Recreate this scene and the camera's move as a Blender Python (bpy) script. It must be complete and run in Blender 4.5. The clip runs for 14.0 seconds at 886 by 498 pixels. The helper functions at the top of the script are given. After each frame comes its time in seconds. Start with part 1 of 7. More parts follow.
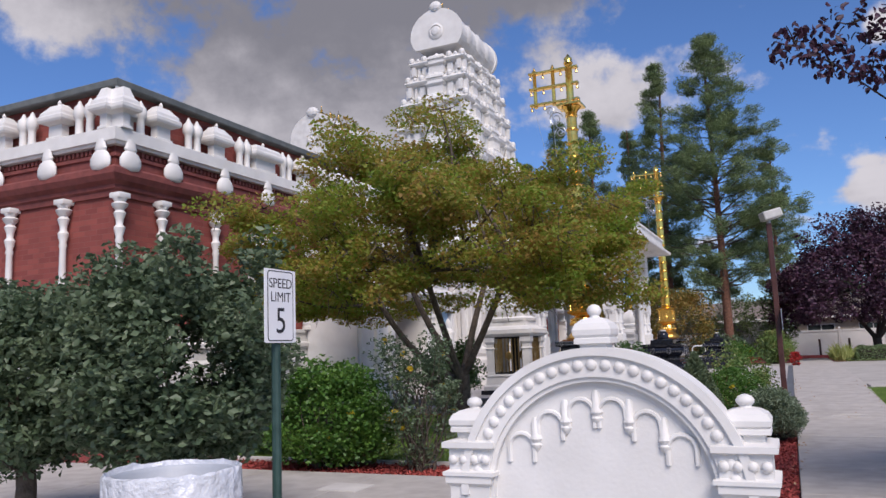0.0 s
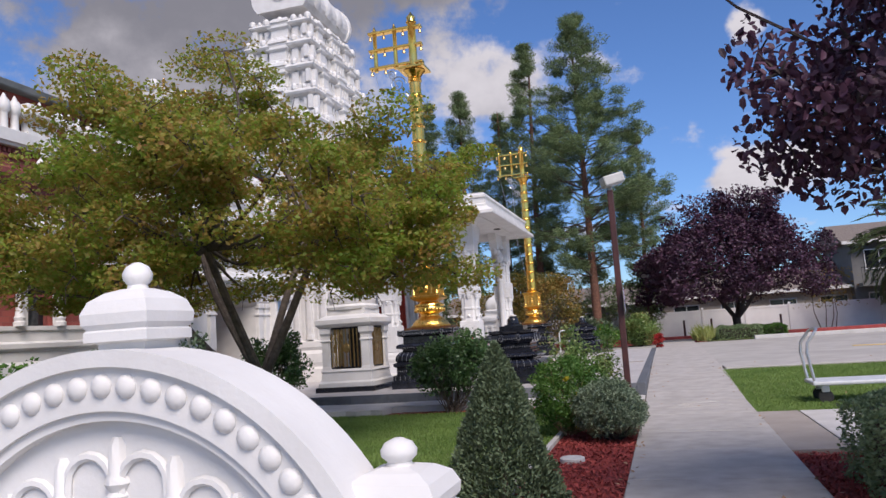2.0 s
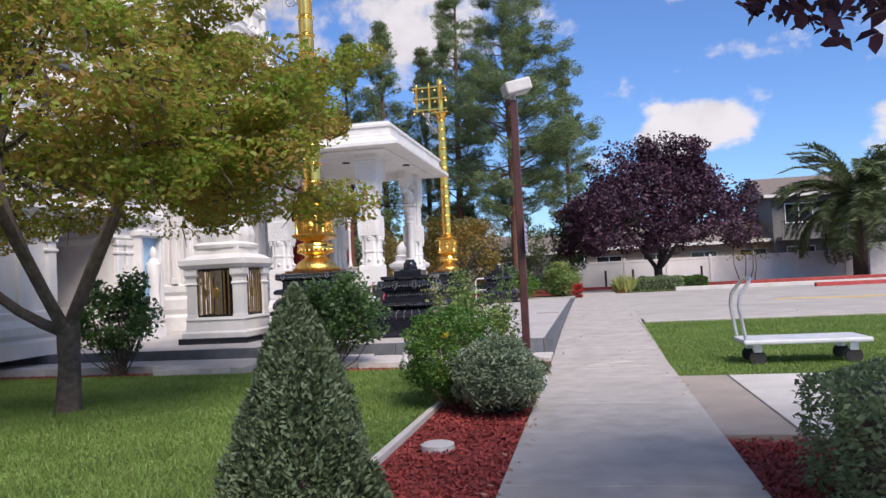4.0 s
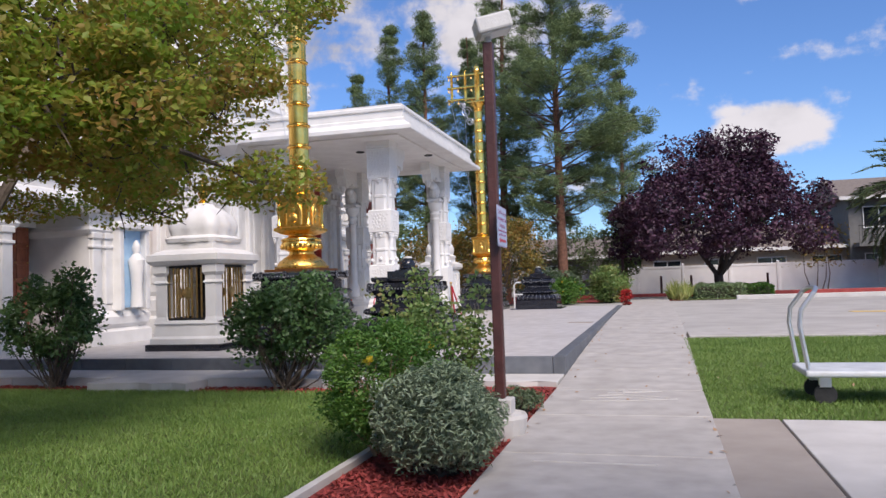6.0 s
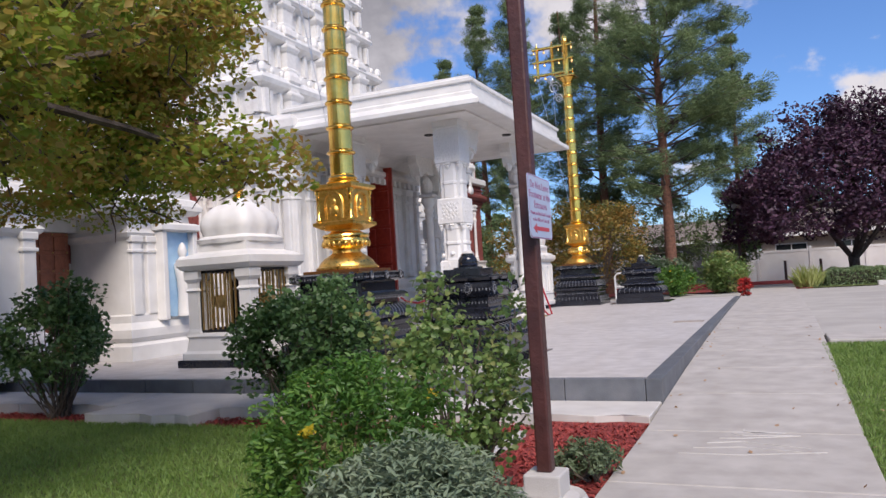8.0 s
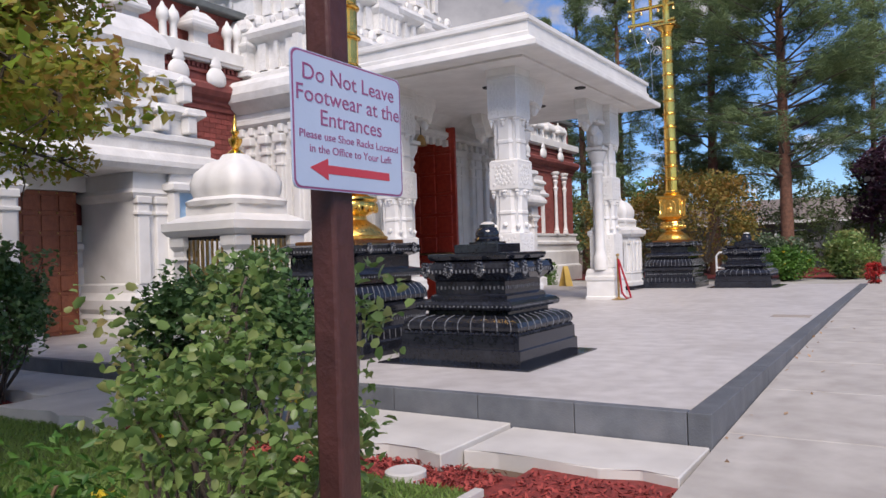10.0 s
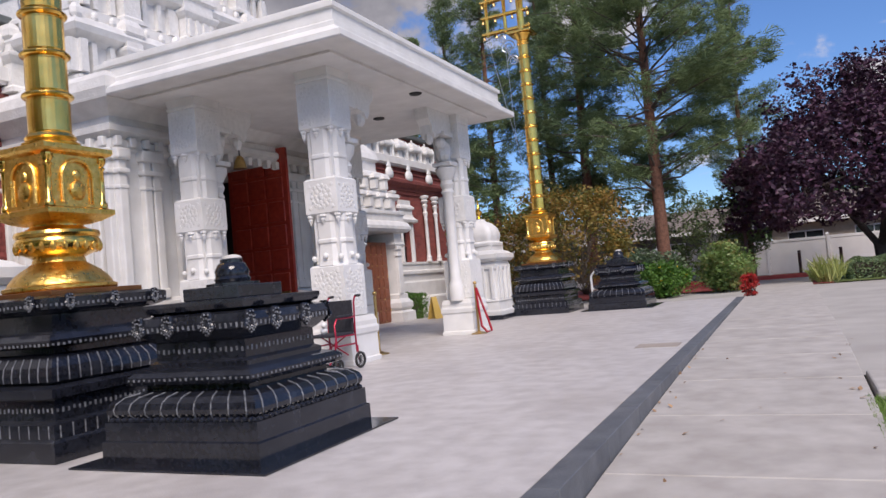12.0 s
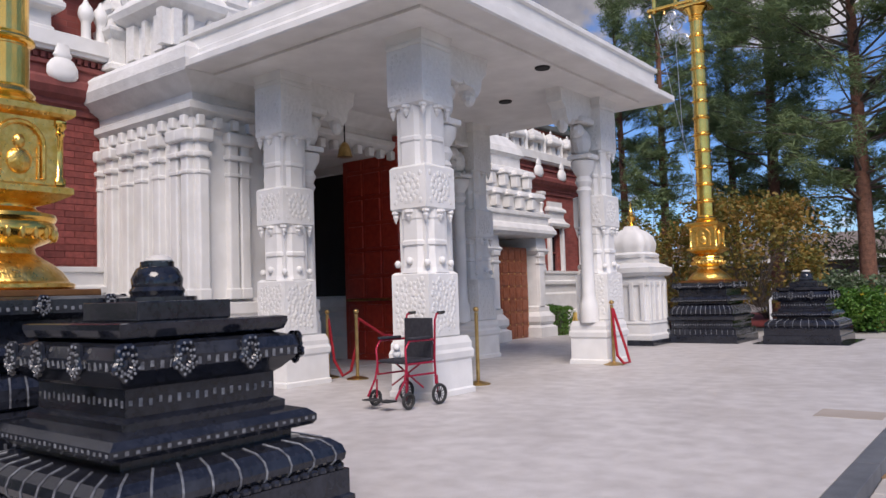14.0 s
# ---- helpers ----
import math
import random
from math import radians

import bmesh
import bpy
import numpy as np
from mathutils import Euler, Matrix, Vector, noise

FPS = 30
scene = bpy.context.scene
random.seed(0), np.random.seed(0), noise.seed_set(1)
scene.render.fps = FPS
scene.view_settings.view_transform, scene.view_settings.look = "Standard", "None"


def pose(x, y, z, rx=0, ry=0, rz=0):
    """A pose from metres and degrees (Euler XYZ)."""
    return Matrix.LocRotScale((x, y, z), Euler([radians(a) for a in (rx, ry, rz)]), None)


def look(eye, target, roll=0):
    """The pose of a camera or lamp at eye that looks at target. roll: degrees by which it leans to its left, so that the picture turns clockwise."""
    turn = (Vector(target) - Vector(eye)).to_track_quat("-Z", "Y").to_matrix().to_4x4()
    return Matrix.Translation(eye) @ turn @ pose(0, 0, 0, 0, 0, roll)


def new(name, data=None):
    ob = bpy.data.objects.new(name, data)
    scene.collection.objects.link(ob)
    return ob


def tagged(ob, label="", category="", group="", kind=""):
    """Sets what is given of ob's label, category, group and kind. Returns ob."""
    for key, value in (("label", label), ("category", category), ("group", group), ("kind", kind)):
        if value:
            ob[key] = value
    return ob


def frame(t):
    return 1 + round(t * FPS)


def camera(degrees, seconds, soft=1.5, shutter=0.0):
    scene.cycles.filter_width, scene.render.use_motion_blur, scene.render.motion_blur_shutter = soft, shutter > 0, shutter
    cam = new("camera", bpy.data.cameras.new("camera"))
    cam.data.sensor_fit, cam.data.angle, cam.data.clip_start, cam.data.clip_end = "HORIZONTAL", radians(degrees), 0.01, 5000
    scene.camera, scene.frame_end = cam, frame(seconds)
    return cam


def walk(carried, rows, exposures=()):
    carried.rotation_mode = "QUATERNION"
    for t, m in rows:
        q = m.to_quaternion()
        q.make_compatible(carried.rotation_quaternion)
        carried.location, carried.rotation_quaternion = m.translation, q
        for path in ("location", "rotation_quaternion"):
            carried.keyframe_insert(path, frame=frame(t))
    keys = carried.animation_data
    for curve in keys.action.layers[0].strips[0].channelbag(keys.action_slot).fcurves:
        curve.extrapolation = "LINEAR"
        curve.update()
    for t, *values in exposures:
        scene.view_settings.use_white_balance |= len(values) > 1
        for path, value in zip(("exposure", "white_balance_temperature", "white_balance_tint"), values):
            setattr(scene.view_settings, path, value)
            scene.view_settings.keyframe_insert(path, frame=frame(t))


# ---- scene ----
cam = camera(60.8, 14.0, 1.5)
PATH = [
    (0, (0.195, -0.454, 1.415), (-0.622, 1.353, 1.679), -2.2),
    (0.5, (0.335, 0.051, 1.422), (-0.5, 1.847, 1.703), -1.4),
    (1, (0.432, 0.606, 1.405), (-0.399, 2.403, 1.691), -1.5),
    (1.5, (0.498, 1.229, 1.385), (-0.249, 3.065, 1.654), -2.8),
    (2, (0.598, 1.892, 1.38), (0.053, 3.804, 1.602), -3.9),
    (2.5, (0.704, 2.462, 1.318), (0.346, 4.423, 1.484), -3.4),
    (3, (0.675, 3.103, 1.262), (0.35, 5.073, 1.386), -3.8),
    (5.5, (1.158, 5.895, 1.321), (0.646, 7.828, 1.375), -1.5),
    (6, (1.281, 6.526, 1.237), (0.745, 8.451, 1.326), -1.9),
    (6.5, (1.275, 6.996, 1.325), (0.754, 8.926, 1.387), -3.3),
    (7, (1.296, 7.585, 1.304), (0.761, 9.511, 1.341), -3.3),
    (7.5, (1.234, 8.161, 1.333), (0.573, 10.048, 1.395), -3.7),
    (9.8, (1.217, 10.86, 1.319), (0.154, 12.554, 1.343), -1.5),
    (10, (1.325, 11.114, 1.346), (0.258, 12.806, 1.361), -1.8),
    (10.5, (1.358, 11.751, 1.336), (0.333, 13.468, 1.35), -2.6),
    (11, (1.296, 12.381, 1.318), (0.341, 14.138, 1.34), -3.3),
    (11.5, (1.335, 12.992, 1.35), (0.446, 14.784, 1.394), -4.3),
    (12, (1.31, 13.614, 1.35), (0.478, 15.431, 1.429), -5.2),
    (12.5, (1.284, 14.195, 1.396), (0.395, 15.982, 1.519), -4.0),
    (13, (1.189, 14.812, 1.432), (0.213, 16.549, 1.605), -1.5),
    (13.5, (1.12, 15.407, 1.425), (0.041, 17.08, 1.615), -1.3),
    (14, (0.985, 16.02, 1.438), (-0.238, 17.598, 1.556), -1.8),
]
walk(cam, [(t, look(eye, target, roll)) for t, eye, target, roll in PATH], [(0.0, 0.84, 6600, 19), (1.5, 0.84, 6600, 19), (2.1, 0.98, 6650, 19), (2.8, 1.26, 6700, 18), (5.5, 1.15, 6700, 18), (7.5, 1.1, 6700, 18), (10.0, 1.03, 6750, 18), (12.5, 0.94, 6700, 19), (14.0, 0.9, 6700, 19)])

# ---------- light ----------
SUN_EL, SUN_AZ = 46.0, 142.0   # degrees; azimuth clockwise from +y
world = bpy.data.worlds.new("world")
scene.world = world
world.use_nodes = True
wn, wl = world.node_tree.nodes, world.node_tree.links
wn.clear()


def wnode(kind, operation="", data_type="", blend_type="", interpolation_type="", sky_type="", sun_disc=True):
    n = wn.new(kind)
    if operation:
        n.operation = operation
    if data_type:
        n.data_type = data_type
    if blend_type:
        n.blend_type = blend_type
    if interpolation_type:
        n.interpolation_type = interpolation_type
    if sky_type:
        n.sky_type, n.sun_disc = sky_type, sun_disc
    return n


def wmath(op, a, b=None, c=None):
    n = wnode("ShaderNodeMath", operation=op)
    for i, v in enumerate((a, b, c)):
        if v is None:
            continue
        if isinstance(v, (int, float)):
            n.inputs[i].default_value = v
        else:
            wl.new(v, n.inputs[i])
    return n.outputs[0]


sky = wnode("ShaderNodeTexSky", sky_type="NISHITA", sun_disc=False)
sky.sun_elevation, sky.sun_rotation = radians(SUN_EL), radians(SUN_AZ)
sky.air_density, sky.dust_density, sky.ozone_density = 1.0, 0.25, 3.0
tc = wnode("ShaderNodeTexCoord")
sep = wnode("ShaderNodeSeparateXYZ")
wl.new(tc.outputs["Generated"], sep.inputs[0])
sx, sy, sz = sep.outputs
# clouds lie on a flat sheet overhead, so that they shrink towards the horizon
up = wmath("ADD", wmath("MAXIMUM", sz, 0.0), 0.16)
flat = wnode("ShaderNodeCombineXYZ")
wl.new(wmath("DIVIDE", sx, up), flat.inputs[0])
wl.new(wmath("DIVIDE", sy, up), flat.inputs[1])
cloud = wnode("ShaderNodeTexNoise")
cloud.inputs["Scale"].default_value, cloud.inputs["Detail"].default_value = 1.9, 9.0
cloud.inputs["Roughness"].default_value = 0.52
wl.new(flat.outputs[0], cloud.inputs["Vector"])
body_n = wnode("ShaderNodeTexNoise")
body_n.inputs["Scale"].default_value, body_n.inputs["Detail"].default_value = 2.6, 7.0
wl.new(flat.outputs[0], body_n.inputs["Vector"])
def heap(bearing, height, size):
    """1 at a cloud bank's middle, 0 at its rim; degrees clockwise from +y and above the horizon."""
    b_, h_ = radians(bearing), radians(height)
    n = wnode("ShaderNodeVectorMath", operation="DISTANCE")
    n.inputs[1].default_value = (math.sin(b_) * math.cos(h_), math.cos(b_) * math.cos(h_), math.sin(h_))
    wl.new(tc.outputs["Generated"], n.inputs[0])
    r = wnode("ShaderNodeMapRange", interpolation_type="SMOOTHSTEP")
    r.inputs["From Min"].default_value, r.inputs["From Max"].default_value = 2 * math.sin(radians(size) / 2), 0.0
    wl.new(n.outputs["Value"], r.inputs["Value"])
    return r.outputs[0]


def add_up(terms):
    out = terms[0]
    for q in terms[1:]:
        out = wmath("ADD", out, q)
    return out


grey = add_up([heap(-34, 32, 26), heap(-14, 34, 16), heap(-60, 50, 34), heap(-110, 40, 40)])
white = add_up([heap(6.5, 9.5, 3.6), heap(9.5, 10, 3), heap(7.5, 19.5, 2.2), heap(-12, 18, 8), heap(-39, 17, 9), heap(-30, 16, 6), heap(60, 25, 16), heap(140, 40, 30), heap(-150, 25, 22), heap(100, 18, 14), heap(22, 8.5, 3.5)])
puff = wnode("ShaderNodeTexNoise")
puff.inputs["Scale"].default_value, puff.inputs["Detail"].default_value, puff.inputs["Roughness"].default_value = 13.0, 8.0, 0.6
wl.new(tc.outputs["Generated"], puff.inputs["Vector"])
ragged = wmath("MULTIPLY", wmath("SUBTRACT", puff.outputs["Fac"], 0.5), 0.75)
cover = wmath("ADD", ragged, wmath("ADD", wmath("MULTIPLY", cloud.outputs["Fac"], 1.0), wmath("MULTIPLY", wmath("ADD", grey, white), 0.34)))
mask = wnode("ShaderNodeMapRange", interpolation_type="SMOOTHSTEP")
mask.inputs["From Min"].default_value, mask.inputs["From Max"].default_value = 0.57, 0.76
wl.new(cover, mask.inputs["Value"])
dark = wnode("ShaderNodeMapRange", interpolation_type="SMOOTHSTEP")
dark.inputs["From Min"].default_value, dark.inputs["From Max"].default_value = 0.3, 1.2
wl.new(wmath("ADD", wmath("SUBTRACT", grey, wmath("MULTIPLY", ragged, 1.0)), wmath("MULTIPLY", body_n.outputs["Fac"], 0.95)), dark.inputs["Value"])
tone = wnode("ShaderNodeMix", data_type="RGBA")
tone.inputs["A"].default_value, tone.inputs["B"].default_value = (5.9, 6.0, 6.3, 1), (2.0, 2.1, 2.4, 1)
wl.new(dark.outputs[0], tone.inputs["Factor"])
blue = wnode("ShaderNodeMix", data_type="RGBA", blend_type="MULTIPLY")
blue.inputs["Factor"].default_value = 1.0
blue.inputs["B"].default_value = (0.62, 0.88, 1.2, 1)
wl.new(sky.outputs[0], blue.inputs["A"])
skymix = wnode("ShaderNodeMix", data_type="RGBA")
wl.new(mask.outputs[0], skymix.inputs["Factor"])
wl.new(blue.outputs["Result"], skymix.inputs["A"])
wl.new(tone.outputs["Result"], skymix.inputs["B"])
bg = wnode("ShaderNodeBackground")
bg.inputs["Strength"].default_value = 0.06
wl.new(skymix.outputs["Result"], bg.inputs["Color"])
wl.new(bg.outputs[0], wnode("ShaderNodeOutputWorld").inputs[0])

sun = new("sun", bpy.data.lights.new("sun", "SUN"))
sun.data.energy, sun.data.angle, sun.data.color = 2.1, radians(32), (1.0, 0.95, 0.88)
az = radians(SUN_AZ)
sun.matrix_world = look((30 * math.sin(az), 30 * math.cos(az), 30 * math.tan(radians(SUN_EL))), (0, 0, 0))

# ---------- materials ----------


def nodes_of(m):
    m.use_nodes = True
    nt = m.node_tree
    return nt, nt.nodes["Principled BSDF"]


def surface(name, lo, hi, scale=8.0, rough=0.7, metal=0.0, bump=0.2, fine=60.0, stain=None, stain_scale=0.8, stain_amount=0.35, spread=(0.3, 0.7), piece=0.0, rough_var=0.1, coat=0.0):
    """A surface with grain at two sizes, optional stains, and a tint that differs from piece to piece."""
    m = bpy.data.materials.new(name)
    nt, bsdf = nodes_of(m)
    ns, ln = nt.nodes, nt.links
    geo = ns.new("ShaderNodeNewGeometry")

    def noise_at(s, detail=5.0):
        n = ns.new("ShaderNodeTexNoise")
        n.inputs["Scale"].default_value, n.inputs["Detail"].default_value = s, detail
        ln.new(geo.outputs["Position"], n.inputs["Vector"])
        return n.outputs["Fac"]
    ramp = ns.new("ShaderNodeValToRGB")
    ramp.color_ramp.elements[0].position, ramp.color_ramp.elements[1].position = spread
    ramp.color_ramp.elements[0].color, ramp.color_ramp.elements[1].color = (*lo, 1), (*hi, 1)
    ln.new(noise_at(scale), ramp.inputs[0])
    col = ramp.outputs[0]
    if stain:
        sr = ns.new("ShaderNodeMapRange")
        sr.inputs["From Min"].default_value, sr.inputs["From Max"].default_value = 0.5, 0.72
        sr.inputs["To Max"].default_value = stain_amount
        ln.new(noise_at(stain_scale, 8.0), sr.inputs["Value"])
        mx = ns.new("ShaderNodeMix")
        mx.data_type = "RGBA"
        mx.inputs["B"].default_value = (*stain, 1)
        ln.new(sr.outputs[0], mx.inputs["Factor"])
        ln.new(col, mx.inputs["A"])
        col = mx.outputs["Result"]
    if piece:
        info = ns.new("ShaderNodeObjectInfo")
        hs = ns.new("ShaderNodeHueSaturation")
        pr = ns.new("ShaderNodeMapRange")
        pr.inputs["To Min"].default_value, pr.inputs["To Max"].default_value = 1 - piece, 1 + piece
        ln.new(info.outputs["Random"], pr.inputs["Value"])
        ln.new(pr.outputs[0], hs.inputs["Value"])
        ln.new(col, hs.inputs["Color"])
        col = hs.outputs["Color"]
    ln.new(col, bsdf.inputs["Base Color"])
    fn = noise_at(fine, 6.0)
    rr = ns.new("ShaderNodeMapRange")
    rr.inputs["To Min"].default_value, rr.inputs["To Max"].default_value = max(rough - rough_var, 0.02), min(rough + rough_var, 1.0)
    ln.new(fn, rr.inputs["Value"])
    ln.new(rr.outputs[0], bsdf.inputs["Roughness"])
    bsdf.inputs["Metallic"].default_value = metal
    bsdf.inputs["Coat Weight"].default_value = coat
    if bump:
        bp = ns.new("ShaderNodeBump")
        bp.inputs["Strength"].default_value, bp.inputs["Distance"].default_value = bump, 0.6 / fine
        ln.new(fn, bp.inputs["Height"])
        ln.new(bp.outputs[0], bsdf.inputs["Normal"])
    return m


def leafy(name, cols, rough=0.5, through_light=0.35):
    """Leaves: each one takes its own tint, and some light passes through them."""
    m = bpy.data.materials.new(name)
    nt, bsdf = nodes_of(m)
    ns, ln = nt.nodes, nt.links
    geo = ns.new("ShaderNodeNewGeometry")
    ramp = ns.new("ShaderNodeValToRGB")
    els = ramp.color_ramp.elements
    while len(els) < len(cols):
        els.new(0.5)
    for i, c in enumerate(cols):
        els[i].position, els[i].color = i / max(len(cols) - 1, 1), (*c, 1)
    patch = ns.new("ShaderNodeTexNoise")
    patch.inputs["Scale"].default_value = 1.1
    ln.new(geo.outputs["Position"], patch.inputs["Vector"])
    a = ns.new("ShaderNodeMath")
    a.operation = "MULTIPLY_ADD"
    a.inputs[1].default_value = 0.55
    ln.new(geo.outputs["Random Per Island"], a.inputs[0])
    b = ns.new("ShaderNodeMapRange")
    b.inputs["From Min"].default_value, b.inputs["From Max"].default_value = 0.3, 0.7
    b.inputs["To Max"].default_value = 0.45
    ln.new(patch.outputs["Fac"], b.inputs["Value"])
    ln.new(b.outputs[0], a.inputs[2])
    ln.new(a.outputs[0], ramp.inputs[0])
    ln.new(ramp.outputs[0], bsdf.inputs["Base Color"])
    bsdf.inputs["Roughness"].default_value = rough
    tr = ns.new("ShaderNodeBsdfTranslucent")
    ln.new(ramp.outputs[0], tr.inputs[0])
    mx = ns.new("ShaderNodeMixShader")
    mx.inputs[0].default_value = through_light
    ln.new(bsdf.outputs[0], mx.inputs[1])
    ln.new(tr.outputs[0], mx.inputs[2])
    ln.new(mx.outputs[0], ns["Material Output"].inputs[0])
    return m


def brick_surface(name):
    """Red brick laid in running bond with thin pale joints."""
    m = bpy.data.materials.new(name)
    nt, bsdf = nodes_of(m)
    ns, ln = nt.nodes, nt.links
    geo = ns.new("ShaderNodeNewGeometry")
    sp = ns.new("ShaderNodeSeparateXYZ")
    ln.new(geo.outputs["Position"], sp.inputs[0])
    ad = ns.new("ShaderNodeMath")
    ln.new(sp.outputs[0], ad.inputs[0])
    ln.new(sp.outputs[1], ad.inputs[1])
    cb = ns.new("ShaderNodeCombineXYZ")
    ln.new(ad.outputs[0], cb.inputs[0])
    ln.new(sp.outputs[2], cb.inputs[1])
    br = ns.new("ShaderNodeTexBrick")
    br.inputs["Color1"].default_value, br.inputs["Color2"].default_value = (0.19, 0.042, 0.036, 1), (0.27, 0.066, 0.052, 1)
    br.inputs["Mortar"].default_value = (0.22, 0.075, 0.06, 1)
    br.inputs["Scale"].default_value = 1.0
    br.inputs["Mortar Size"].default_value, br.inputs["Brick Width"].default_value, br.inputs["Row Height"].default_value = 0.006, 0.3, 0.1
    ln.new(cb.outputs[0], br.inputs["Vector"])
    nz = ns.new("ShaderNodeTexNoise")
    nz.inputs["Scale"].default_value, nz.inputs["Detail"].default_value = 1.3, 6
    ln.new(geo.outputs["Position"], nz.inputs["Vector"])
    mr = ns.new("ShaderNodeMapRange")
    mr.inputs["To Min"].default_value, mr.inputs["To Max"].default_value = 0.75, 1.25
    ln.new(nz.outputs["Fac"], mr.inputs["Value"])
    hs = ns.new("ShaderNodeHueSaturation")
    ln.new(br.outputs["Color"], hs.inputs["Color"])
    ln.new(mr.outputs[0], hs.inputs["Value"])
    ln.new(hs.outputs["Color"], bsdf.inputs["Base Color"])
    bsdf.inputs["Roughness"].default_value = 0.85
    bp = ns.new("ShaderNodeBump")
    bp.invert = True
    bp.inputs["Strength"].default_value, bp.inputs["Distance"].default_value = 0.6, 0.01
    ln.new(br.outputs["Fac"], bp.inputs["Height"])
    ln.new(bp.outputs[0], bsdf.inputs["Normal"])
    return m


WHITE = surface("white_masonry_paint", (0.62, 0.61, 0.59), (0.72, 0.71, 0.69), 3.0, 0.62, bump=0.12, fine=45, stain=(0.5, 0.48, 0.45), stain_scale=1.1, stain_amount=0.3)
CARVED = surface("carved_white_plaster", (0.61, 0.6, 0.58), (0.7, 0.69, 0.67), 14.0, 0.65, bump=0.45, fine=26, stain=(0.5, 0.48, 0.46), stain_amount=0.25)
AGED = surface("weathered_white_plaster", (0.58, 0.57, 0.55), (0.71, 0.7, 0.68), 4.0, 0.7, bump=0.35, fine=22, stain=(0.4, 0.39, 0.38), stain_scale=0.9, stain_amount=0.4)
BRICK = brick_surface("red_brick")
BRICK_PIECE = surface("red_brick_piece", (0.17, 0.04, 0.034), (0.27, 0.066, 0.054), 14, 0.85, bump=0.4, fine=90, piece=0.22)
BRICK_TRIM = surface("moulded_brick", (0.15, 0.04, 0.036), (0.23, 0.062, 0.052), 6, 0.8, bump=0.4, fine=40)
GRANITE = surface("polished_black_granite", (0.007, 0.008, 0.012), (0.02, 0.022, 0.03), 30, 0.1, bump=0.04, fine=50, stain=(0.05, 0.055, 0.07), stain_scale=5.0, stain_amount=0.3, rough_var=0.08)
GRANITE_CUT = surface("chased_granite", (0.05, 0.053, 0.062), (0.24, 0.25, 0.27), 30, 0.6, bump=0.3, fine=80)
GOLD = surface("polished_gold", (0.9, 0.5, 0.085), (1.0, 0.66, 0.18), 5, 0.2, 1.0, 0.04, 14, stain=(0.6, 0.3, 0.05), stain_scale=3, stain_amount=0.2, rough_var=0.06)
GOLD_RELIEF = surface("embossed_gold", (0.72, 0.4, 0.07), (0.95, 0.62, 0.18), 20, 0.3, 1.0, 0.45, 30, rough_var=0.1)
COPPER = surface("brown_copper_plate", (0.22, 0.09, 0.035), (0.32, 0.14, 0.05), 8, 0.4, 0.8, 0.2, 50)
CONCRETE = surface("concrete_walk", (0.34, 0.315, 0.29), (0.45, 0.425, 0.395), 4.0, 0.85, bump=0.35, fine=110, stain=(0.27, 0.25, 0.225), stain_scale=0.9, stain_amount=0.4)
CONCRETE_PALE = surface("pale_concrete", (0.46, 0.44, 0.415), (0.56, 0.54, 0.51), 3, 0.85, bump=0.3, fine=110, stain=(0.36, 0.34, 0.31), stain_scale=1.1, stain_amount=0.35)
CONCRETE_TAN = surface("tan_concrete", (0.29, 0.25, 0.215), (0.36, 0.315, 0.275), 2.5, 0.9, bump=0.35, fine=110, stain=(0.22, 0.19, 0.16), stain_amount=0.4)
STONE = surface("platform_stone", (0.43, 0.405, 0.39), (0.55, 0.525, 0.51), 5.0, 0.5, bump=0.4, fine=70, stain=(0.33, 0.3, 0.28), stain_scale=0.8, stain_amount=0.45, spread=(0.32, 0.68))
SLATE = surface("dark_slate_edging", (0.085, 0.092, 0.105), (0.135, 0.145, 0.16), 5, 0.6, bump=0.3, fine=60, stain=(0.2, 0.2, 0.21), stain_scale=2, stain_amount=0.35, piece=0.12)
ASPHALT = surface("grey_drive", (0.33, 0.31, 0.285), (0.42, 0.4, 0.37), 1.2, 0.9, bump=0.35, fine=120, stain=(0.25, 0.235, 0.22), stain_scale=0.35, stain_amount=0.4)
SOIL = surface("dry_soil", (0.1, 0.065, 0.045), (0.17, 0.11, 0.075), 4, 0.95, bump=0.6, fine=30)
MULCH = surface("red_mulch_bed", (0.13, 0.019, 0.016), (0.28, 0.042, 0.034), 18, 0.9, bump=0.9, fine=45)
MULCH_CHIP = leafy("red_wood_chips", [(0.13, 0.018, 0.016), (0.3, 0.045, 0.038), (0.42, 0.09, 0.07)], 0.85, 0.0)
TURF = surface("turf", (0.065, 0.095, 0.02), (0.11, 0.15, 0.034), 1.5, 0.95, bump=0.8, fine=60, stain=(0.111, 0.143, 0.039), stain_scale=0.8, stain_amount=0.5)
BLADE = leafy("grass_blades", [(0.095, 0.175, 0.034), (0.16, 0.265, 0.055), (0.25, 0.35, 0.095)], 0.6, 0.3)
WOOD_DOOR = surface("varnished_red_door", (0.27, 0.02, 0.012), (0.4, 0.045, 0.022), 9, 0.35, bump=0.25, fine=40, coat=0.3)
WOOD_TEAK = surface("carved_teak_door", (0.19, 0.055, 0.027), (0.3, 0.095, 0.045), 9, 0.5, bump=0.5, fine=35)
# near-black that stands in for shade inside the hall; also on the downlights
DARK = surface("shade_and_trim_black", (0.012, 0.012, 0.013), (0.02, 0.02, 0.021), 4, 0.8)
IRON = surface("dark_painted_iron", (0.02, 0.02, 0.022), (0.045, 0.044, 0.045), 10, 0.5, 0.6)
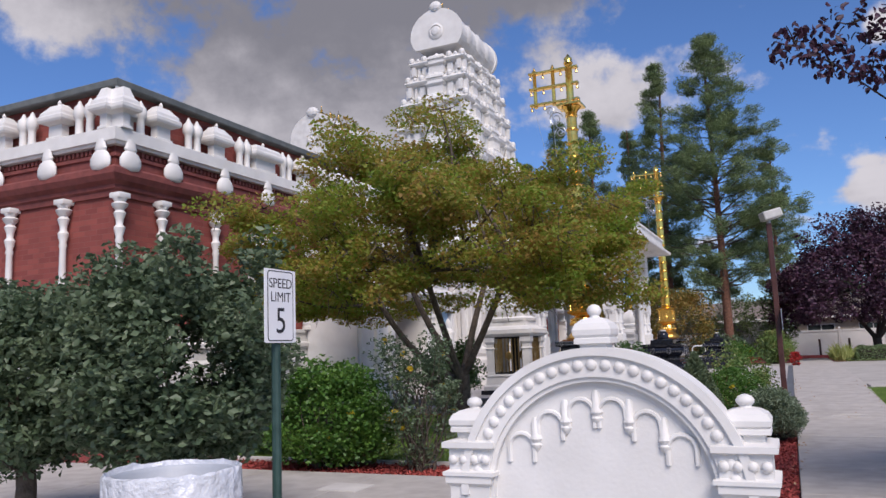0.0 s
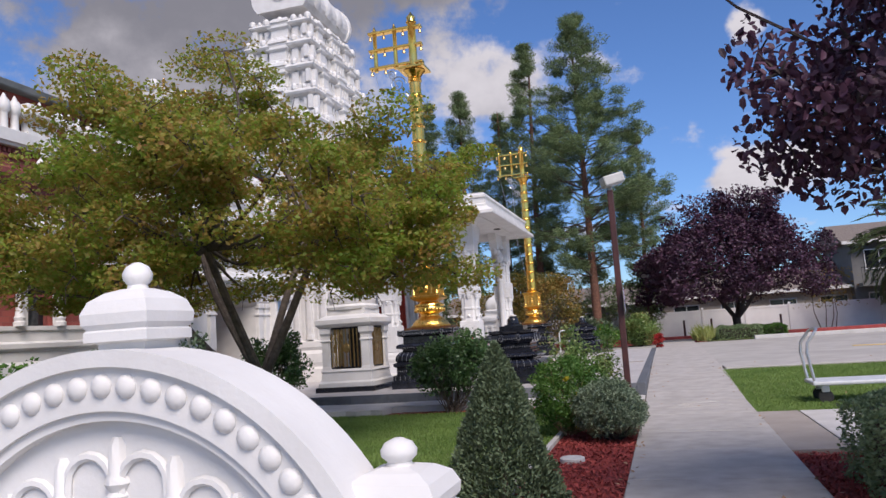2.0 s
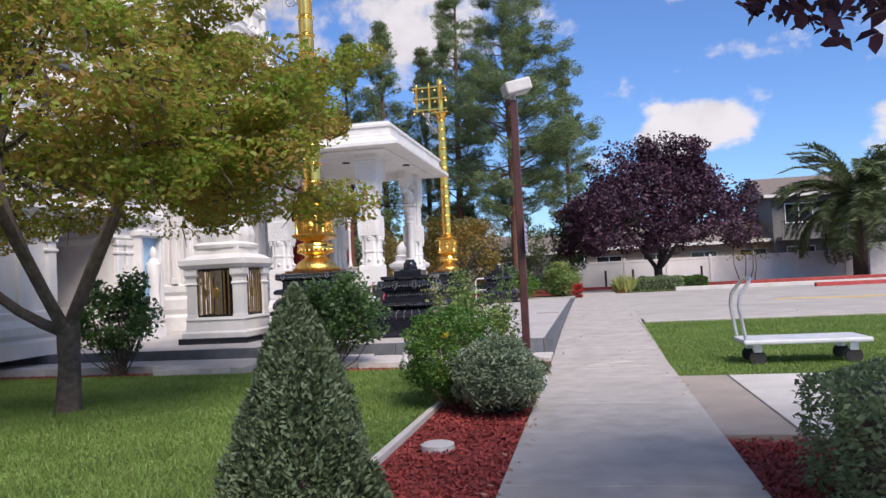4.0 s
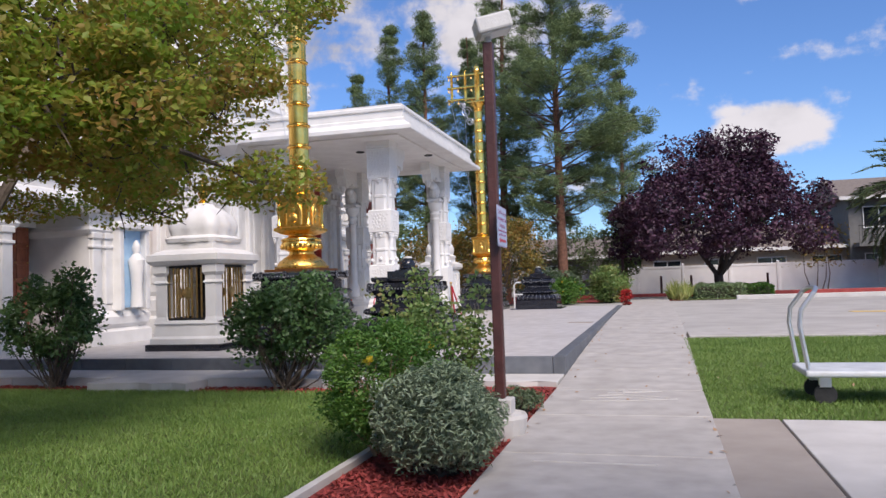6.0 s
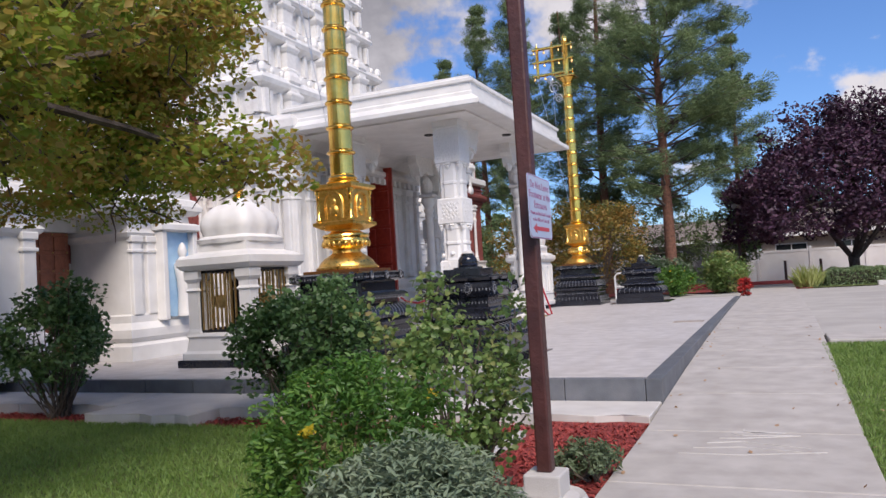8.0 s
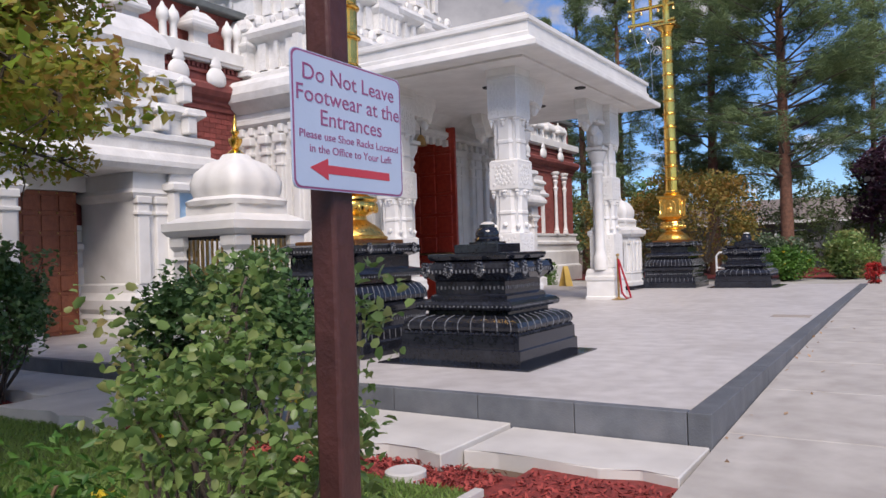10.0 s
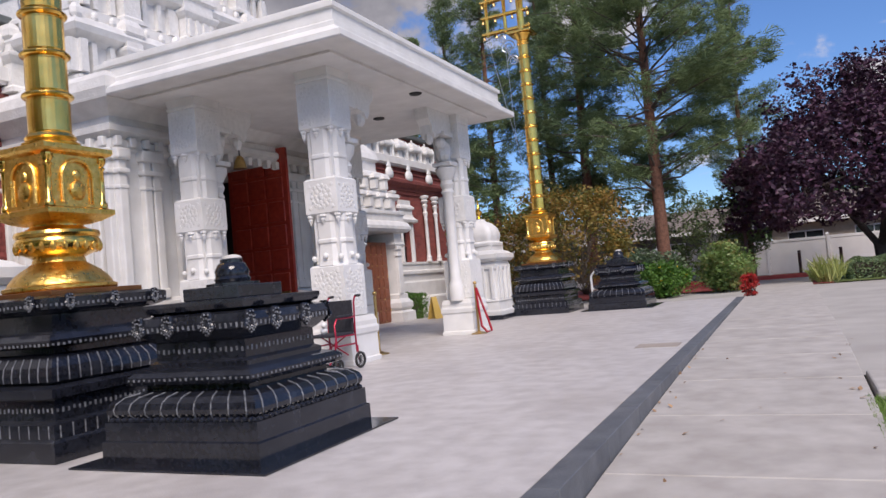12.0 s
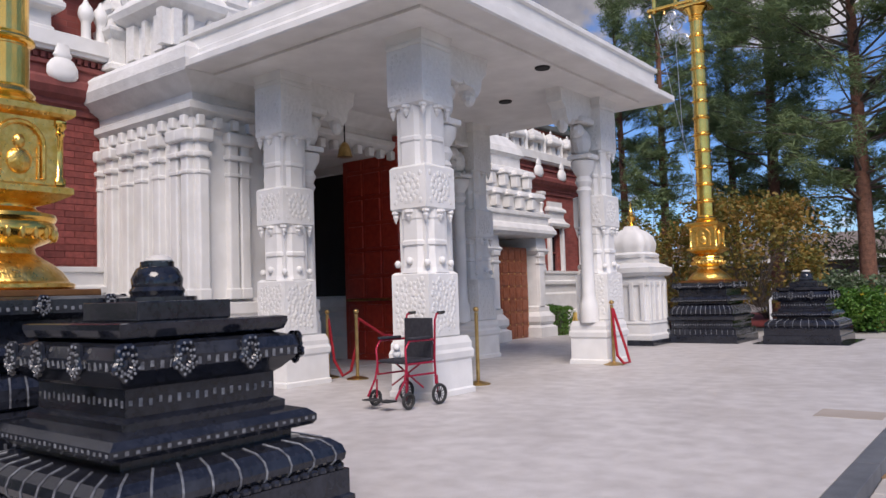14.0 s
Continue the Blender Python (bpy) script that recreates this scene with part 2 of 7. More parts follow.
BRASS = surface("worn_brass", (0.42, 0.27, 0.1), (0.6, 0.42, 0.18), 12, 0.35, 1.0)
POST = surface("maroon_post_paint", (0.045, 0.014, 0.012), (0.08, 0.026, 0.022), 8, 0.5, bump=0.3, fine=40)
LAMP_GREY = surface("grey_lamp_housing", (0.42, 0.42, 0.41), (0.52, 0.52, 0.5), 6, 0.5)
GREEN_POLE = surface("dark_green_pole", (0.012, 0.04, 0.035), (0.03, 0.07, 0.06), 12, 0.55)
SIGN_WHITE = surface("white_sign_face", (0.7, 0.71, 0.74), (0.77, 0.78, 0.8), 3, 0.45, bump=0.05)
SIGN_BLUE = surface("pale_blue_sign_face", (0.37, 0.45, 0.6), (0.43, 0.51, 0.65), 3, 0.4, bump=0.05)
BLACK_INK = surface("black_ink", (0.012, 0.012, 0.016), (0.02, 0.02, 0.025), 5, 0.6, bump=0)
RED_INK = surface("red_ink", (0.42, 0.035, 0.055), (0.5, 0.05, 0.07), 5, 0.5, bump=0)
PURPLE_INK = surface("plum_ink", (0.24, 0.06, 0.16), (0.29, 0.08, 0.19), 5, 0.5, bump=0)
BLUE_NICHE = surface("sky_blue_paint", (0.3, 0.5, 0.72), (0.42, 0.62, 0.8), 6, 0.6)
BIN_GREY = surface("grey_bin_plastic", (0.33, 0.36, 0.4), (0.4, 0.43, 0.47), 5, 0.5)
BAG = surface("clear_bin_liner", (0.5, 0.53, 0.58), (0.66, 0.68, 0.72), 9, 0.25, bump=0.8, fine=14)
BARK = surface("grey_brown_bark", (0.06, 0.045, 0.036), (0.14, 0.11, 0.085), 12, 0.9, bump=0.9, fine=35)
BARK_PALE = surface("smooth_maple_bark", (0.085, 0.07, 0.058), (0.16, 0.135, 0.115), 10, 0.85, bump=0.6, fine=40)
BARK_RED = surface("red_pine_bark", (0.1, 0.045, 0.03), (0.2, 0.095, 0.06), 9, 0.95, bump=0.9, fine=20)
BARK_DARK = surface("dark_plum_bark", (0.03, 0.022, 0.022), (0.07, 0.05, 0.045), 12, 0.9, bump=0.8, fine=35)
PLASTIC_WHITE = surface("white_vinyl", (0.66, 0.66, 0.66), (0.74, 0.74, 0.73), 2, 0.5)
RED_CURB = surface("red_painted_curb", (0.3, 0.035, 0.035), (0.42, 0.07, 0.06), 4, 0.7)
YELLOW_PAINT = surface("worn_yellow_paint", (0.55, 0.36, 0.08), (0.65, 0.45, 0.13), 3, 0.8)
STUCCO = surface("beige_stucco", (0.4, 0.34, 0.27), (0.48, 0.42, 0.34), 4, 0.85)
STUCCO_GREY = surface("grey_siding", (0.120, 0.120, 0.120), (0.162, 0.162, 0.159), 3, 0.8)
ROOF_TILE = surface("brown_roof_shingle", (0.14, 0.115, 0.1), (0.22, 0.185, 0.16), 8, 0.9, bump=0.7, fine=14)
PALE_ROOF = surface("pale_roof_edge", (0.1, 0.115, 0.115), (0.16, 0.175, 0.175), 5, 0.7)
DECK_GREY = surface("scuffed_grey_deck", (0.46, 0.48, 0.5), (0.6, 0.62, 0.63), 6, 0.5, stain=(0.3, 0.3, 0.29), stain_scale=4.0, stain_amount=0.4)
ALLOY = surface("brushed_alloy", (0.55, 0.56, 0.57), (0.68, 0.69, 0.7), 8, 0.35, 0.9)
RUBBER = surface("black_rubber", (0.015, 0.015, 0.016), (0.03, 0.03, 0.03), 20, 0.8)
FABRIC = surface("black_nylon", (0.012, 0.012, 0.018), (0.03, 0.03, 0.038), 30, 0.85)
RED_FRAME = surface("red_metallic_frame", (0.3, 0.008, 0.03), (0.4, 0.014, 0.045), 10, 0.3, 0.4)
VELVET = surface("red_velvet", (0.24, 0.006, 0.014), (0.34, 0.012, 0.024), 20, 0.9)
GLASS = bpy.data.materials.new("dark_window_glass")
_, _b = nodes_of(GLASS)
_b.inputs["Base Color"].default_value, _b.inputs["Roughness"].default_value = (0.015, 0.018, 0.022, 1), 0.06

MAPLE = leafy("maple_leaves", [(0.165, 0.3, 0.031), (0.235, 0.34, 0.041), (0.315, 0.32, 0.054), (0.395, 0.265, 0.062), (0.36, 0.175, 0.062)], 0.55, 0.58)
PLUM = leafy("plum_leaves", [(0.019, 0.008, 0.019), (0.038, 0.013, 0.031), (0.066, 0.022, 0.048), (0.096, 0.037, 0.064)], 0.6, 0.06)
PINE = leafy("pine_needles", [(0.085, 0.13, 0.058), (0.155, 0.22, 0.09), (0.24, 0.31, 0.13)], 0.6, 0.35)
SHRUB = leafy("dark_rose_leaves", [(0.044, 0.099, 0.035), (0.076, 0.154, 0.048), (0.131, 0.219, 0.076)], 0.45, 0.3)
SHRUB_GREY = leafy("grey_green_leaves", [(0.056, 0.097, 0.048), (0.101, 0.151, 0.081), (0.171, 0.222, 0.131)], 0.5, 0.3)
SHRUB_BRIGHT = leafy("bright_green_leaves", [(0.035, 0.105, 0.018), (0.070, 0.175, 0.025), (0.149, 0.263, 0.044)], 0.5, 0.35)
ROSE_LIGHT = leafy("light_rose_leaves", [(0.095, 0.18, 0.05), (0.15, 0.25, 0.07), (0.22, 0.32, 0.1), (0.28, 0.29, 0.1), (0.31, 0.18, 0.08)], 0.4, 0.45)
BOX_LEAF = leafy("boxwood_leaves", [(0.13, 0.2, 0.09), (0.22, 0.3, 0.14), (0.33, 0.41, 0.23)], 0.5, 0.25)
JUNIPER = leafy("juniper_sprays", [(0.074, 0.110, 0.055), (0.110, 0.156, 0.078), (0.156, 0.203, 0.107)], 0.6, 0.2)
SAGE = leafy("silver_leaves", [(0.13, 0.18, 0.1), (0.2, 0.265, 0.16), (0.32, 0.38, 0.26)], 0.6, 0.25)
AUTUMN = leafy("autumn_leaves", [(0.08, 0.11, 0.025), (0.16, 0.15, 0.032), (0.3, 0.19, 0.04), (0.34, 0.15, 0.04)], 0.6, 0.35)
PALM = leafy("palm_fronds", [(0.06, 0.095, 0.04), (0.11, 0.155, 0.06), (0.17, 0.21, 0.09)], 0.5, 0.25)
STRAW = leafy("strappy_yellow_leaves", [(0.210, 0.280, 0.070), (0.385, 0.438, 0.140), (0.560, 0.560, 0.228)], 0.5, 0.3)
YELLOW_PETAL = leafy("yellow_petals", [(0.6, 0.42, 0.02), (0.75, 0.6, 0.06)], 0.5, 0.4)
RED_PETAL = leafy("red_petals", [(0.4, 0.02, 0.02), (0.55, 0.05, 0.04)], 0.5, 0.4)
DRY = leafy("dry_twigs", [(0.280, 0.175, 0.105), (0.438, 0.280, 0.158)], 0.8, 0.1)

# ---------- building blocks ----------


def part(name, bm, material, parent=None, label="", smooth=False):
    """Links a bmesh as one mesh object under a thing or a part; its coordinates are the parent's."""
    me = bpy.data.meshes.new(name)
    bmesh.ops.recalc_face_normals(bm, faces=bm.faces)
    if smooth:
        for f in bm.faces:
            f.smooth = True
    bm.to_mesh(me)
    bm.free()
    me.materials.append(material)
    if smooth:
        me.set_sharp_from_angle(angle=radians(40))
    ob = new(name, me)
    if parent:
        ob.parent = parent
    if label:
        ob["label"] = label
    return ob


def thing(name, at=(0, 0, 0), label="", category="", group="", turn=0.0):
    ob = new(name)
    ob.empty_display_size = 0.1
    ob.matrix_basis = pose(*at, 0, 0, turn)
    return tagged(ob, label, category, group)


def structure(name, bm, material, label="", category="", smooth=False):
    return tagged(part(name, bm, material, None, "", smooth), label, category, "", "structure")


def box(bm, x0, x1, y0, y1, z0, z1, bevel=0.0):
    v = [bm.verts.new((x, y, z)) for z in (z0, z1) for x, y in ((x0, y0), (x1, y0), (x1, y1), (x0, y1))]
    fs = [bm.faces.new([v[i] for i in f]) for f in ((3, 2, 1, 0), (4, 5, 6, 7), (0, 1, 5, 4), (1, 2, 6, 5), (2, 3, 7, 6), (3, 0, 4, 7))]
    if bevel:
        edges = list({e for f in fs for e in f.edges})
        bmesh.ops.bevel(bm, geom=edges, offset=bevel, segments=2, profile=0.5, affect="EDGES")
    return bm


def slab(*a, **k):
    return box(bmesh.new(), *a, **k)


def mould(bm, cx, cy, hx, hy, prof, close=True):
    """A rectangular moulding: rings that stand off (hx, hy) by the profile's first number at the height of its second."""
    rings = []
    for off, z in prof:
        rings.append([bm.verts.new((cx + sx_ * (hx + off), cy + sy_ * (hy + off), z)) for sx_, sy_ in ((-1, -1), (1, -1), (1, 1), (-1, 1))])
    for a, b in zip(rings, rings[1:]):
        for i in range(4):
            bm.faces.new((a[i], a[(i + 1) % 4], b[(i + 1) % 4], b[i]))
    if close:
        bm.faces.new(rings[0][::-1])
        bm.faces.new(rings[-1])
    return bm


def lathe(bm, prof, seg=16, cx=0.0, cy=0.0, cz=0.0, sy_=1.0, turn=0.0):
    """Turned shape from (radius, height) pairs."""
    rings = []
    for r, z in prof:
        rings.append([bm.verts.new((cx + r * math.cos(turn + 2 * math.pi * i / seg), cy + sy_ * r * math.sin(turn + 2 * math.pi * i / seg), cz + z)) for i in range(seg)])
    for a, b in zip(rings, rings[1:]):
        for i in range(seg):
            bm.faces.new((a[i], a[(i + 1) % seg], b[(i + 1) % seg], b[i]))
    bm.faces.new(rings[0][::-1])
    bm.faces.new(rings[-1])
    return bm


def ball(bm, c, r, sq=(1, 1, 1), u=12, v=8):
    bmesh.ops.create_uvsphere(bm, u_segments=u, v_segments=v, radius=r, matrix=Matrix.Translation(c) @ Matrix.Diagonal((*sq, 1)))
    return bm


def tube(bm, pts, radii, seg=8):
    """A bent tapered tube through points."""
    pts = [Vector(p) for p in pts]
    if isinstance(radii, (int, float)):
        radii = [radii] * len(pts)
    rings, side = [], None
    for i, p in enumerate(pts):
        d = (pts[min(i + 1, len(pts) - 1)] - pts[max(i - 1, 0)]).normalized()
        if side is None:
            side = d.orthogonal().normalized()
        else:
            side = (side - d * side.dot(d)).normalized()
        w = d.cross(side)
        rings.append([bm.verts.new(p + radii[i] * (side * math.cos(2 * math.pi * k / seg) + w * math.sin(2 * math.pi * k / seg))) for k in range(seg)])
    for a, b in zip(rings, rings[1:]):
        for k in range(seg):
            bm.faces.new((a[k], a[(k + 1) % seg], b[(k + 1) % seg], b[k]))
    bm.faces.new(rings[0][::-1])
    bm.faces.new(rings[-1])
    return bm


def extrude_poly(bm, poly, axis, d0, d1):
    """A flat outline given in two coordinates, thickened along the third axis (0: x, 1: y, 2: z)."""
    def at(a, b, d):
        return ((d, a, b), (a, d, b), (a, b, d))[axis]
    lo = [bm.verts.new(at(a, b, d0)) for a, b in poly]
    hi = [bm.verts.new(at(a, b, d1)) for a, b in poly]
    n = len(poly)
    bm.faces.new(lo[::-1])
    bm.faces.new(hi)
    for i in range(n):
        bm.faces.new((lo[i], lo[(i + 1) % n], hi[(i + 1) % n], hi[i]))
    return bm


def leaves(name, centres, size, material, parent, rng, aspect=0.55, droop=0.0, normals=None, upward=0.5, kind="", fold=0.25, fine=False):
    """Many small folded leaves, one at each of the centres, as one mesh."""
    c = np.asarray(centres, float)
    n = len(c)
    d = rng.normal(size=(n, 3))
    d[:, 2] = d[:, 2] * 0.6 - droop
    if normals is not None:
        d = d * 0.7 + normals
    d /= np.linalg.norm(d, axis=1, keepdims=True) + 1e-9
    upv = rng.normal(size=(n, 3)) * (1 - upward)
    upv[:, 2] += upward
    w = np.cross(d, upv)
    w /= np.linalg.norm(w, axis=1, keepdims=True) + 1e-9
    nn = np.cross(w, d)
    s = size * rng.uniform(0.6, 1.35, n)[:, None]
    tip, root = c + d * s * 0.5, c - d * s * 0.5
    mid = c - d * s * 0.05
    a = mid + w * s * aspect * 0.5 + nn * s * fold * 0.5
    b = mid - w * s * aspect * 0.5 + nn * s * fold * 0.5
    if fine:
        # rounded outline, tip bent down, with a crease along the middle
        side = w * s * aspect * 0.5
        lift = nn * s * fold * 0.5
        lo, hi = c - d * s * 0.26, c + d * s * 0.2
        tip = tip - nn * s * 0.12
        verts = np.stack([root, lo + side * 0.8 + lift, hi + side * 0.85 + lift * 0.7, tip, hi - side * 0.85 + lift * 0.7, lo - side * 0.8 + lift, c], 1).reshape(-1, 3)
        idx = np.arange(n)[:, None] * 7
        faces = np.concatenate([idx + q for q in ([0, 1, 6], [1, 2, 6], [2, 3, 6], [3, 4, 6], [4, 5, 6], [5, 0, 6])], 1).reshape(-1, 3)
    else:
        verts = np.stack([root, a, tip, b], 1).reshape(-1, 3)
        idx = np.arange(n)[:, None] * 4
        faces = np.concatenate([idx + [0, 1, 2], idx + [0, 2, 3]], 1).reshape(-1, 3)
    me = bpy.data.meshes.new(name)
    me.vertices.add(len(verts))
    me.vertices.foreach_set("co", verts.ravel())
    me.loops.add(faces.size)
    me.loops.foreach_set("vertex_index", faces.ravel().astype(np.int32))
    me.polygons.add(len(faces))
    me.polygons.foreach_set("loop_start", np.arange(0, faces.size, 3, dtype=np.int32))
    me.update(calc_edges=True)
    me.materials.append(material)
    ob = new(name, me)
    if parent:
        ob.parent = parent
    if kind:
        ob["kind"] = kind
    return ob


def in_ball(rng, n, shell=0.0):
    d = rng.normal(size=(n, 3))
    d /= np.linalg.norm(d, axis=1, keepdims=True)
    return d * (shell + (1 - shell) * rng.uniform(0, 1, n) ** (1 / 3))[:, None]


def clumps(rng, cents, per, radius, squash=0.6):
    """Points scattered round clump centres."""
    pts = []
    for c in cents:
        k = int(per * rng.uniform(0.6, 1.4))
        r = radius * rng.uniform(0.65, 1.3)
        pts.append(np.asarray(c) + in_ball(rng, k, 0.25) * np.array([r, r, r * squash]))
    return np.concatenate(pts)


def limbs(bm, rng, root, tips, r0, r1, bend=0.25, seg=6, steps=5):
    """Curved tapered limbs from one root to several tips."""
    root = np.asarray(root, float)
    for t in tips:
        t = np.asarray(t, float)
        wob = rng.normal(size=3) * np.linalg.norm(t - root) * 0.07
        pts, rad = [], []
        for i in range(steps + 1):
            u = i / steps
            p = root + (t - root) * u
            p[2] += bend * np.linalg.norm((t - root)[:2]) * (u * u - u)
            pts.append(p + wob * math.sin(math.pi * u))
            rad.append(r0 + (r1 - r0) * u ** 0.7)
        tube(bm, pts, rad, seg)
    return bm


def ground_z(y):
    """The paving climbs beside the platform until it is almost level with it."""
    return 0.225 * (1 - math.exp(-max(y - 15.4, 0.0) / 5.0))

# ---------- ground ----------


def sheet(x0, x1, y0, y1, dz, nx=1, ny=40, thick=0.0):
    """A paved or planted strip that follows the ground's slope."""
    bm = bmesh.new()
    ys = [y0 + (y1 - y0) * i / ny for i in range(ny + 1)]
    rows = [[bm.verts.new((x0 + (x1 - x0) * j / nx, y, ground_z(y) + dz)) for j in range(nx + 1)] for y in ys]
    for a, b in zip(rows, rows[1:]):
        for j in range(nx):
            bm.faces.new((a[j], a[j + 1], b[j + 1], b[j]))
    if thick:
        out = bmesh.ops.extrude_face_region(bm, geom=bm.faces[:])
        for v in out["geom"]:
            if isinstance(v, bmesh.types.BMVert):
                v.co.z -= thick
    return bm


bm = bmesh.new()
ys = [-600, -60, 15, 16, 17, 18, 20, 22, 26, 32, 60, 900]
rows = [[bm.verts.new((x, y, ground_z(y) - 0.09)) for x in (-900, -60, 60, 900)] for y in ys]
for a, b in zip(rows, rows[1:]):
    for j in range(3):
        bm.faces.new((a[j], a[j + 1], b[j + 1], b[j]))
structure("ground", bm, SOIL, "bare brown soil reaching to the horizon", "ground")

structure("lawn", sheet(-9.6, -0.8, 8.43, 14.86, -0.03, 1, 1), TURF, "mown green lawn under the maple", "lawn")
structure("lawn_2", sheet(1.6, 16.0, 13.47, 20.4, -0.03, 1, 16), TURF, "mown green lawn beside the walk", "lawn")
structure("mulch_bed", sheet(-0.8, 0.14, 4.2, 15.9, -0.05, 1, 1), MULCH, "bed of red wood-chip mulch", "flower bed")
structure("mulch_bed_2", sheet(-14, -0.8, 7.55, 8.43, -0.05, 1, 1), MULCH, "bed of red wood-chip mulch", "flower bed")
structure("mulch_bed_3", sheet(-9.6, -0.8, 14.86, 15.3, -0.05, 1, 1), MULCH, "bed of red wood-chip mulch under roses", "flower bed")
structure("mulch_bed_4", sheet(1.66, 6.0, 4.2, 10.2, -0.05, 1, 1), MULCH, "bed of red wood-chip mulch round a hedge", "flower bed")
structure("mulch_bed_5", sheet(-16, -9.6, 8.43, 15.3, -0.05, 1, 1), MULCH, "planted bed in front of the brick wall", "flower bed")
structure("drive", sheet(1.6, 60, 21.52, 38.6, -0.035, 1, 20), ASPHALT, "wide pale grey concrete driveway", "driveway")
structure("drive_2", sheet(-14, 60, 33.6, 38.6, -0.04, 1, 2), ASPHALT, "pale grey driveway behind the platform", "driveway")
structure("forecourt", sheet(-30, 30, -12, 4.2, -0.035, 1, 1), CONCRETE, "grey concrete forecourt", "pavement")
structure("lawn_3", sheet(2.4, 60, 39.0, 49.7, -0.02, 1, 1), TURF, "far strip of grass before the fence", "lawn")
structure("mulch_bed_6", sheet(-30, 2.4, 39.0, 49.7, -0.03, 1, 1), MULCH, "far bed of red mulch", "flower bed")
structure("mulch_bed_7", sheet(2.4, 60, 44.5, 49.6, -0.004, 1, 1), MULCH, "red mulch under the plum tree", "flower bed")

# timber edging between lawn and mulch
bm = bmesh.new()
box(bm, -0.86, -0.8, 8.41, 14.84, -0.05, 0.015, 0.006)
box(bm, -9.6, -0.86, 8.4, 8.46, -0.05, 0.015, 0.006)
structure("bed_edging", bm, CONCRETE_PALE, "pale edging strip between lawn and mulch", "edging")

# kerbs
for nm, x0, x1, y0, y1, h, m_, lb in (("kerb", 1.82, 30, 20.44, 21.5, 0.03, CONCRETE, "low concrete kerb between lawn and drive"), ("kerb_2", 4.4, 40, 38.62, 38.95, 0.13, CONCRETE_PALE, "far concrete kerb"), ("kerb_3", 9.5, 40, 36.3, 36.6, 0.12, RED_CURB, "red painted kerb"), ("kerb_4", -6, 40, 44.3, 44.5, 0.15, RED_CURB, "far red painted kerb")):
    structure(nm, slab(x0, x1, y0, y1, ground_z(y0) - 0.1, ground_z(y0) + h, bevel=0.02), m_, lb, "kerb")
bm = extrude_poly(bmesh.new(), [(6.0, 27.9), (6.0, 27.5), (18.0, 24.6), (18.0, 25.0)], 2, 0.08, ground_z(27.8) - 0.028)
structure("road_marking", bm, YELLOW_PAINT, "worn yellow line on the drive", "road marking")

# concrete walk: slabs with open joints
walk_root = thing("walk_slabs", (0, 0, 0), "grey concrete walk in cast slabs with joints", "walkway")
walk_root["kind"] = "structure"
y = 4.2
while y < 46:
    y1 = y + 1.55
    w0 = 1.64 + 0.01 * min(max(y - 6, 0), 18)
    w1 = 1.64 + 0.01 * min(max(y1 - 6, 0), 18)
    bm = bmesh.new()
    g0, g1 = ground_z(y), ground_z(y1)
    e = 0.008
    lo = [(0.15, y + e, g0 - 0.1), (w0, y + e, g0 - 0.1), (w1, y1 - e, g1 - 0.1), (0.15, y1 - e, g1 - 0.1)]
    hi = [(0.15, y + e, g0), (w0, y + e, g0), (w1, y1 - e, g1), (0.15, y1 - e, g1)]
    v = [bm.verts.new(p) for p in lo + hi]
    for f in ((3, 2, 1, 0), (4, 5, 6, 7), (0, 1, 5, 4), (1, 2, 6, 5), (2, 3, 7, 6), (3, 0, 4, 7)):
        bm.faces.new([v[i] for i in f])
    bmesh.ops.bevel(bm, geom=bm.edges[:], offset=0.008, segments=1, affect="EDGES")
    part("slab", bm, CONCRETE, walk_root)
    y = y1
cross = thing("cross_walk", (0, 0, 0), "concrete landing beside the walk", "walkway")
cross["kind"] = "structure"
part("slab", slab(1.66, 2.24, 10.25, 13.45, -0.1, -0.004, bevel=0.008), CONCRETE_TAN, cross, "tan weathered concrete")
for k in range(4):
    part("slab", slab(2.26 + 1.7 * k, 3.94 + 1.7 * k, 10.25, 13.45, -0.1, -0.004, bevel=0.008), CONCRETE_PALE, cross)
side = thing("side_walk", (0, 0, 0), "grey concrete walk along the planted bed", "walkway")
side["kind"] = "structure"
for k in range(9):
    part("slab", slab(-2.7 - 1.6 * k, -1.12 - 1.6 * k, 4.22, 7.53, -0.1, -0.004, bevel=0.008), CONCRETE, side)
# utility plate let into the paving
part("plate", slab(-4.5, -4.02, 6.45, 6.85, -0.02, 0.006), CONCRETE_PALE, side, "pale square inspection plate")

# ---------- platform ----------
plat = thing("platform", (0, 0, 0), "raised stone temple platform with dark slate edging", "platform")
plat["kind"] = "structure"
PX0, PX1, PY0, PY1, PZ = -16.0, 0.147, 16.2, 33.6, 0.25
part("paving", slab(PX0, PX1 - 0.16, PY0 + 0.1, PY1, -0.1, PZ - 0.002), STONE, plat, "pale mottled paving")
for k in range(16):
    part("edge_stone", slab(PX1 - 0.157, PX1, PY0 + 1.09 * k + 0.003, PY0 + 1.09 * k + 1.087, -0.1, PZ, bevel=0.006), SLATE, plat)
for k in range(20):
    part("edge_stone", slab(PX1 - 0.16 - 0.8 * (k + 1) + 0.003, PX1 - 0.16 - 0.8 * k - 0.003, PY0, PY0 + 0.097, -0.1, PZ + 0.001, bevel=0.006), SLATE, plat)
# broken drain in the paving
bm = slab(-0.62, -0.08, 23.4, 23.82, PZ - 0.02, PZ + 0.004)
part("drain_cover", bm, CONCRETE_TAN, plat, "brown worn drain cover")
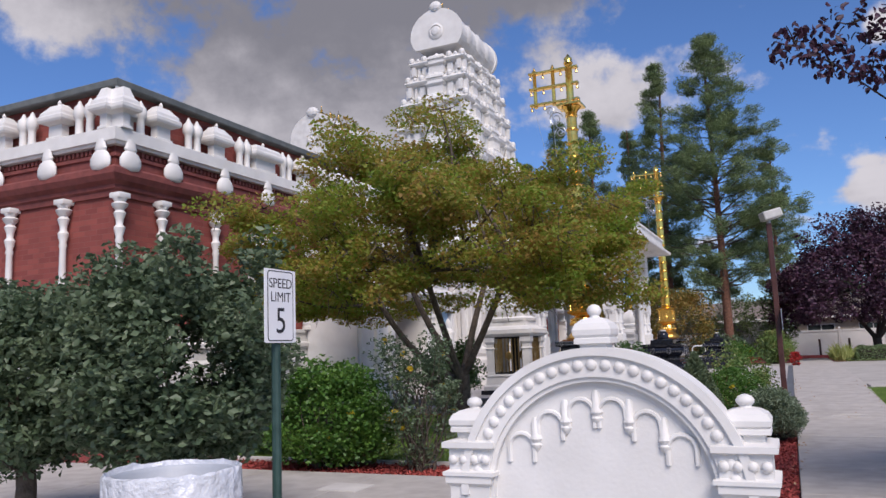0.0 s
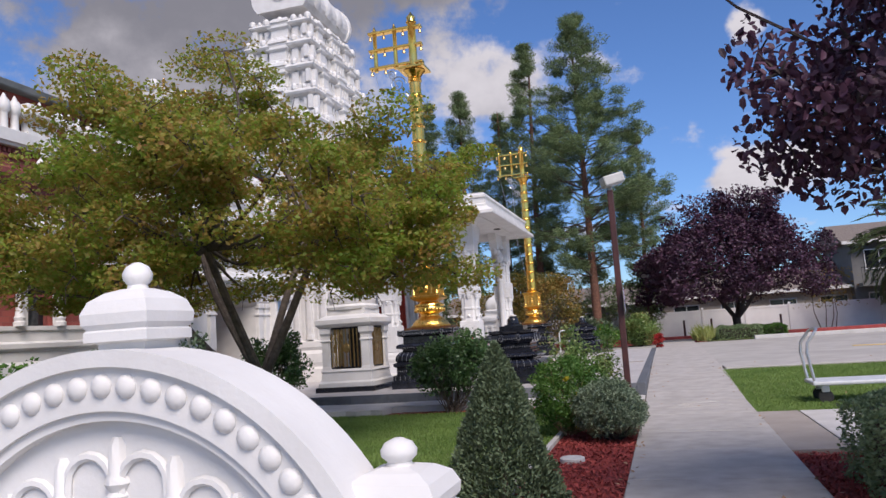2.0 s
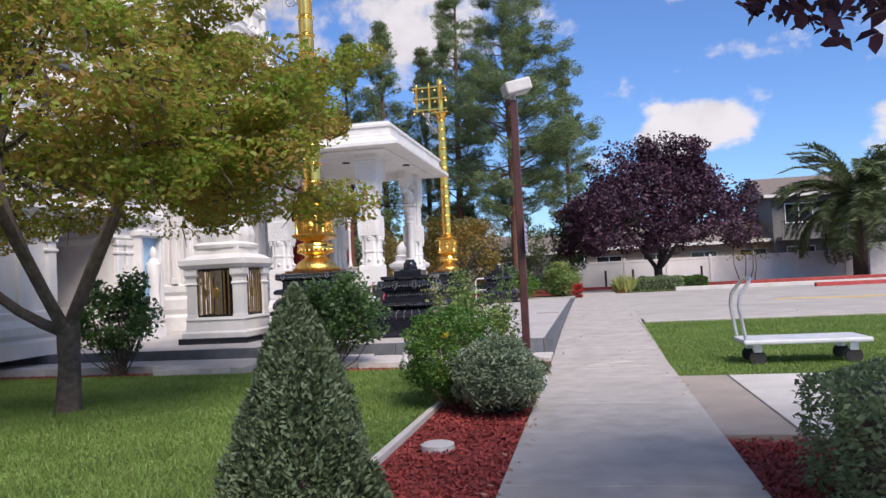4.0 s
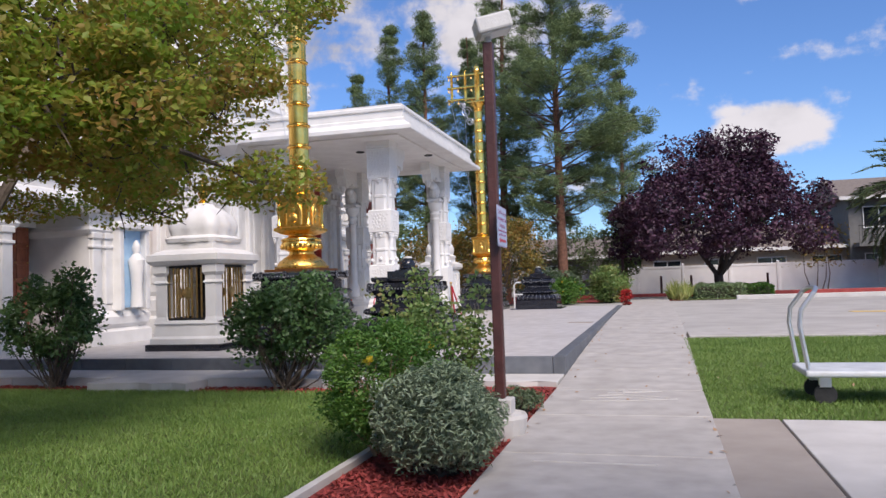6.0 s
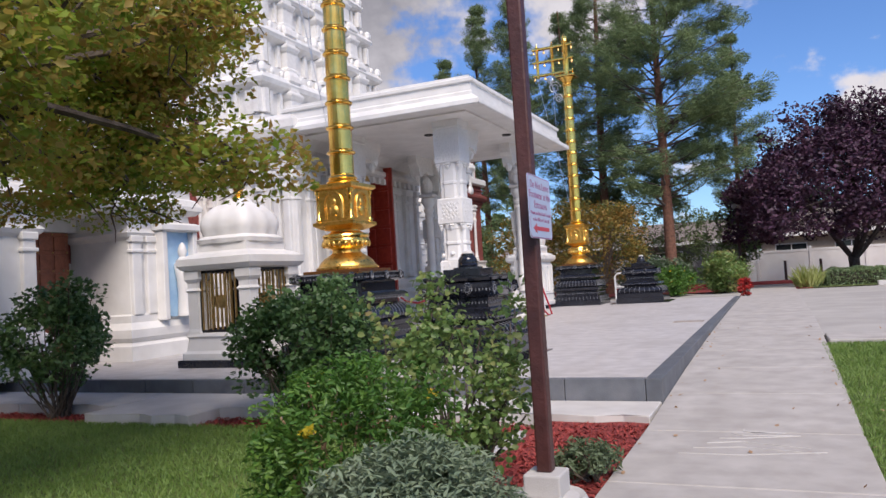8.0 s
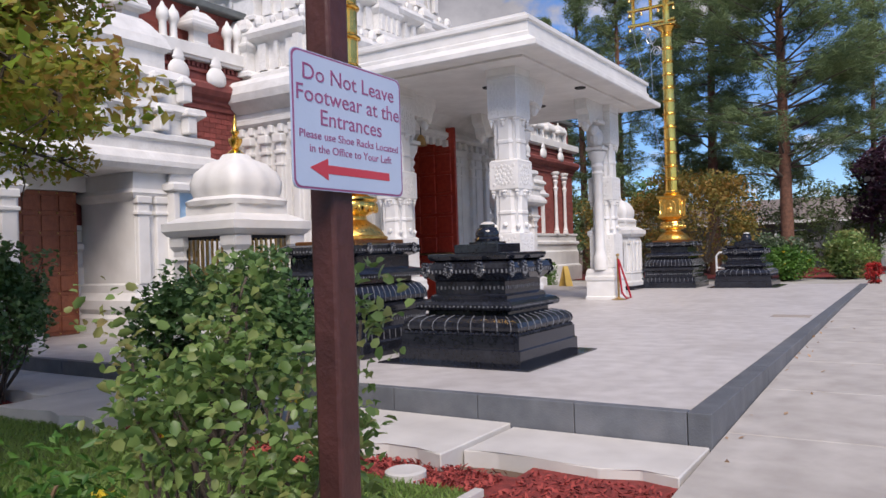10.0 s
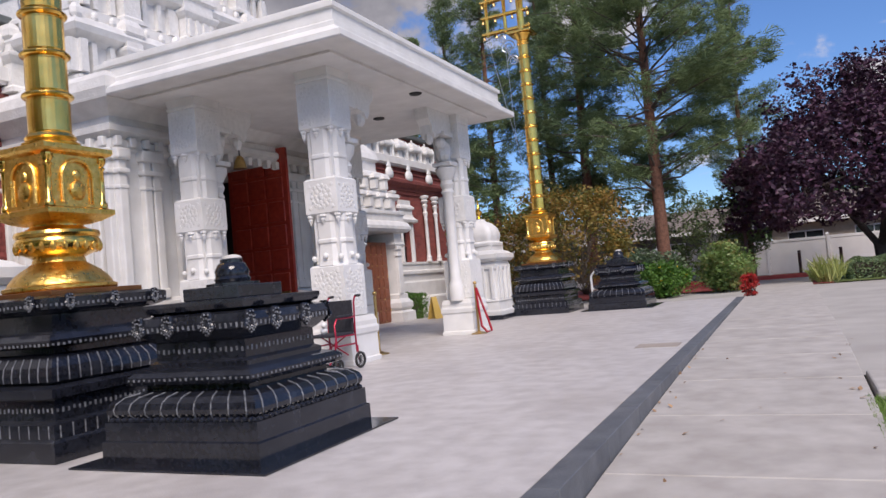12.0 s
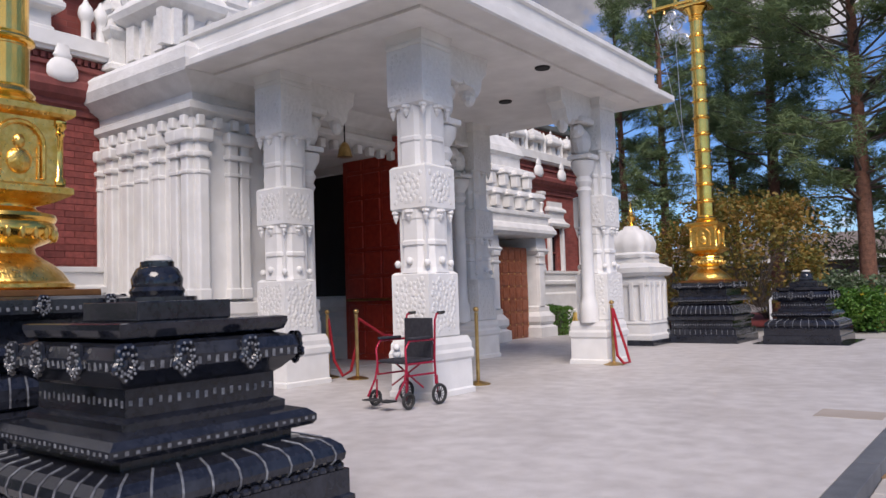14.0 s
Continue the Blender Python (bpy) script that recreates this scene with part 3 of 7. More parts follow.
# lower paved step in front, in irregular slabs
step = thing("paved_step", (0, 0, 0), "pale concrete slabs laid before the platform", "step")
step["kind"] = "structure"
STEP_Z = (0.035, 0.06, 0.085)
for k, (x0, x1, y0) in enumerate(((-1.3, 0.13, 15.45), (-2.75, -1.32, 15.2), (-4.4, -2.77, 15.25), (-5.9, -4.42, 14.8), (-7.6, -5.92, 15.3), (-9.4, -7.62, 15.3), (-12, -9.42, 15.2))):
    rng = np.random.default_rng(300 + k)
    rim = [(x0 + (x1 - x0) * q / 6, y0 + (0.0 if q in (0, 6) else rng.uniform(-0.05, 0.1))) for q in range(7)]
    bm = extrude_poly(bmesh.new(), rim + [(x1, 16.19), (x0, 16.19)], 2, -0.1, STEP_Z[min(k, 2)] + 0.004 * (k % 3))
    bmesh.ops.bevel(bm, geom=bm.edges[:], offset=0.008, segments=1, affect="EDGES")
    part("slab", bm, CONCRETE_PALE, step)

# ---------- brick temple building ----------
FX, FY = -10.58, 9.22   # east face, south face
ROOF = 6.42
temple = thing("brick_temple_building", (FX, FY, 0), "red brick temple hall with white moulded trim", "building")
temple.scale = (1.0, 1.0, 1.015)
W = 9.0                 # how far the hall runs west
END = 40.0              # and its north end
bm = bmesh.new()
# walls with a real window opening on the east side: pieces round it
L = END - FY


def wall_x(bm, y0, y1, z0, z1):
    box(bm, -0.35, 0.0, y0, y1, z0, z1)


win_ys = [13.0 - FY, 36.25 - FY]
WIN_W, WZ0, WZ1 = 0.66, 1.82, 3.3
edges_y = [0.0]
for wy in win_ys[:2]:
    wall_x(bm, edges_y[-1], wy, 1.95, 4.8)
    wall_x(bm, wy, wy + WIN_W, WZ1, 4.8)
    edges_y.append(wy + WIN_W)
wall_x(bm, edges_y[-1], L, 1.95, 4.8)
box(bm, -W, -0.352, 0.0, 0.35, 1.95, 4.8)
part("wall", bm, BRICK, temple, "red brick wall")
# solid block added inside the hall, interior shade put into its near-black colour
part("inner_wall", slab(-W, -0.8, 0.4, L, 0.0, 6.0), DARK, temple)
part("upper_wall", slab(-W, -0.12, 0.12, L, 4.8, ROOF - 0.12), BRICK, temple, "red brick parapet wall")
bm = bmesh.new()
mould(bm, (-W + 0.06) / 2, L / 2, (W + 0.06) / 2, L / 2 + 0.06, [(0, ROOF - 0.12), (0.03, ROOF - 0.1), (0.05, ROOF), (0, ROOF + 0.03)])
part("coping", bm, PALE_ROOF, temple, "dark metal coping")


def frieze(bm, prof):
    mould(bm, -W / 2, L / 2, W / 2, L / 2, prof)


bm = bmesh.new()
frieze(bm, [(0, 0.0), (0.22, 0.0), (0.22, 0.75), (0.14, 0.82), (0.14, 1.3), (0.1, 1.36), (0.1, 1.55), (0.17, 1.6), (0.17, 1.68), (0.08, 1.72), (0.08, 1.9), (0.12, 1.92), (0.12, 1.99), (0, 2.0)])
part("base_moulding", bm, WHITE, temple, "white stepped base moulding")
bm = bmesh.new()
frieze(bm, [(0, 4.3), (0.05, 4.3), (0.05, 4.4), (0.1, 4.43), (0.1, 4.5), (0.2, 4.56), (0.26, 4.66), (0.26, 4.76), (0.18, 4.82), (0.08, 4.84), (0.08, 4.98), (0.12, 5.0), (0.12, 5.06), (0.06, 5.08), (0.06, 5.2), (0, 5.2)])
part("cornice", bm, BRICK_TRIM, temple, "dark moulded brick cornice")
bm = bmesh.new()
frieze(bm, [(0, 5.2), (0.18, 5.2), (0.2, 5.24), (0.24, 5.26), (0.24, 5.48), (0.2, 5.5), (0, 5.5)])
part("string_course", bm, WHITE, temple, "white string course")
# dentils under the cornice
bm = bmesh.new()
for k in range(int(14 / 0.11)):
    box(bm, 0.0, 0.11, 0.05 + k * 0.11, 0.11 + k * 0.11, 5.09, 5.17)
for k in range(int(W / 0.11)):
    box(bm, -0.11 - k * 0.11, -0.05 - k * 0.11, -0.11, 0.0, 5.09, 5.17)
part("dentil_course", bm, BRICK_TRIM, temple)["kind"] = "stuff"

COL_PROF = [(0.11, 1.99), (0.11, 2.06), (0.085, 2.08), (0.1, 2.14), (0.075, 2.18), (0.068, 2.3), (0.06, 3.45), (0.075, 3.5), (0.06, 3.56), (0.09, 3.66), (0.1, 3.72), (0.06, 3.78), (0.07, 3.86), (0.11, 3.98), (0.07, 4.03), (0.12, 4.08), (0.15, 4.14), (0.09, 4.18), (0.13, 4.24), (0.13, 4.32)]


def colonnette(x, y):
    bm = bmesh.new()
    lathe(bm, COL_PROF, 10, x, y)
    box(bm, x - 0.13, x + 0.13, y - 0.13, y + 0.13, 4.24, 4.34, 0.02)
    return part("colonnette", bm, WHITE, temple, smooth=True)


def pot_ornament(x, y, along):
    """A flattened white vase that hangs on the frieze."""
    bm = bmesh.new()
    lathe(bm, [(0.1, 4.73), (0.19, 4.76), (0.24, 4.84), (0.235, 4.95), (0.18, 5.04), (0.12, 5.09), (0.15, 5.13), (0.12, 5.18), (0.1, 5.3)], 14, 0, 0)
    for v in bm.verts:
        a, b = v.co.x, v.co.y * 0.4
        v.co.x, v.co.y = (x + b, y + a) if along == "y" else (x + a, y + b)
    return part("pot_ornament", bm, WHITE, temple, smooth=True)


def baluster(x, y):
    bm = bmesh.new()
    lathe(bm, [(0.085, 5.49), (0.075, 5.53), (0.072, 5.76), (0.085, 5.8), (0.115, 5.85), (0.12, 5.92), (0.1, 6.01), (0.05, 6.07), (0.04, 6.1), (0.015, 6.15)], 10, x, y)
    return part("baluster", bm, WHITE, temple, smooth=True)


def mini_pavilion(x, y, hw, along, top=6.2):
    """A small roofed pavilion of the parapet: narrow body, wide eave and rounded roof."""
    hx, hy = (0.13, hw) if along == "y" else (hw, 0.13)
    bm = bmesh.new()
    mould(bm, x, y, hx, hy, [(-0.02, 5.49), (-0.02, 5.53), (-0.05, 5.55), (-0.05, 5.76), (0.0, 5.78), (0.08, 5.8), (0.1, 5.84), (0.1, 5.9), (0.07, 5.93), (0.06, 5.99), (0.0, 6.06), (-0.06, top - 0.06), (-0.11, top - 0.04)])
    lathe(bm, [(0.05, top - 0.05), (0.03, top - 0.03), (0.04, top), (0.025, top + 0.03), (0.006, top + 0.06)], 8, x, y)
    return part("mini_pavilion", bm, WHITE, temple)


def dress(along, length, fix, phase=0.0):
    """The rhythm of columns, pots and parapet pieces along a wall."""
    def at(u):
        return (fix, u) if along == "y" else (-u, fix)
    u, k = phase, 0
    while u < length:
        wide = k % 3 == 2
        mini_pavilion(*at(u), 0.4 if wide else 0.22, along, 6.14 if wide else 6.2)
        for d in (0.74, 0.98):
            baluster(*at(u + d))
        u, k = u + 1.56, k + 1


dress("y", 13.0, 0.1, 0.96)
dress("x", 6.5, -0.1, 1.37)
mini_pavilion(-0.1, 0.1, 0.36, "y", 6.3)
mini_pavilion(0.02, -0.02, 0.3, "x", 6.3)
baluster(0.1, 0.46)
for d in (0.55, 0.83):
    baluster(-d, -0.1)
for yy in (0.0, 1.0, 2.48, 3.57, 4.52, 5.69, 8.6, 11.2):
    colonnette(0.12, yy)
for xx in (-1.15, -2.6, -4.05, -5.5):
    colonnette(xx, -0.12)
for yy in (0.13, 1.18, 2.65, 4.1, 5.55, 7.0, 8.45, 9.9, 11.3, 12.2):
    pot_ornament(0.22, yy, "y")
for xx in (-0.13, -1.5, -2.95, -4.4):
    pot_ornament(xx, -0.22, "x")
for yy in (25.48, 26.4, 28.85, 29.7):
    colonnette(0.12, yy)
for yy in (26.2, 27.6, 29.2):
    pot_ornament(0.22, yy, "y")
u = 23.0
while u < 30:
    mini_pavilion(0.1, u, 0.19, "y")
    baluster(0.1, u + 0.42)
    baluster(0.1, u + 0.62)
    u += 1.05


def facade_window(y0):
    w = part("window", slab(-0.2, -0.16, y0, y0 + WIN_W, WZ0, WZ1), GLASS, temple, "dark window pane")
    bm = bmesh.new()
    box(bm, -0.155, -0.1, y0, y0 + 0.05, WZ0, WZ1)
    box(bm, -0.155, -0.1, y0 + WIN_W - 0.05, y0 + WIN_W, WZ0, WZ1)
    box(bm, -0.155, -0.1, y0 + 0.05, y0 + WIN_W - 0.05, (WZ0 + WZ1) / 2 - 0.02, (WZ0 + WZ1) / 2 + 0.02)
    box(bm, -0.155, 0.05, y0, y0 + WIN_W, WZ0 - 0.08, WZ0)
    part("frame", bm, BRICK_TRIM, w, "dark red window frame")
    bm = bmesh.new()
    for yy in (y0 - 0.13, y0 + WIN_W + 0.01):
        box(bm, 0.002, 0.12, yy, yy + 0.12, 2.0, 3.3, 0.015)
    mould(bm, 0.05, y0 + WIN_W / 2, 0.08, WIN_W / 2 + 0.15, [(0, 3.3), (0.1, 3.34), (0.12, 3.42), (0.03, 3.5), (-0.02, 3.6), (-0.02, 3.75), (0.05, 3.8), (0.04, 3.86), (-0.05, 3.95), (-0.05, 4.1)])
    part("surround", bm, WHITE, w, "white moulded window surround")
    return w


for wy in win_ys[:2]:
    facade_window(wy)

# ---------- side portals with wooden doors ----------


def portal(yc, flip, piers):
    """A white moulded porch block that holds a studded wooden door."""
    s = -1 if flip else 1
    p = thing("side_portal", (-9.0, yc, 0.0), "white moulded temple side portal with stepped roof", "portal", "side portals")
    bm = bmesh.new()
    bm.free()
    for y0, y1 in piers:
        bm = bmesh.new()
        a, b = y0, y1
        cy, hy = (a + b) / 2, (b - a) / 2
        mould(bm, -0.76, cy, 0.74, hy, [(0.0, 0.25), (0.16, 0.25), (0.16, 0.5), (0.06, 0.56), (0.12, 0.64), (0.12, 0.78), (0.02, 0.9), (0.02, 1.02), (-0.04, 1.05), (-0.04, 2.35), (0.02, 2.4), (0.06, 2.47), (0.0, 2.54), (-0.02, 2.8)])
        part("pier", bm, WHITE, p)
    lo_, hi_ = piers[0][0], piers[1][1]
    spots = [piers[0][0] + 0.2, (piers[0][0] + piers[0][1]) / 2, piers[0][1] - 0.2, piers[1][0] + 0.16] + ([piers[1][0] + 0.5] if piers[1][1] - piers[1][0] > 1 else [])
    for yy in spots:
        bm = bmesh.new()
        box(bm, -0.09, 0.02, yy - 0.11, yy + 0.11, 1.03, 2.4, 0.02)
        box(bm, -0.09, 0.05, yy - 0.14, yy + 0.14, 2.3, 2.42, 0.02)
        box(bm, -0.09, 0.045, yy - 0.14, yy + 0.14, 2.12, 2.18, 0.015)
        part("pilaster", bm, WHITE, p)
    bm = bmesh.new()
    mould(bm, -0.75, (lo_ + hi_) / 2, 0.75, (hi_ - lo_) / 2, [(0.0, 2.8), (0.12, 2.82), (0.2, 2.9), (0.2, 2.98), (0.13, 3.1), (0.05, 3.14), (0.05, 3.3), (0.1, 3.34), (0.1, 3.42), (-0.1, 3.48), (-0.1, 3.75), (0.02, 3.85), (0.0, 3.95), (-0.25, 4.02), (-0.25, 4.35), (-0.15, 4.42), (-0.2, 4.55), (-0.45, 4.65), (-0.45, 4.9), (-0.36, 4.98), (-0.42, 5.15), (-0.6, 5.4), (-0.7, 5.5)])
    part("stepped_roof", bm, AGED, p, "stepped white plaster roof")
    bm = bmesh.new()
    nm = int((hi_ - lo_) / 0.55)
    for k in range(nm):
        yy = lo_ + 0.3 + 0.55 * k
        for z in (3.5, 4.05):
            box(bm, -0.2 if z > 4 else -0.1, 0.0 if z > 4 else 0.1, yy - 0.09, yy + 0.09, z, z + 0.28, 0.02)
            mould(bm, -0.1 if z > 4 else 0.0, yy, 0.1, 0.1, [(0.0, z + 0.28), (0.035, z + 0.3), (0.035, z + 0.33), (-0.01, z + 0.35), (-0.02, z + 0.4), (-0.06, z + 0.44)])
    part("roof_carving", bm, AGED, p)["kind"] = "stuff"
    part("jamb", slab(-1.45, -1.25, *sorted((s * -0.86, s * 0.86)), 2.56, 2.8), WHITE, p)
    # niche in the pier, painted blue, with a plain figure
    if flip:
        return p
    a, b = 1.55, 2.25
    n = part("niche", slab(-0.02, 0.06, a, b, 0.95, 2.5), BLUE_NICHE, p, "sky blue niche panel")
    bm = bmesh.new()
    for yy in (a - 0.1, b - 0.02):
        box(bm, -0.02, 0.2, yy, yy + 0.12, 0.9, 2.5, 0.02)
    mould(bm, 0.08, (a + b) / 2, 0.1, 0.42, [(0, 2.5), (0.08, 2.53), (0.08, 2.62), (0, 2.66)])
    lathe(bm, [(0.42, 0.0), (0.4, 0.03), (0.0, 0.08)], 24)
    for v in bm.verts[-72:]:
        x, y_, z = v.co
        v.co = (0.02 + z, (a + b) / 2 + y_, 2.66 + max(x, 0))
    part("surround", bm, WHITE, n)
    return p


def teak_door(yc, name_label, dx=-10.3):
    d = thing("teak_door", (dx, yc, 0.25), name_label, "door", "studded side doors")
    bm = bmesh.new()
    box(bm, -0.04, 0.04, -0.62, 0.62, 0.0, 2.3, 0.006)
    part("leaf", bm, WOOD_TEAK, d)
    bm = bmesh.new()
    for i in range(4):
        for j in range(7):
            box(bm, 0.041, 0.06, -0.56 + 0.29 * i, -0.32 + 0.29 * i, 0.06 + 0.32 * j, 0.31 + 0.32 * j, 0.012)
    part("panelling", bm, WOOD_TEAK, d)["kind"] = "stuff"
    bm = bmesh.new()
    for i in range(5):
        for j in range(8):
            ball(bm, (0.045, -0.58 + 0.29 * i, 0.03 + 0.32 * j), 0.018, (1, 1, 1), 6, 4)
    part("stud_work", bm, BRASS, d, "brass studs")["kind"] = "stuff"
    return d


portal(17.65, False, ((-2.75, -0.86), (0.86, 2.3)))
portal(32.0, True, ((-2.4, -0.86), (0.86, 1.35)))
teak_door(17.72, "brown teak door with brass studs, closed")
teak_door(32.14, "brown teak door with brass studs, closed in shade", -9.3)


def plain_statue(at, h, m_, label):
    """A standing figure kept to one plain shape."""
    bm = bmesh.new()
    lathe(bm, [(0.2 * h * 0.5, 0), (0.2 * h * 0.5, 0.04 * h), (0.1 * h, 0.06 * h), (0.085 * h, 0.3 * h), (0.1 * h, 0.5 * h), (0.13 * h, 0.7 * h), (0.05 * h, 0.8 * h), (0.07 * h, 0.88 * h), (0.045 * h, 0.96 * h), (0.01 * h, h)], 12, sy_=0.8)
    ob = part("statue", bm, m_, None, "", True)
    ob.matrix_basis = pose(*at)
    return tagged(ob, label, "statue")


plain_statue((-8.78, 19.55, 0.95), 1.35, WHITE, "plain white figure standing in a blue niche")

# ---------- gopuram ----------
GX, GY = -10.55, 25.2
tower = thing("gopuram_tower", (GX, GY, 0.25), "tall tiered white temple gateway tower", "temple tower")
bm = bmesh.new()
# base as a hollow gate: two blocks and a lintel round the doorway
FRONT = -8.1 - GX
for y0, y1 in ((-3.05, -0.92), (1.2, 3.05)):
    mould(bm, (FRONT - 0.8) / 2 - 0.4, (y0 + y1) / 2, (FRONT + 0.8) / 2 + 0.4, (y1 - y0) / 2, [(0, 0), (0.14, 0.0), (0.14, 0.35), (0.05, 0.42), (0.1, 0.55), (0.1, 0.8), (0.04, 0.9), (0.09, 1.0), (0.09, 1.15), (0.0, 1.22), (0, 3.55), (0.05, 3.6), (0.05, 3.75)])
part("base_wall", bm, WHITE, tower, "white pilastered base")
part("lintel", slab(-0.8, FRONT - 0.02, -0.93, 1.21, 4.1, 4.3), WHITE, tower)
bm = bmesh.new()
mould(bm, (FRONT - 2.05) / 2, 0, (FRONT + 2.05) / 2, 3.05, [(0, 3.75), (0.06, 3.8), (0.14, 3.86), (0.14, 3.95), (0.05, 4.0), (0.05, 4.1), (0.2, 4.2), (0.34, 4.3), (0.38, 4.45), (0.34, 4.62), (0.2, 4.75), (0.0, 4.82)])
part("eave", bm, AGED, tower, "rolled white eave")
def tower_pilaster(u, along):
    """A slim pilaster with ring, bell and abacus, on the front (along y) or the south side (along x)."""
    bm = bmesh.new()
    for hw, d, z0_, z1_, bv in ((0.085, 0.12, 1.2, 3.6, 0.025), (0.1, 0.135, 1.2, 1.36, 0.02), (0.1, 0.135, 2.96, 3.02, 0.015), (0.115, 0.16, 3.2, 3.28, 0.02), (0.135, 0.18, 3.42, 3.6, 0.03)):
        if along == "y":
            box(bm, FRONT - 0.02, FRONT - 0.02 + d, u - hw, u + hw, z0_, z1_, bv)
        else:
            box(bm, u - hw, u + hw, -3.03 - d, -3.03, z0_, z1_, bv)
    part("pilaster", bm, WHITE, tower)


for u in (-2.95, -2.45, -2.25, -1.75, -1.55, -1.05, 1.32, 1.55, 1.75, 2.25, 2.45, 2.95):
    tower_pilaster(u, "y")
for u in (-0.05, 0.35, 0.8, 1.2, 1.65, 2.1, 2.35):
    tower_pilaster(u, "x")
for k in range(22):
    yy = -3.0 + 6.0 * k / 21
    part("dentil", slab(FRONT + 0.0, FRONT + 0.13, yy - 0.06, yy + 0.06, 3.63, 3.79, bevel=0.02), WHITE, tower)
for k in range(10):
    xx = -0.1 + 2.45 * k / 9
    part("dentil", slab(xx - 0.06, xx + 0.06, -3.18, -3.0, 3.63, 3.79, bevel=0.02), WHITE, tower)
for xx in (0.1, 0.58, 1.0, 1.42, 1.88):
    part("rib", slab(xx - 0.04, xx + 0.04, -3.09, -3.03, 1.2, 3.1, bevel=0.015), WHITE, tower)
# tiers
zs = [4.82, 6.05, 7.2, 8.25, 9.2, 10.1, 10.95, 11.7]
rng = np.random.default_rng(5)
for k, (za, zb) in enumerate(zip(zs, zs[1:])):
    f = (za - 4.82) / (11.7 - 4.82)
    hx, hy = 1.75 - 0.85 * f, 2.95 - 1.3 * f
    h = zb - za
    bm = bmesh.new()
    mould(bm, 0, 0, hx - 0.12, hy - 0.12, [(0, za), (0.16, za), (0.16, za + 0.08 * h), (0.06, za + 0.12 * h), (0.0, za + 0.16 * h), (0.0, za + 0.56 * h), (0.08, za + 0.62 * h), (0.2, za + 0.68 * h), (0.24, za + 0.76 * h), (0.18, za + 0.86 * h), (0.05, za + 0.92 * h), (0.05, zb), (0, zb)])
    tier = part("tier", bm, AGED, tower)
    bm = bmesh.new()
    step_ = 0.36 - 0.02 * k
    for sgn in (-1, 1):
        n_ = max(int(2 * hy / step_), 3)
        for j in range(n_ + 1):
            yy = -hy + 2 * hy * j / n_
            w_ = 0.05 if j % 3 else 0.12
            box(bm, sgn * (hx - 0.1) - 0.07, sgn * (hx - 0.1) + 0.07, yy - w_, yy + w_, za + 0.14 * h, za + 0.58 * h)
            ball(bm, (sgn * (hx + 0.02), yy, za + 0.93 * h), 0.1 if j % 3 == 0 else 0.06, (1, 1.2, 1.5), 6, 5)
        n_ = max(int(2 * hx / step_), 3)
        for j in range(n_ + 1):
            xx = -hx + 2 * hx * j / n_
            w_ = 0.05 if j % 2 else 0.11
            box(bm, xx - w_, xx + w_, sgn * (hy - 0.1) - 0.07, sgn * (hy - 0.1) + 0.07, za + 0.14 * h, za + 0.58 * h)
            ball(bm, (xx, sgn * (hy + 0.02), za + 0.93 * h), 0.1 if j % 2 == 0 else 0.06, (1.2, 1, 1.5), 6, 5)
    for sgn in (-1, 1):
        # central pavilion of each tier
        shrine = [(0.03, za + 0.06 * h), (0.03, za + 0.12 * h), (-0.02, za + 0.16 * h), (-0.02, za + 0.46 * h), (0.02, za + 0.5 * h), (0.06, za + 0.56 * h), (0.06, za + 0.6 * h), (-0.02, za + 0.64 * h), (-0.03, za + 0.8 * h), (0.02, za + 0.84 * h), (0.0, za + 0.94 * h), (-0.08, za + 1.04 * h)]
        mould(bm, sgn * hx, 0, 0.15, 0.45 - 0.03 * k, shrine)
        mould(bm, 0, sgn * hy, 0.32, 0.13, shrine)
        for u_ in (-0.62, 0.62):
            mould(bm, sgn * hx, u_ * hy, 0.12, 0.2, [(o_ * 0.8, z_) for o_, z_ in shrine])
        for yy in (-0.3, -0.1, 0.1, 0.3):
            box(bm, sgn * (hx + 0.14) - 0.03, sgn * (hx + 0.14) + 0.03, yy - 0.035, yy + 0.035, za + 0.16 * h, za + 0.47 * h)
    part("tier_carving", bm, CARVED, tier)["kind"] = "stuff"
# barrel roof: a horseshoe outline run along y
prof = []
for i in range(21):
    a = math.pi * (-0.2 + 1.4 * i / 20)
    prof.append((0.98 * math.cos(a), 12.55 + 0.78 * math.sin(a) * (1.15 if math.sin(a) > 0 else 1)))
bm = bmesh.new()
extrude_poly(bm, prof, 1, -1.72, 1.72)
roof_part = part("barrel_roof", bm, AGED, tower, "white barrel roof")
for sgn in (-1, 1):
    bm = bmesh.new()
    pr2 = [(x * 1.06, 12.55 + (z - 12.55) * 1.08) for x, z in prof]
    extrude_poly(bm, pr2, 1, sgn * 1.72 - 0.06, sgn * 1.72 + 0.08)
    lathe(bm, [(0.28, 0), (0.3, 0.03), (0.22, 0.06), (0.2, 0.02), (0.14, 0.08), (0.0, 0.1)], 16)
    for v in bm.verts[-96:]:
        x, y_, z = v.co
        v.co = (x, sgn * (1.78 + z), 12.65 + y_)
    ball(bm, (0, sgn * 1.76, 13.6), 0.2, (1.2, 0.6, 1), 10, 6)
    part("gable", bm, WHITE, roof_part, "white horseshoe gable")
bm = bmesh.new()
for sx_ in (-1, 1):
    for yy in (-0.9, 0.0, 0.9):
        lathe(bm, [(0.35, 0), (0.38, 0.05), (0.2, 0.14), (0.0, 0.18)], 12)
        for v in bm.verts[-48:]:
            x, y_, z = v.co
            v.co = (sx_ * (0.9 + z * 0.8), yy + x, 12.6 + y_)
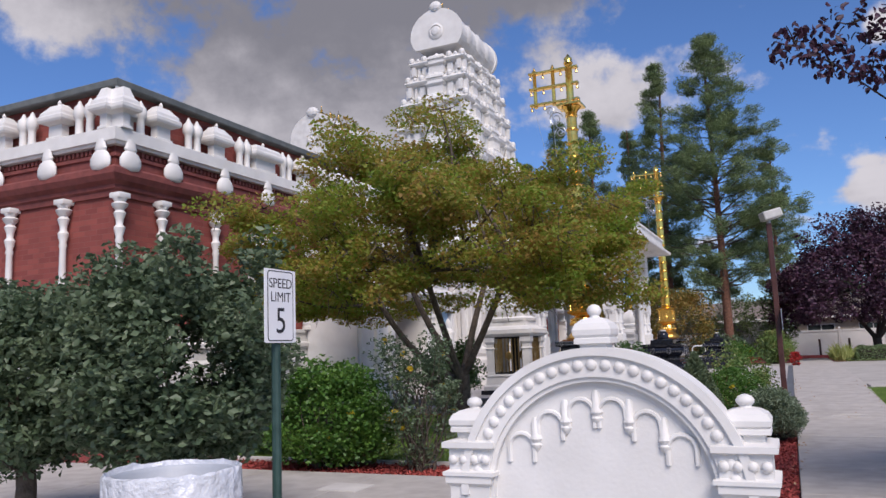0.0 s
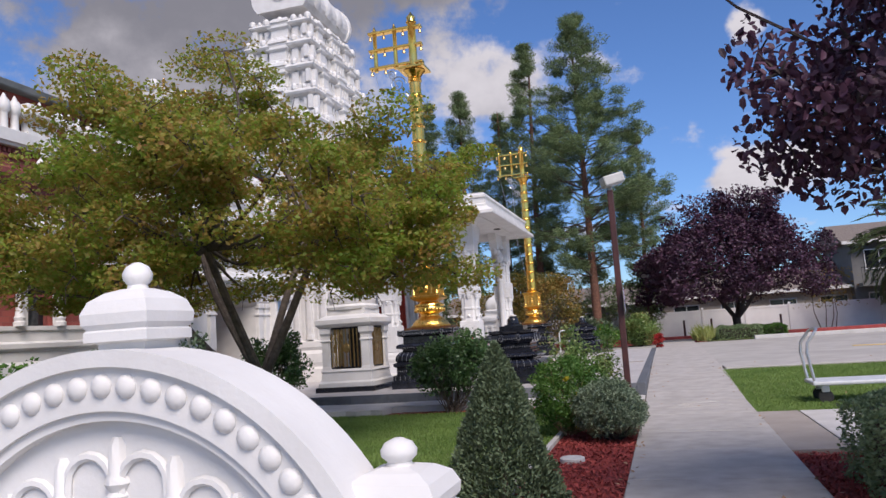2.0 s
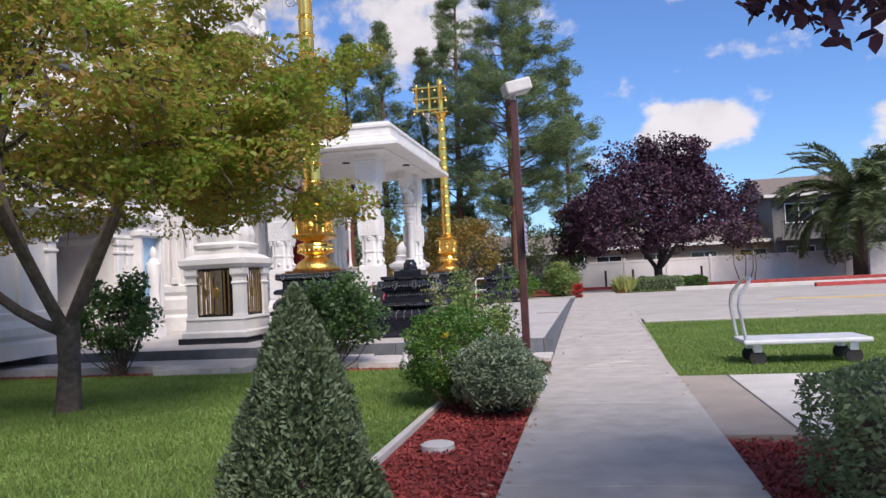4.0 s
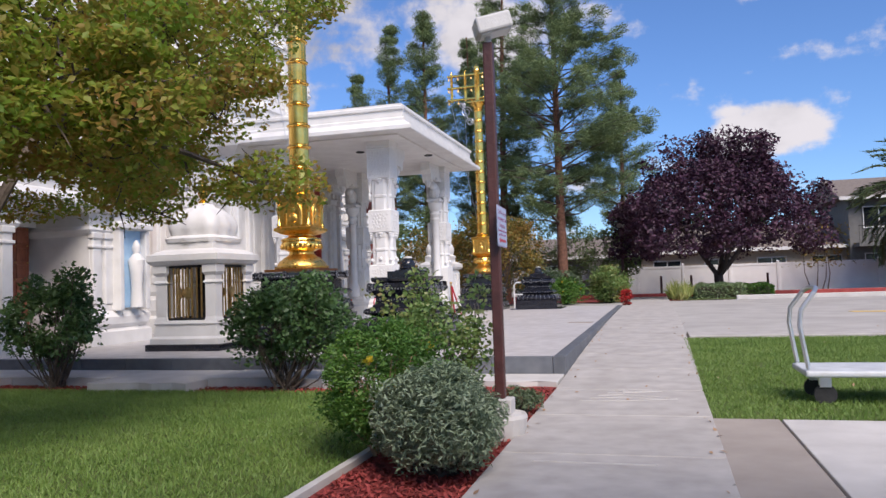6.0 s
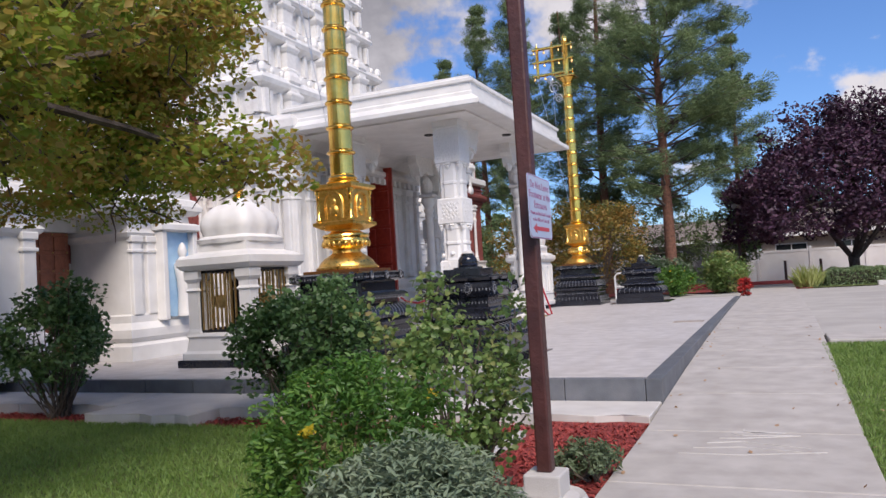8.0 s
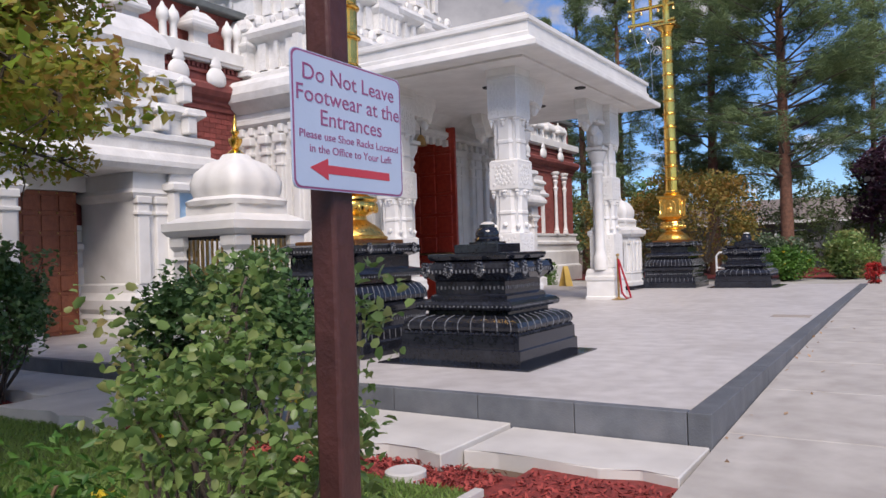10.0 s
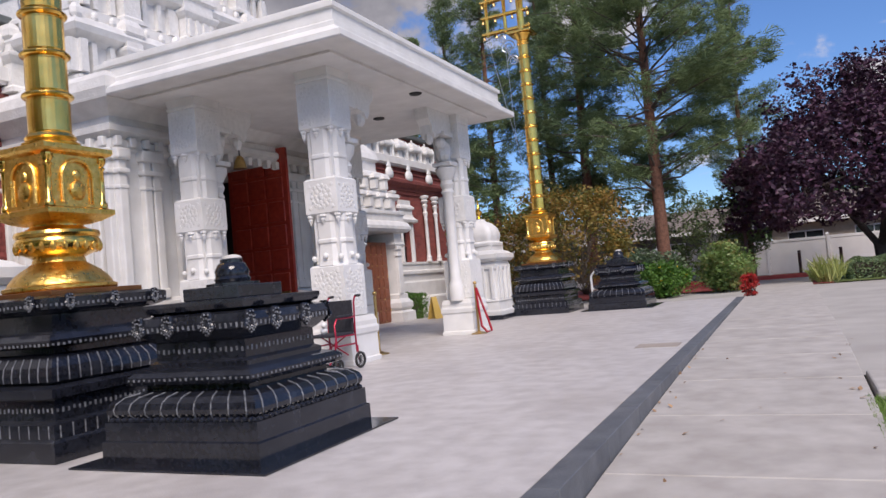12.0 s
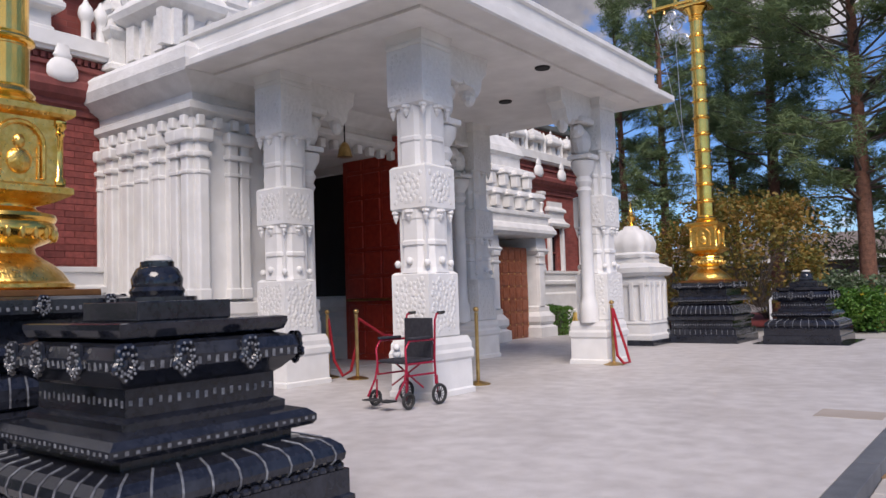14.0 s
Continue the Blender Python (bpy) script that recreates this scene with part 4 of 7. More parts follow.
part("dormer_carving", bm, WHITE, roof_part)["kind"] = "stuff"
KALASA = [(0.12, 0), (0.14, 0.04), (0.06, 0.08), (0.13, 0.16), (0.15, 0.22), (0.1, 0.3), (0.04, 0.34), (0.07, 0.4), (0.03, 0.45), (0.01, 0.62)]
for yy in (-1.1, -0.55, 0.0, 0.55, 1.1):
    part("roof_finial", lathe(bmesh.new(), KALASA, 10, 0, yy, 13.4), GOLD, tower, "gilded pot finial", True)

# smaller tower farther off
tower2 = thing("vimana_tower", (-20.0, 31.0, 0.0), "smaller white temple tower behind the hall", "temple tower")
bm = bmesh.new()
mould(bm, 0, 0, 1.3, 1.9, [(0.6, 0), (0.6, 7), (0.3, 7.1), (0.3, 8.4), (0.5, 8.6), (0.1, 8.8), (0.1, 9.6), (0.3, 9.8), (0.3, 10.0), (-0.1, 10.2), (-0.1, 10.9)])
part("body", bm, AGED, tower2)
prof = []
for i in range(21):
    a = math.pi * (-0.22 + 1.44 * i / 20)
    prof.append((1.3 * math.cos(a), 11.8 + 1.25 * math.sin(a)))
bm = extrude_poly(bmesh.new(), prof, 1, -1.6, 1.6)
r2 = part("barrel_roof", bm, AGED, tower2)
bm = bmesh.new()
lathe(bm, [(0.32, 0), (0.34, 0.05), (0.22, 0.08), (0.12, 0.03), (0.0, 0.1)], 14)
for v in bm.verts[:]:
    x, y_, z = v.co
    v.co = (x, -1.6 - z, 11.8 + y_)
ball(bm, (0, -1.6, 13.1), 0.26, (1.3, 0.6, 1), 10, 6)
part("gable", bm, CARVED, r2)
for yy in (-0.8, 0, 0.8):
    part("roof_finial", lathe(bmesh.new(), KALASA, 10, 0, yy, 13.0), GOLD, tower2, "gilded pot finial", True)

# ---------- entrance porch ----------
RX0, RX1, RY0, RY1, RZ = -8.4, -3.6, 21.8, 28.48, 4.56
porch = thing("entrance_porch", (-8.1, 25.07, 0.25), "white flat-roofed entrance porch on carved pillars", "porch")
OX, OY, OZ = 8.1, -25.07, -0.25


def loc(x, y, z):
    return x + OX, y + OY, z + OZ


cx, cy = (RX0 + RX1) / 2 + OX, (RY0 + RY1) / 2 + OY
hx, hy = (RX1 - RX0) / 2, (RY1 - RY0) / 2
z = RZ + OZ
bm = bmesh.new()
mould(bm, cx, cy, hx, hy, [(-0.5, z + 0.02), (-0.02, z), (0, z + 0.02), (0, z + 0.1), (-0.03, z + 0.12), (-0.2, z + 0.24), (-0.2, z + 0.3), (-0.24, z + 0.33), (-0.24, z + 0.48), (-0.2, z + 0.5), (-0.2, z + 0.56), (-0.3, z + 0.6), (-0.3, z + 0.64), (-0.6, z + 0.66)])
part("roof", bm, WHITE, porch, "white stepped roof slab")
part("soffit", slab(RX0 + OX + 0.3, RX1 + OX - 0.45, RY0 + OY + 0.45, RY1 + OY - 0.45, z - 0.02, z + 0.015), WHITE, porch, "plain white ceiling")
for xx, yy in ((-5.6, 23.9), (-5.6, 26.3), (-4.2, 25.1)):
    part("downlight", lathe(bmesh.new(), [(0.1, z - 0.045), (0.11, z - 0.03), (0.11, z - 0.021)], 14, xx + OX, yy + OY), DARK, porch, "dark recessed downlight")


def pillar(x, y, s):
    """A carved square pillar with a slender colonnette on its inner side (s: +1 or -1 along y)."""
    p = part("pillar", slab(-0.2, 0.2, -0.2, 0.2, 0.3, 4.28), WHITE, porch)
    p.location = loc(x, y, 0.25)
    bm = bmesh.new()
    mould(bm, 0, 0.09 * s, 0.315, 0.38, [(0.02, 0.0), (0.02, 0.06), (0.0, 0.08), (-0.005, 0.4), (0.015, 0.43), (0.02, 0.5), (0.0, 0.54), (0.0, 0.6), (-0.03, 0.68)])
    part("base", bm, WHITE, p)
    for za, zb, hw in ((0.7, 1.42, 0.28), (2.2, 2.68, 0.275), (3.44, 4.1, 0.275)):
        bm = bmesh.new()
        mould(bm, 0, 0, hw, hw, [(-0.03, za - 0.03), (0, za), (0, zb), (-0.03, zb + 0.03)])
        part("carved_block", bm, WHITE, p)
        for sx_, sy_ in ((-1, 0), (1, 0), (0, -1), (0, 1)):
            # a sunk panel of scrolling leaves between plain borders
            bm = bmesh.new()
            zc, hz, hx_ = (za + zb) / 2, (zb - za) / 2 - 0.05, hw - 0.05
            bits = []
            if zb - za < 0.55:
                for rr, n_ in ((0.155, 14), (0.09, 8)):
                    bits += [(rr * math.cos(2 * math.pi * i / n_), rr * math.sin(2 * math.pi * i / n_), 0.034) for i in range(n_)]
                bits += [(0, 0, 0.05)] + [(sa * 0.19, sb * 0.16, 0.03) for sa in (-1, 1) for sb in (-1, 1)]
            else:
                n_ = int(hz / 0.062)
                for a_ in range(-3, 4):
                    for b_ in range(-n_, n_ + 1):
                        bits.append((a_ * 0.066 + 0.018 * math.sin(2.3 * b_), b_ * 0.062 + 0.016 * math.sin(1.9 * a_), 0.026 + 0.009 * math.sin(3.1 * a_ + 2.2 * b_)))
            for u_, w_, r_ in bits:
                if abs(u_) < hx_ and abs(w_) < hz:
                    d_ = hw + 0.001
                    ball(bm, (sx_ * d_, u_, zc + w_) if sx_ else (u_, sy_ * d_, zc + w_), r_, (0.28, 1, 1.15) if sx_ else (1, 0.28, 1.15), 6, 4)
            part("leaf_carving", bm, CARVED, p)["kind"] = "stuff"
    part("neck", lathe(bmesh.new(), [(0.27, 1.4), (0.3, 1.44), (0.285, 1.5), (0.262, 1.75), (0.285, 1.77), (0.285, 1.81), (0.268, 1.83), (0.268, 2.06), (0.28, 2.08), (0.28, 2.2), (0.268, 2.7), (0.262, 2.98), (0.28, 3.0), (0.28, 3.04), (0.265, 3.06), (0.265, 3.46)], 8, turn=math.pi / 8), WHITE, p)
    # volutes above the lower block, pendants under the others
    for sx_, sy_ in ((-1, 0), (1, 0), (0, -1), (0, 1)):
        part("volute", ball(bmesh.new(), (sx_ * 0.275, sy_ * 0.275, 1.58), 0.042, (1, 1, 1.1), 10, 8), WHITE, p, smooth=True)
        for za in (2.13, 3.37):
            part("pendant", lathe(bmesh.new(), [(0.06, 0.05), (0.065, 0.02), (0.035, 0.0), (0.042, -0.025), (0.004, -0.09)], 8, sx_ * 0.262, sy_ * 0.262, za), WHITE, p)
    for sx_, sy_ in ((-1, -1), (1, -1), (1, 1), (-1, 1)):
        part("volute", ball(bmesh.new(), (sx_ * 0.225, sy_ * 0.225, 1.55), 0.04, (1, 1, 1.1), 10, 8), WHITE, p, smooth=True)
        for za in (2.13, 3.37):
            part("pendant", lathe(bmesh.new(), [(0.045, 0.05), (0.05, 0.02), (0.03, 0.0), (0.035, -0.025), (0.004, -0.1)], 6, sx_ * 0.23, sy_ * 0.23, za), WHITE, p)
    part("abutment", mould(bmesh.new(), 0, 0, 0.27, 0.27, [(-0.02, 4.1), (0.012, 4.13), (0.012, 4.16), (0, 4.18), (0.03, 4.31)]), WHITE, p)
    # inner colonnette
    c = part("colonnette", lathe(bmesh.new(), [(0.15, 0.66), (0.15, 0.95), (0.12, 1.0), (0.105, 1.1), (0.1, 2.72), (0.13, 2.77), (0.1, 2.83), (0.14, 2.92), (0.11, 3.0), (0.19, 3.14), (0.2, 3.24), (0.12, 3.29)], 14, 0, 0.4 * s), WHITE, p, smooth=True)
    bm = bmesh.new()
    box(bm, -0.2, 0.2, 0.4 * s - 0.18, 0.4 * s + 0.18, 3.27, 3.35, 0.02)
    ball(bm, (0, 0.42 * s, 3.56), 0.17, (0.9, 1.0, 1.3), 10, 8)
    ball(bm, (0, 0.54 * s, 3.72), 0.12, (0.9, 1.1, 1.0), 10, 8)
    box(bm, -0.17, 0.17, *sorted((0.2 * s, 0.68 * s)), 3.84, 3.93, 0.02)
    part("beast_bracket", bm, CARVED, c, "plain carved bracket")
    # curved corbel up to the ceiling
    pts = [(0.2, 3.93), (0.72, 3.93), (0.78, 3.86), (0.95, 3.84), (1.04, 3.74), (1.12, 3.84), (1.15, 3.98), (1.26, 4.08), (1.3, 4.3), (0.2, 4.3)]
    bm = extrude_poly(bmesh.new(), [(a * s, b) for a, b in pts], 0, -0.13, 0.13)
    ball(bm, (0, 1.03 * s, 3.76), 0.09, (1, 1, 1.5), 8, 6)
    ball(bm, (0, 0.72 * s, 3.88), 0.06, (1, 1, 1.3), 8, 6)
    part("corbel", bm, CARVED, p)
    return p


for px, py, s in ((-4.71, 23.0, 1), (-7.14, 22.95, 1), (-4.62, 27.42, -1), (-7.14, 27.42, -1)):
    pillar(px, py, s)


def hall_door(x, y, m_, label):
    d = thing("hall_door", (x, y, 0.25), label, "door", "hall doors")
    part("leaf", slab(0.0, 1.5, -0.04, 0.04, 0.0, 4.08, bevel=0.006), m_, d)
    for k in range(8):
        for c in range(3):
            part("panel", slab(0.1 + 0.45 * c, 0.5 + 0.45 * c, -0.062, 0.062, 0.12 + 0.49 * k, 0.54 + 0.49 * k, bevel=0.02), m_, d)
    bm = tube(bmesh.new(), [(0.1, -0.1, 1.12), (1.4, -0.1, 1.12)], 0.025)
    box(bm, 0.1, 0.14, -0.1, -0.06, 1.1, 1.14)
    box(bm, 1.36, 1.4, -0.1, -0.06, 1.1, 1.14)
    part("push_bar", bm, BRASS, d, "dull brass push bar")
    return d


hall_door(-9.33, 26.3, WOOD_DOOR, "tall red panelled hall door standing open")
# south leaf: shade painted as near-black instead of the red varnish
hall_door(-10.35, 24.52, DARK, "hall door leaf folded inwards, near-black colour in place of shade")
# closed near-black room, added to keep the doorway dark
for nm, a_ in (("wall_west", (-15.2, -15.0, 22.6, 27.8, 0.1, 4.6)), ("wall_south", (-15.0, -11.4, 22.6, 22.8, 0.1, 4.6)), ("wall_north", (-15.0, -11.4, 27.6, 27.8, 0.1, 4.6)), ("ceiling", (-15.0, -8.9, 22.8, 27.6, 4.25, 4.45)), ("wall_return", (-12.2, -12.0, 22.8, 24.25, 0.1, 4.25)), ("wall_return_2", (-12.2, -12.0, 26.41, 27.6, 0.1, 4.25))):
    structure(nm, slab(*a_), DARK, "added hall wall behind the doorway, shade in its near-black colour", "wall")
# near-black sheets over the white jambs, darkening the doorway by colour
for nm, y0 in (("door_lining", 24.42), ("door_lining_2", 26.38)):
    structure(nm, slab(-12.1, -8.88, y0, y0 + 0.02, 0.25, 4.35), DARK, "near-black sheet added over the white jamb to darken the hall doorway", "door frame")
# floor of the added room, its shade painted in
structure("floor", slab(-15.0, -10.71, 22.8, 27.6, 0.1, 0.25), DARK, "added hall floor, shade in its near-black colour", "floor")
structure("hall_floor", slab(-10.7, -8.1, 24.28, 26.4, 0.1, 0.256), STONE, "stone threshold floor", "floor")
bell = thing("hanging_bell", (-7.75, 24.75, 3.72), "small brass bell hanging in the doorway", "bell")
part("body", lathe(bmesh.new(), [(0.13, 0), (0.12, 0.03), (0.1, 0.12), (0.07, 0.2), (0.03, 0.24)], 14), BRASS, bell, smooth=True)
part("rod", tube(bmesh.new(), [(0, 0, 0.22), (0, 0, 0.85)], 0.012), IRON, bell)

# ---------- black granite pedestals ----------


def tiered_pedestal(x, y, half, top, label, gold):
    p = thing("granite_pedestal", (x, y, 0.25), label, "pedestal", "granite pedestals")
    p.scale = (1.0, 1.0, 1.078 if gold else 1.04)
    if gold:
        prof = [(0.0, 0), (0, 0.14), (-0.03, 0.16), (-0.03, 0.26), (-0.1, 0.28), (-0.1, 0.42), (-0.05, 0.44), (-0.04, 0.5), (-0.12, 0.53), (-0.09, 0.55), (-0.085, 0.59), (-0.1, 0.65), (-0.15, 0.71), (-0.22, 0.74), (-0.22, 0.78), (-0.12, 0.8), (-0.1, 0.84), (-0.14, 0.88), (-0.24, 0.9), (-0.24, 1.02), (-0.18, 1.04), (-0.14, 1.06), (-0.14, 1.14), (-0.2, 1.16)]
    else:
        prof = [(0.16, 0), (0.16, 0.012), (0, 0.012), (0, 0.15), (-0.02, 0.16), (-0.02, 0.28), (-0.09, 0.285), (-0.06, 0.3), (-0.035, 0.33), (-0.03, 0.36), (-0.045, 0.4), (-0.09, 0.435), (-0.17, 0.455), (-0.23, 0.46), (-0.23, 0.49), (-0.15, 0.51), (-0.135, 0.53), (-0.135, 0.56), (-0.17, 0.59), (-0.25, 0.61), (-0.25, 0.64), (-0.29, 0.66), (-0.29, 0.78), (-0.26, 0.8), (-0.23, 0.83), (-0.2, 0.86), (-0.19, 0.91), (-0.21, 0.96), (-0.29, 0.98), (-0.25, 0.995), (-0.235, 1.03), (-0.235, 1.055), (-0.26, 1.06)]
    bm = mould(bmesh.new(), 0, 0, half, half, prof)
    part("stepped_block", bm, GRANITE, p, "polished black stepped courses")
    # cushion flutes: pale chased ribs over the rounded courses
    bands = [[(-0.09, 0.55), (-0.085, 0.59), (-0.1, 0.65), (-0.15, 0.71)], [(-0.03, 0.165), (-0.03, 0.255)]] if gold else [[(-0.06, 0.3), (-0.035, 0.33), (-0.03, 0.36), (-0.045, 0.4), (-0.09, 0.435), (-0.17, 0.455)]]
    for band in bands:
        bm = bmesh.new()
        n_ = 13 if gold else 9
        for k in range(n_):
            t_ = -1 + 2 * (k + 0.5) / n_
            for q in range(4):
                c_, s_ = math.cos(q * math.pi / 2), math.sin(q * math.pi / 2)
                pts = []
                for off, zz in band:
                    d_ = half + off
                    pts.append((d_ * c_ - t_ * d_ * s_, d_ * s_ + t_ * d_ * c_, zz))
                tube(bm, pts, 0.0065, 4)
        part("chased_ribbing", bm, GRANITE_CUT, p)["kind"] = "stuff"
    # scalloped lip below the cushion
    if not gold:
        bm = bmesh.new()
        r = half - 0.045
        for k in range(22):
            t_ = -r + 2 * r * (k + 0.5) / 22
            for q in range(4):
                c_, s_ = math.cos(q * math.pi / 2), math.sin(q * math.pi / 2)
                ball(bm, (r * c_ - t_ * s_, r * s_ + t_ * c_, 0.292), 0.03, (1, 1, 0.7), 8, 5)
        part("scalloped_lip", bm, GRANITE, p)["kind"] = "stuff"
    # beading and scroll work
    bm = bmesh.new()
    rows_ = [(0.81, -0.105, 0.012), (1.09, -0.135, 0.014), (0.35, -0.1, 0.02)] if gold else [(0.545, -0.135, 0.01), (0.72, -0.29, 0.02), (0.885, -0.195, 0.022)]
    for zz, off, rr in rows_:
        r = half + off
        n_ = int(2 * r / 0.048)
        for k in range(n_):
            t_ = -r + 2 * r * (k + 0.5) / n_
            for q in range(4):
                c_, s_ = math.cos(q * math.pi / 2), math.sin(q * math.pi / 2)
                box(bm, *sorted((r * c_ - t_ * s_ - 0.0085 * abs(s_) - 0.003 * abs(c_), r * c_ - t_ * s_ + 0.0085 * abs(s_) + 0.003 * abs(c_))), *sorted((r * s_ + t_ * c_ - 0.0085 * abs(c_) - 0.003 * abs(s_), r * s_ + t_ * c_ + 0.0085 * abs(c_) + 0.003 * abs(s_))), zz - rr * (0.9 if k % 3 else 0.5), zz + rr * (0.9 if k % 2 else 0.6))
    part("beading", bm, GRANITE_CUT, p)["kind"] = "stuff"
    for q in range(4):
        for t_ in ((-0.92, -0.36, 0.36) if not gold else (-0.7, 0, 0.7)):
            r = half - (0.195 if not gold else 0.12)
            zc = 0.89 if not gold else 1.1
            s_ = 0.6 if gold else 0.8
            # a scalloped rosette with a smaller leaf above, in one piece
            bm = bmesh.new()
            n_ = 24
            rings = []
            for rr, dd in ((0.085, 0.0), (0.085, 0.02), (0.066, 0.034), (0.056, 0.016), (0.034, 0.03), (0.022, 0.016), (0.004, 0.026)):
                ring = []
                for i in range(n_):
                    a = 2 * math.pi * i / n_
                    w_ = rr * s_ * (1 + 0.13 * math.cos(5 * a + math.pi / 2)) * (1 + 0.5 * max(math.sin(a), 0) ** 6)
                    ring.append(bm.verts.new((t_ * r + 0.9 * w_ * math.cos(a), -(r + dd * 0.7), zc + w_ * math.sin(a))))
                rings.append(ring)
            for a, b in zip(rings, rings[1:]):
                for i in range(n_):
                    bm.faces.new((a[i], a[(i + 1) % n_], b[(i + 1) % n_], b[i]))
            bm.faces.new(rings[-1])
            ob = part("rosette", bm, GRANITE, p)
            ob.rotation_euler = (0, 0, q * math.pi / 2)
            bm = bmesh.new()
            for i in range(26):
                a = 2 * math.pi * i / 26
                w_ = (0.07 if i % 2 else 0.045) * s_ * (1 + 0.13 * math.cos(5 * a + math.pi / 2)) * (1 + 0.5 * max(math.sin(a), 0) ** 6)
                ball(bm, (t_ * r + 0.9 * w_ * math.cos(a), -(r + 0.022), zc + w_ * math.sin(a)), 0.0075, (1, 0.7, 1), 5, 4)
            part("rosette_beading", bm, GRANITE_CUT, ob)["kind"] = "stuff"
    if not gold:
        part("cap_slab", slab(-0.26, 0.26, -0.26, 0.26, 1.06, 1.15, bevel=0.006), GRANITE, p)
        bm = bmesh.new()
        lathe(bm, [(0.2, 1.15), (0.2, 1.17), (0.13, 1.18), (0.14, 1.2), (0.125, 1.22), (0.13, 1.26), (0.105, 1.31), (0.085, 1.32), (0.085, 1.345), (0.02, 1.35)], 16)
        part("lotus_knob", bm, GRANITE, p, smooth=True)
        part("knob_top", ball(bmesh.new(), (0.01, 0, 1.35), 0.075, (1.1, 0.9, 0.4), 10, 6), CONCRETE_PALE, p, "white crusted top", True)
    return p


tiered_pedestal(-4.453, 18.19, 0.74, 1.5, "black granite stepped pedestal carrying a gilded mast", True)
tiered_pedestal(-2.58, 18.2, 0.7, 1.3, "low black granite altar with lotus knob", False)
tiered_pedestal(-4.46, 32.35, 0.74, 1.5, "black granite stepped pedestal carrying a far gilded mast", True)
tiered_pedestal(-2.57, 32.45, 0.7, 1.3, "low black granite altar beside the far mast", False)

# ---------- gilded masts ----------


def gilded_mast(x, y):
    g = thing("gilded_mast", (x, y, 1.5), "tall gilded temple flag mast with three cross bars", "flag mast", "gilded masts")
    part("foot_plate", slab(-0.46, 0.46, -0.46, 0.46, 0, 0.045, bevel=0.008), COPPER, g, "brown copper plate")
    part("foot", lathe(bmesh.new(), [(0.44, 0.045), (0.455, 0.06), (0.455, 0.085), (0.42, 0.1), (0.405, 0.13), (0.375, 0.17), (0.32, 0.22), (0.25, 0.265), (0.215, 0.29), (0.205, 0.33)], 28), GOLD_RELIEF, g, "embossed gold foot", True)
    bowl = part("bowl", lathe(bmesh.new(), [(0.205, 0.33), (0.23, 0.345), (0.3, 0.375), (0.34, 0.42), (0.345, 0.47), (0.325, 0.5), (0.335, 0.51), (0.345, 0.53), (0.335, 0.555), (0.26, 0.575), (0.215, 0.6), (0.21, 0.625)], 28), GOLD, g, smooth=True)
    for k in range(24):
        a = 2 * math.pi * k / 24
        part("petal", ball(bmesh.new(), (0.33 * math.cos(a), 0.33 * math.sin(a), 0.42), 0.036, (0.7, 0.7, 1.3), 6, 5), GOLD_RELIEF, bowl, smooth=True)
    bx = part("relief_box", mould(bmesh.new(), 0, 0, 0.285, 0.285, [(-0.1, 0.615), (-0.03, 0.64), (0.035, 0.68), (0.05, 0.69), (0.05, 0.73), (0.0, 0.75), (0, 1.19), (0.04, 1.21), (0.06, 1.23), (0.06, 1.27), (-0.05, 1.29)]), GOLD_RELIEF, g, "gilded box with embossed niches")
    for q in range(4):
        bm = bmesh.new()
        arch_ = [(0.15 * math.cos(a), 1.0 + 0.15 * math.sin(a)) for a in [math.pi * i / 12 for i in range(13)]]
        tube(bm, [(0.15, -0.295, 0.78)] + [(a, -0.295, b) for a, b in arch_] + [(-0.15, -0.295, 0.78)], 0.018, 6)
        tube(bm, [(0.12, -0.29, 0.78), (0.12, -0.29, 1.0)], 0.01, 6)
        tube(bm, [(-0.12, -0.29, 0.78), (-0.12, -0.29, 1.0)], 0.01, 6)
        ball(bm, (0, -0.285, 0.89), 0.08, (1, 0.45, 1.1), 10, 6)
        ball(bm, (0, -0.285, 1.02), 0.04, (1, 0.6, 1.2), 8, 6)
        ob = part("niche_relief", bm, GOLD_RELIEF, bx, smooth=True)
        ob.rotation_euler = (0, 0, q * math.pi / 2)
        bm = lathe(bmesh.new(), [(0.045, 0.75), (0.045, 0.79), (0.028, 0.81), (0.028, 1.08), (0.042, 1.1), (0.03, 1.12), (0.05, 1.15), (0.05, 1.19)], 8, 0.265, -0.265)
        ob = part("corner_column", bm, GOLD, bx, smooth=True)
        ob.rotation_euler = (0, 0, q * math.pi / 2)
    part("collar", lathe(bmesh.new(), [(0.21, 1.28), (0.235, 1.3), (0.24, 1.325), (0.2, 1.35), (0.215, 1.375), (0.19, 1.41)], 20), GOLD, g, smooth=True)
    # shaft in ringed drums
    h, zz = 0.364, 1.41
    for k in range(12):
        r = 0.176 - 0.0036 * k
        part("drum", lathe(bmesh.new(), [(r * 0.95, zz), (r * 0.99, zz + 0.02), (r, zz + h - 0.075), (r * 0.93, zz + h - 0.066), (r * 0.93, zz + h - 0.054), (r * 1.1, zz + h - 0.046), (r * 1.18, zz + h - 0.036), (r * 1.2, zz + h - 0.024), (r * 1.16, zz + h - 0.01), (r * 1.0, zz + h - 0.004), (r * 0.95, zz + h)], 32), GOLD, g)
        zz += h
    part("capital", lathe(bmesh.new(), [(0.14, zz), (0.16, zz + 0.03), (0.145, zz + 0.06), (0.2, zz + 0.15), (0.26, zz + 0.21), (0.15, zz + 0.24)], 20), GOLD, g, smooth=True)
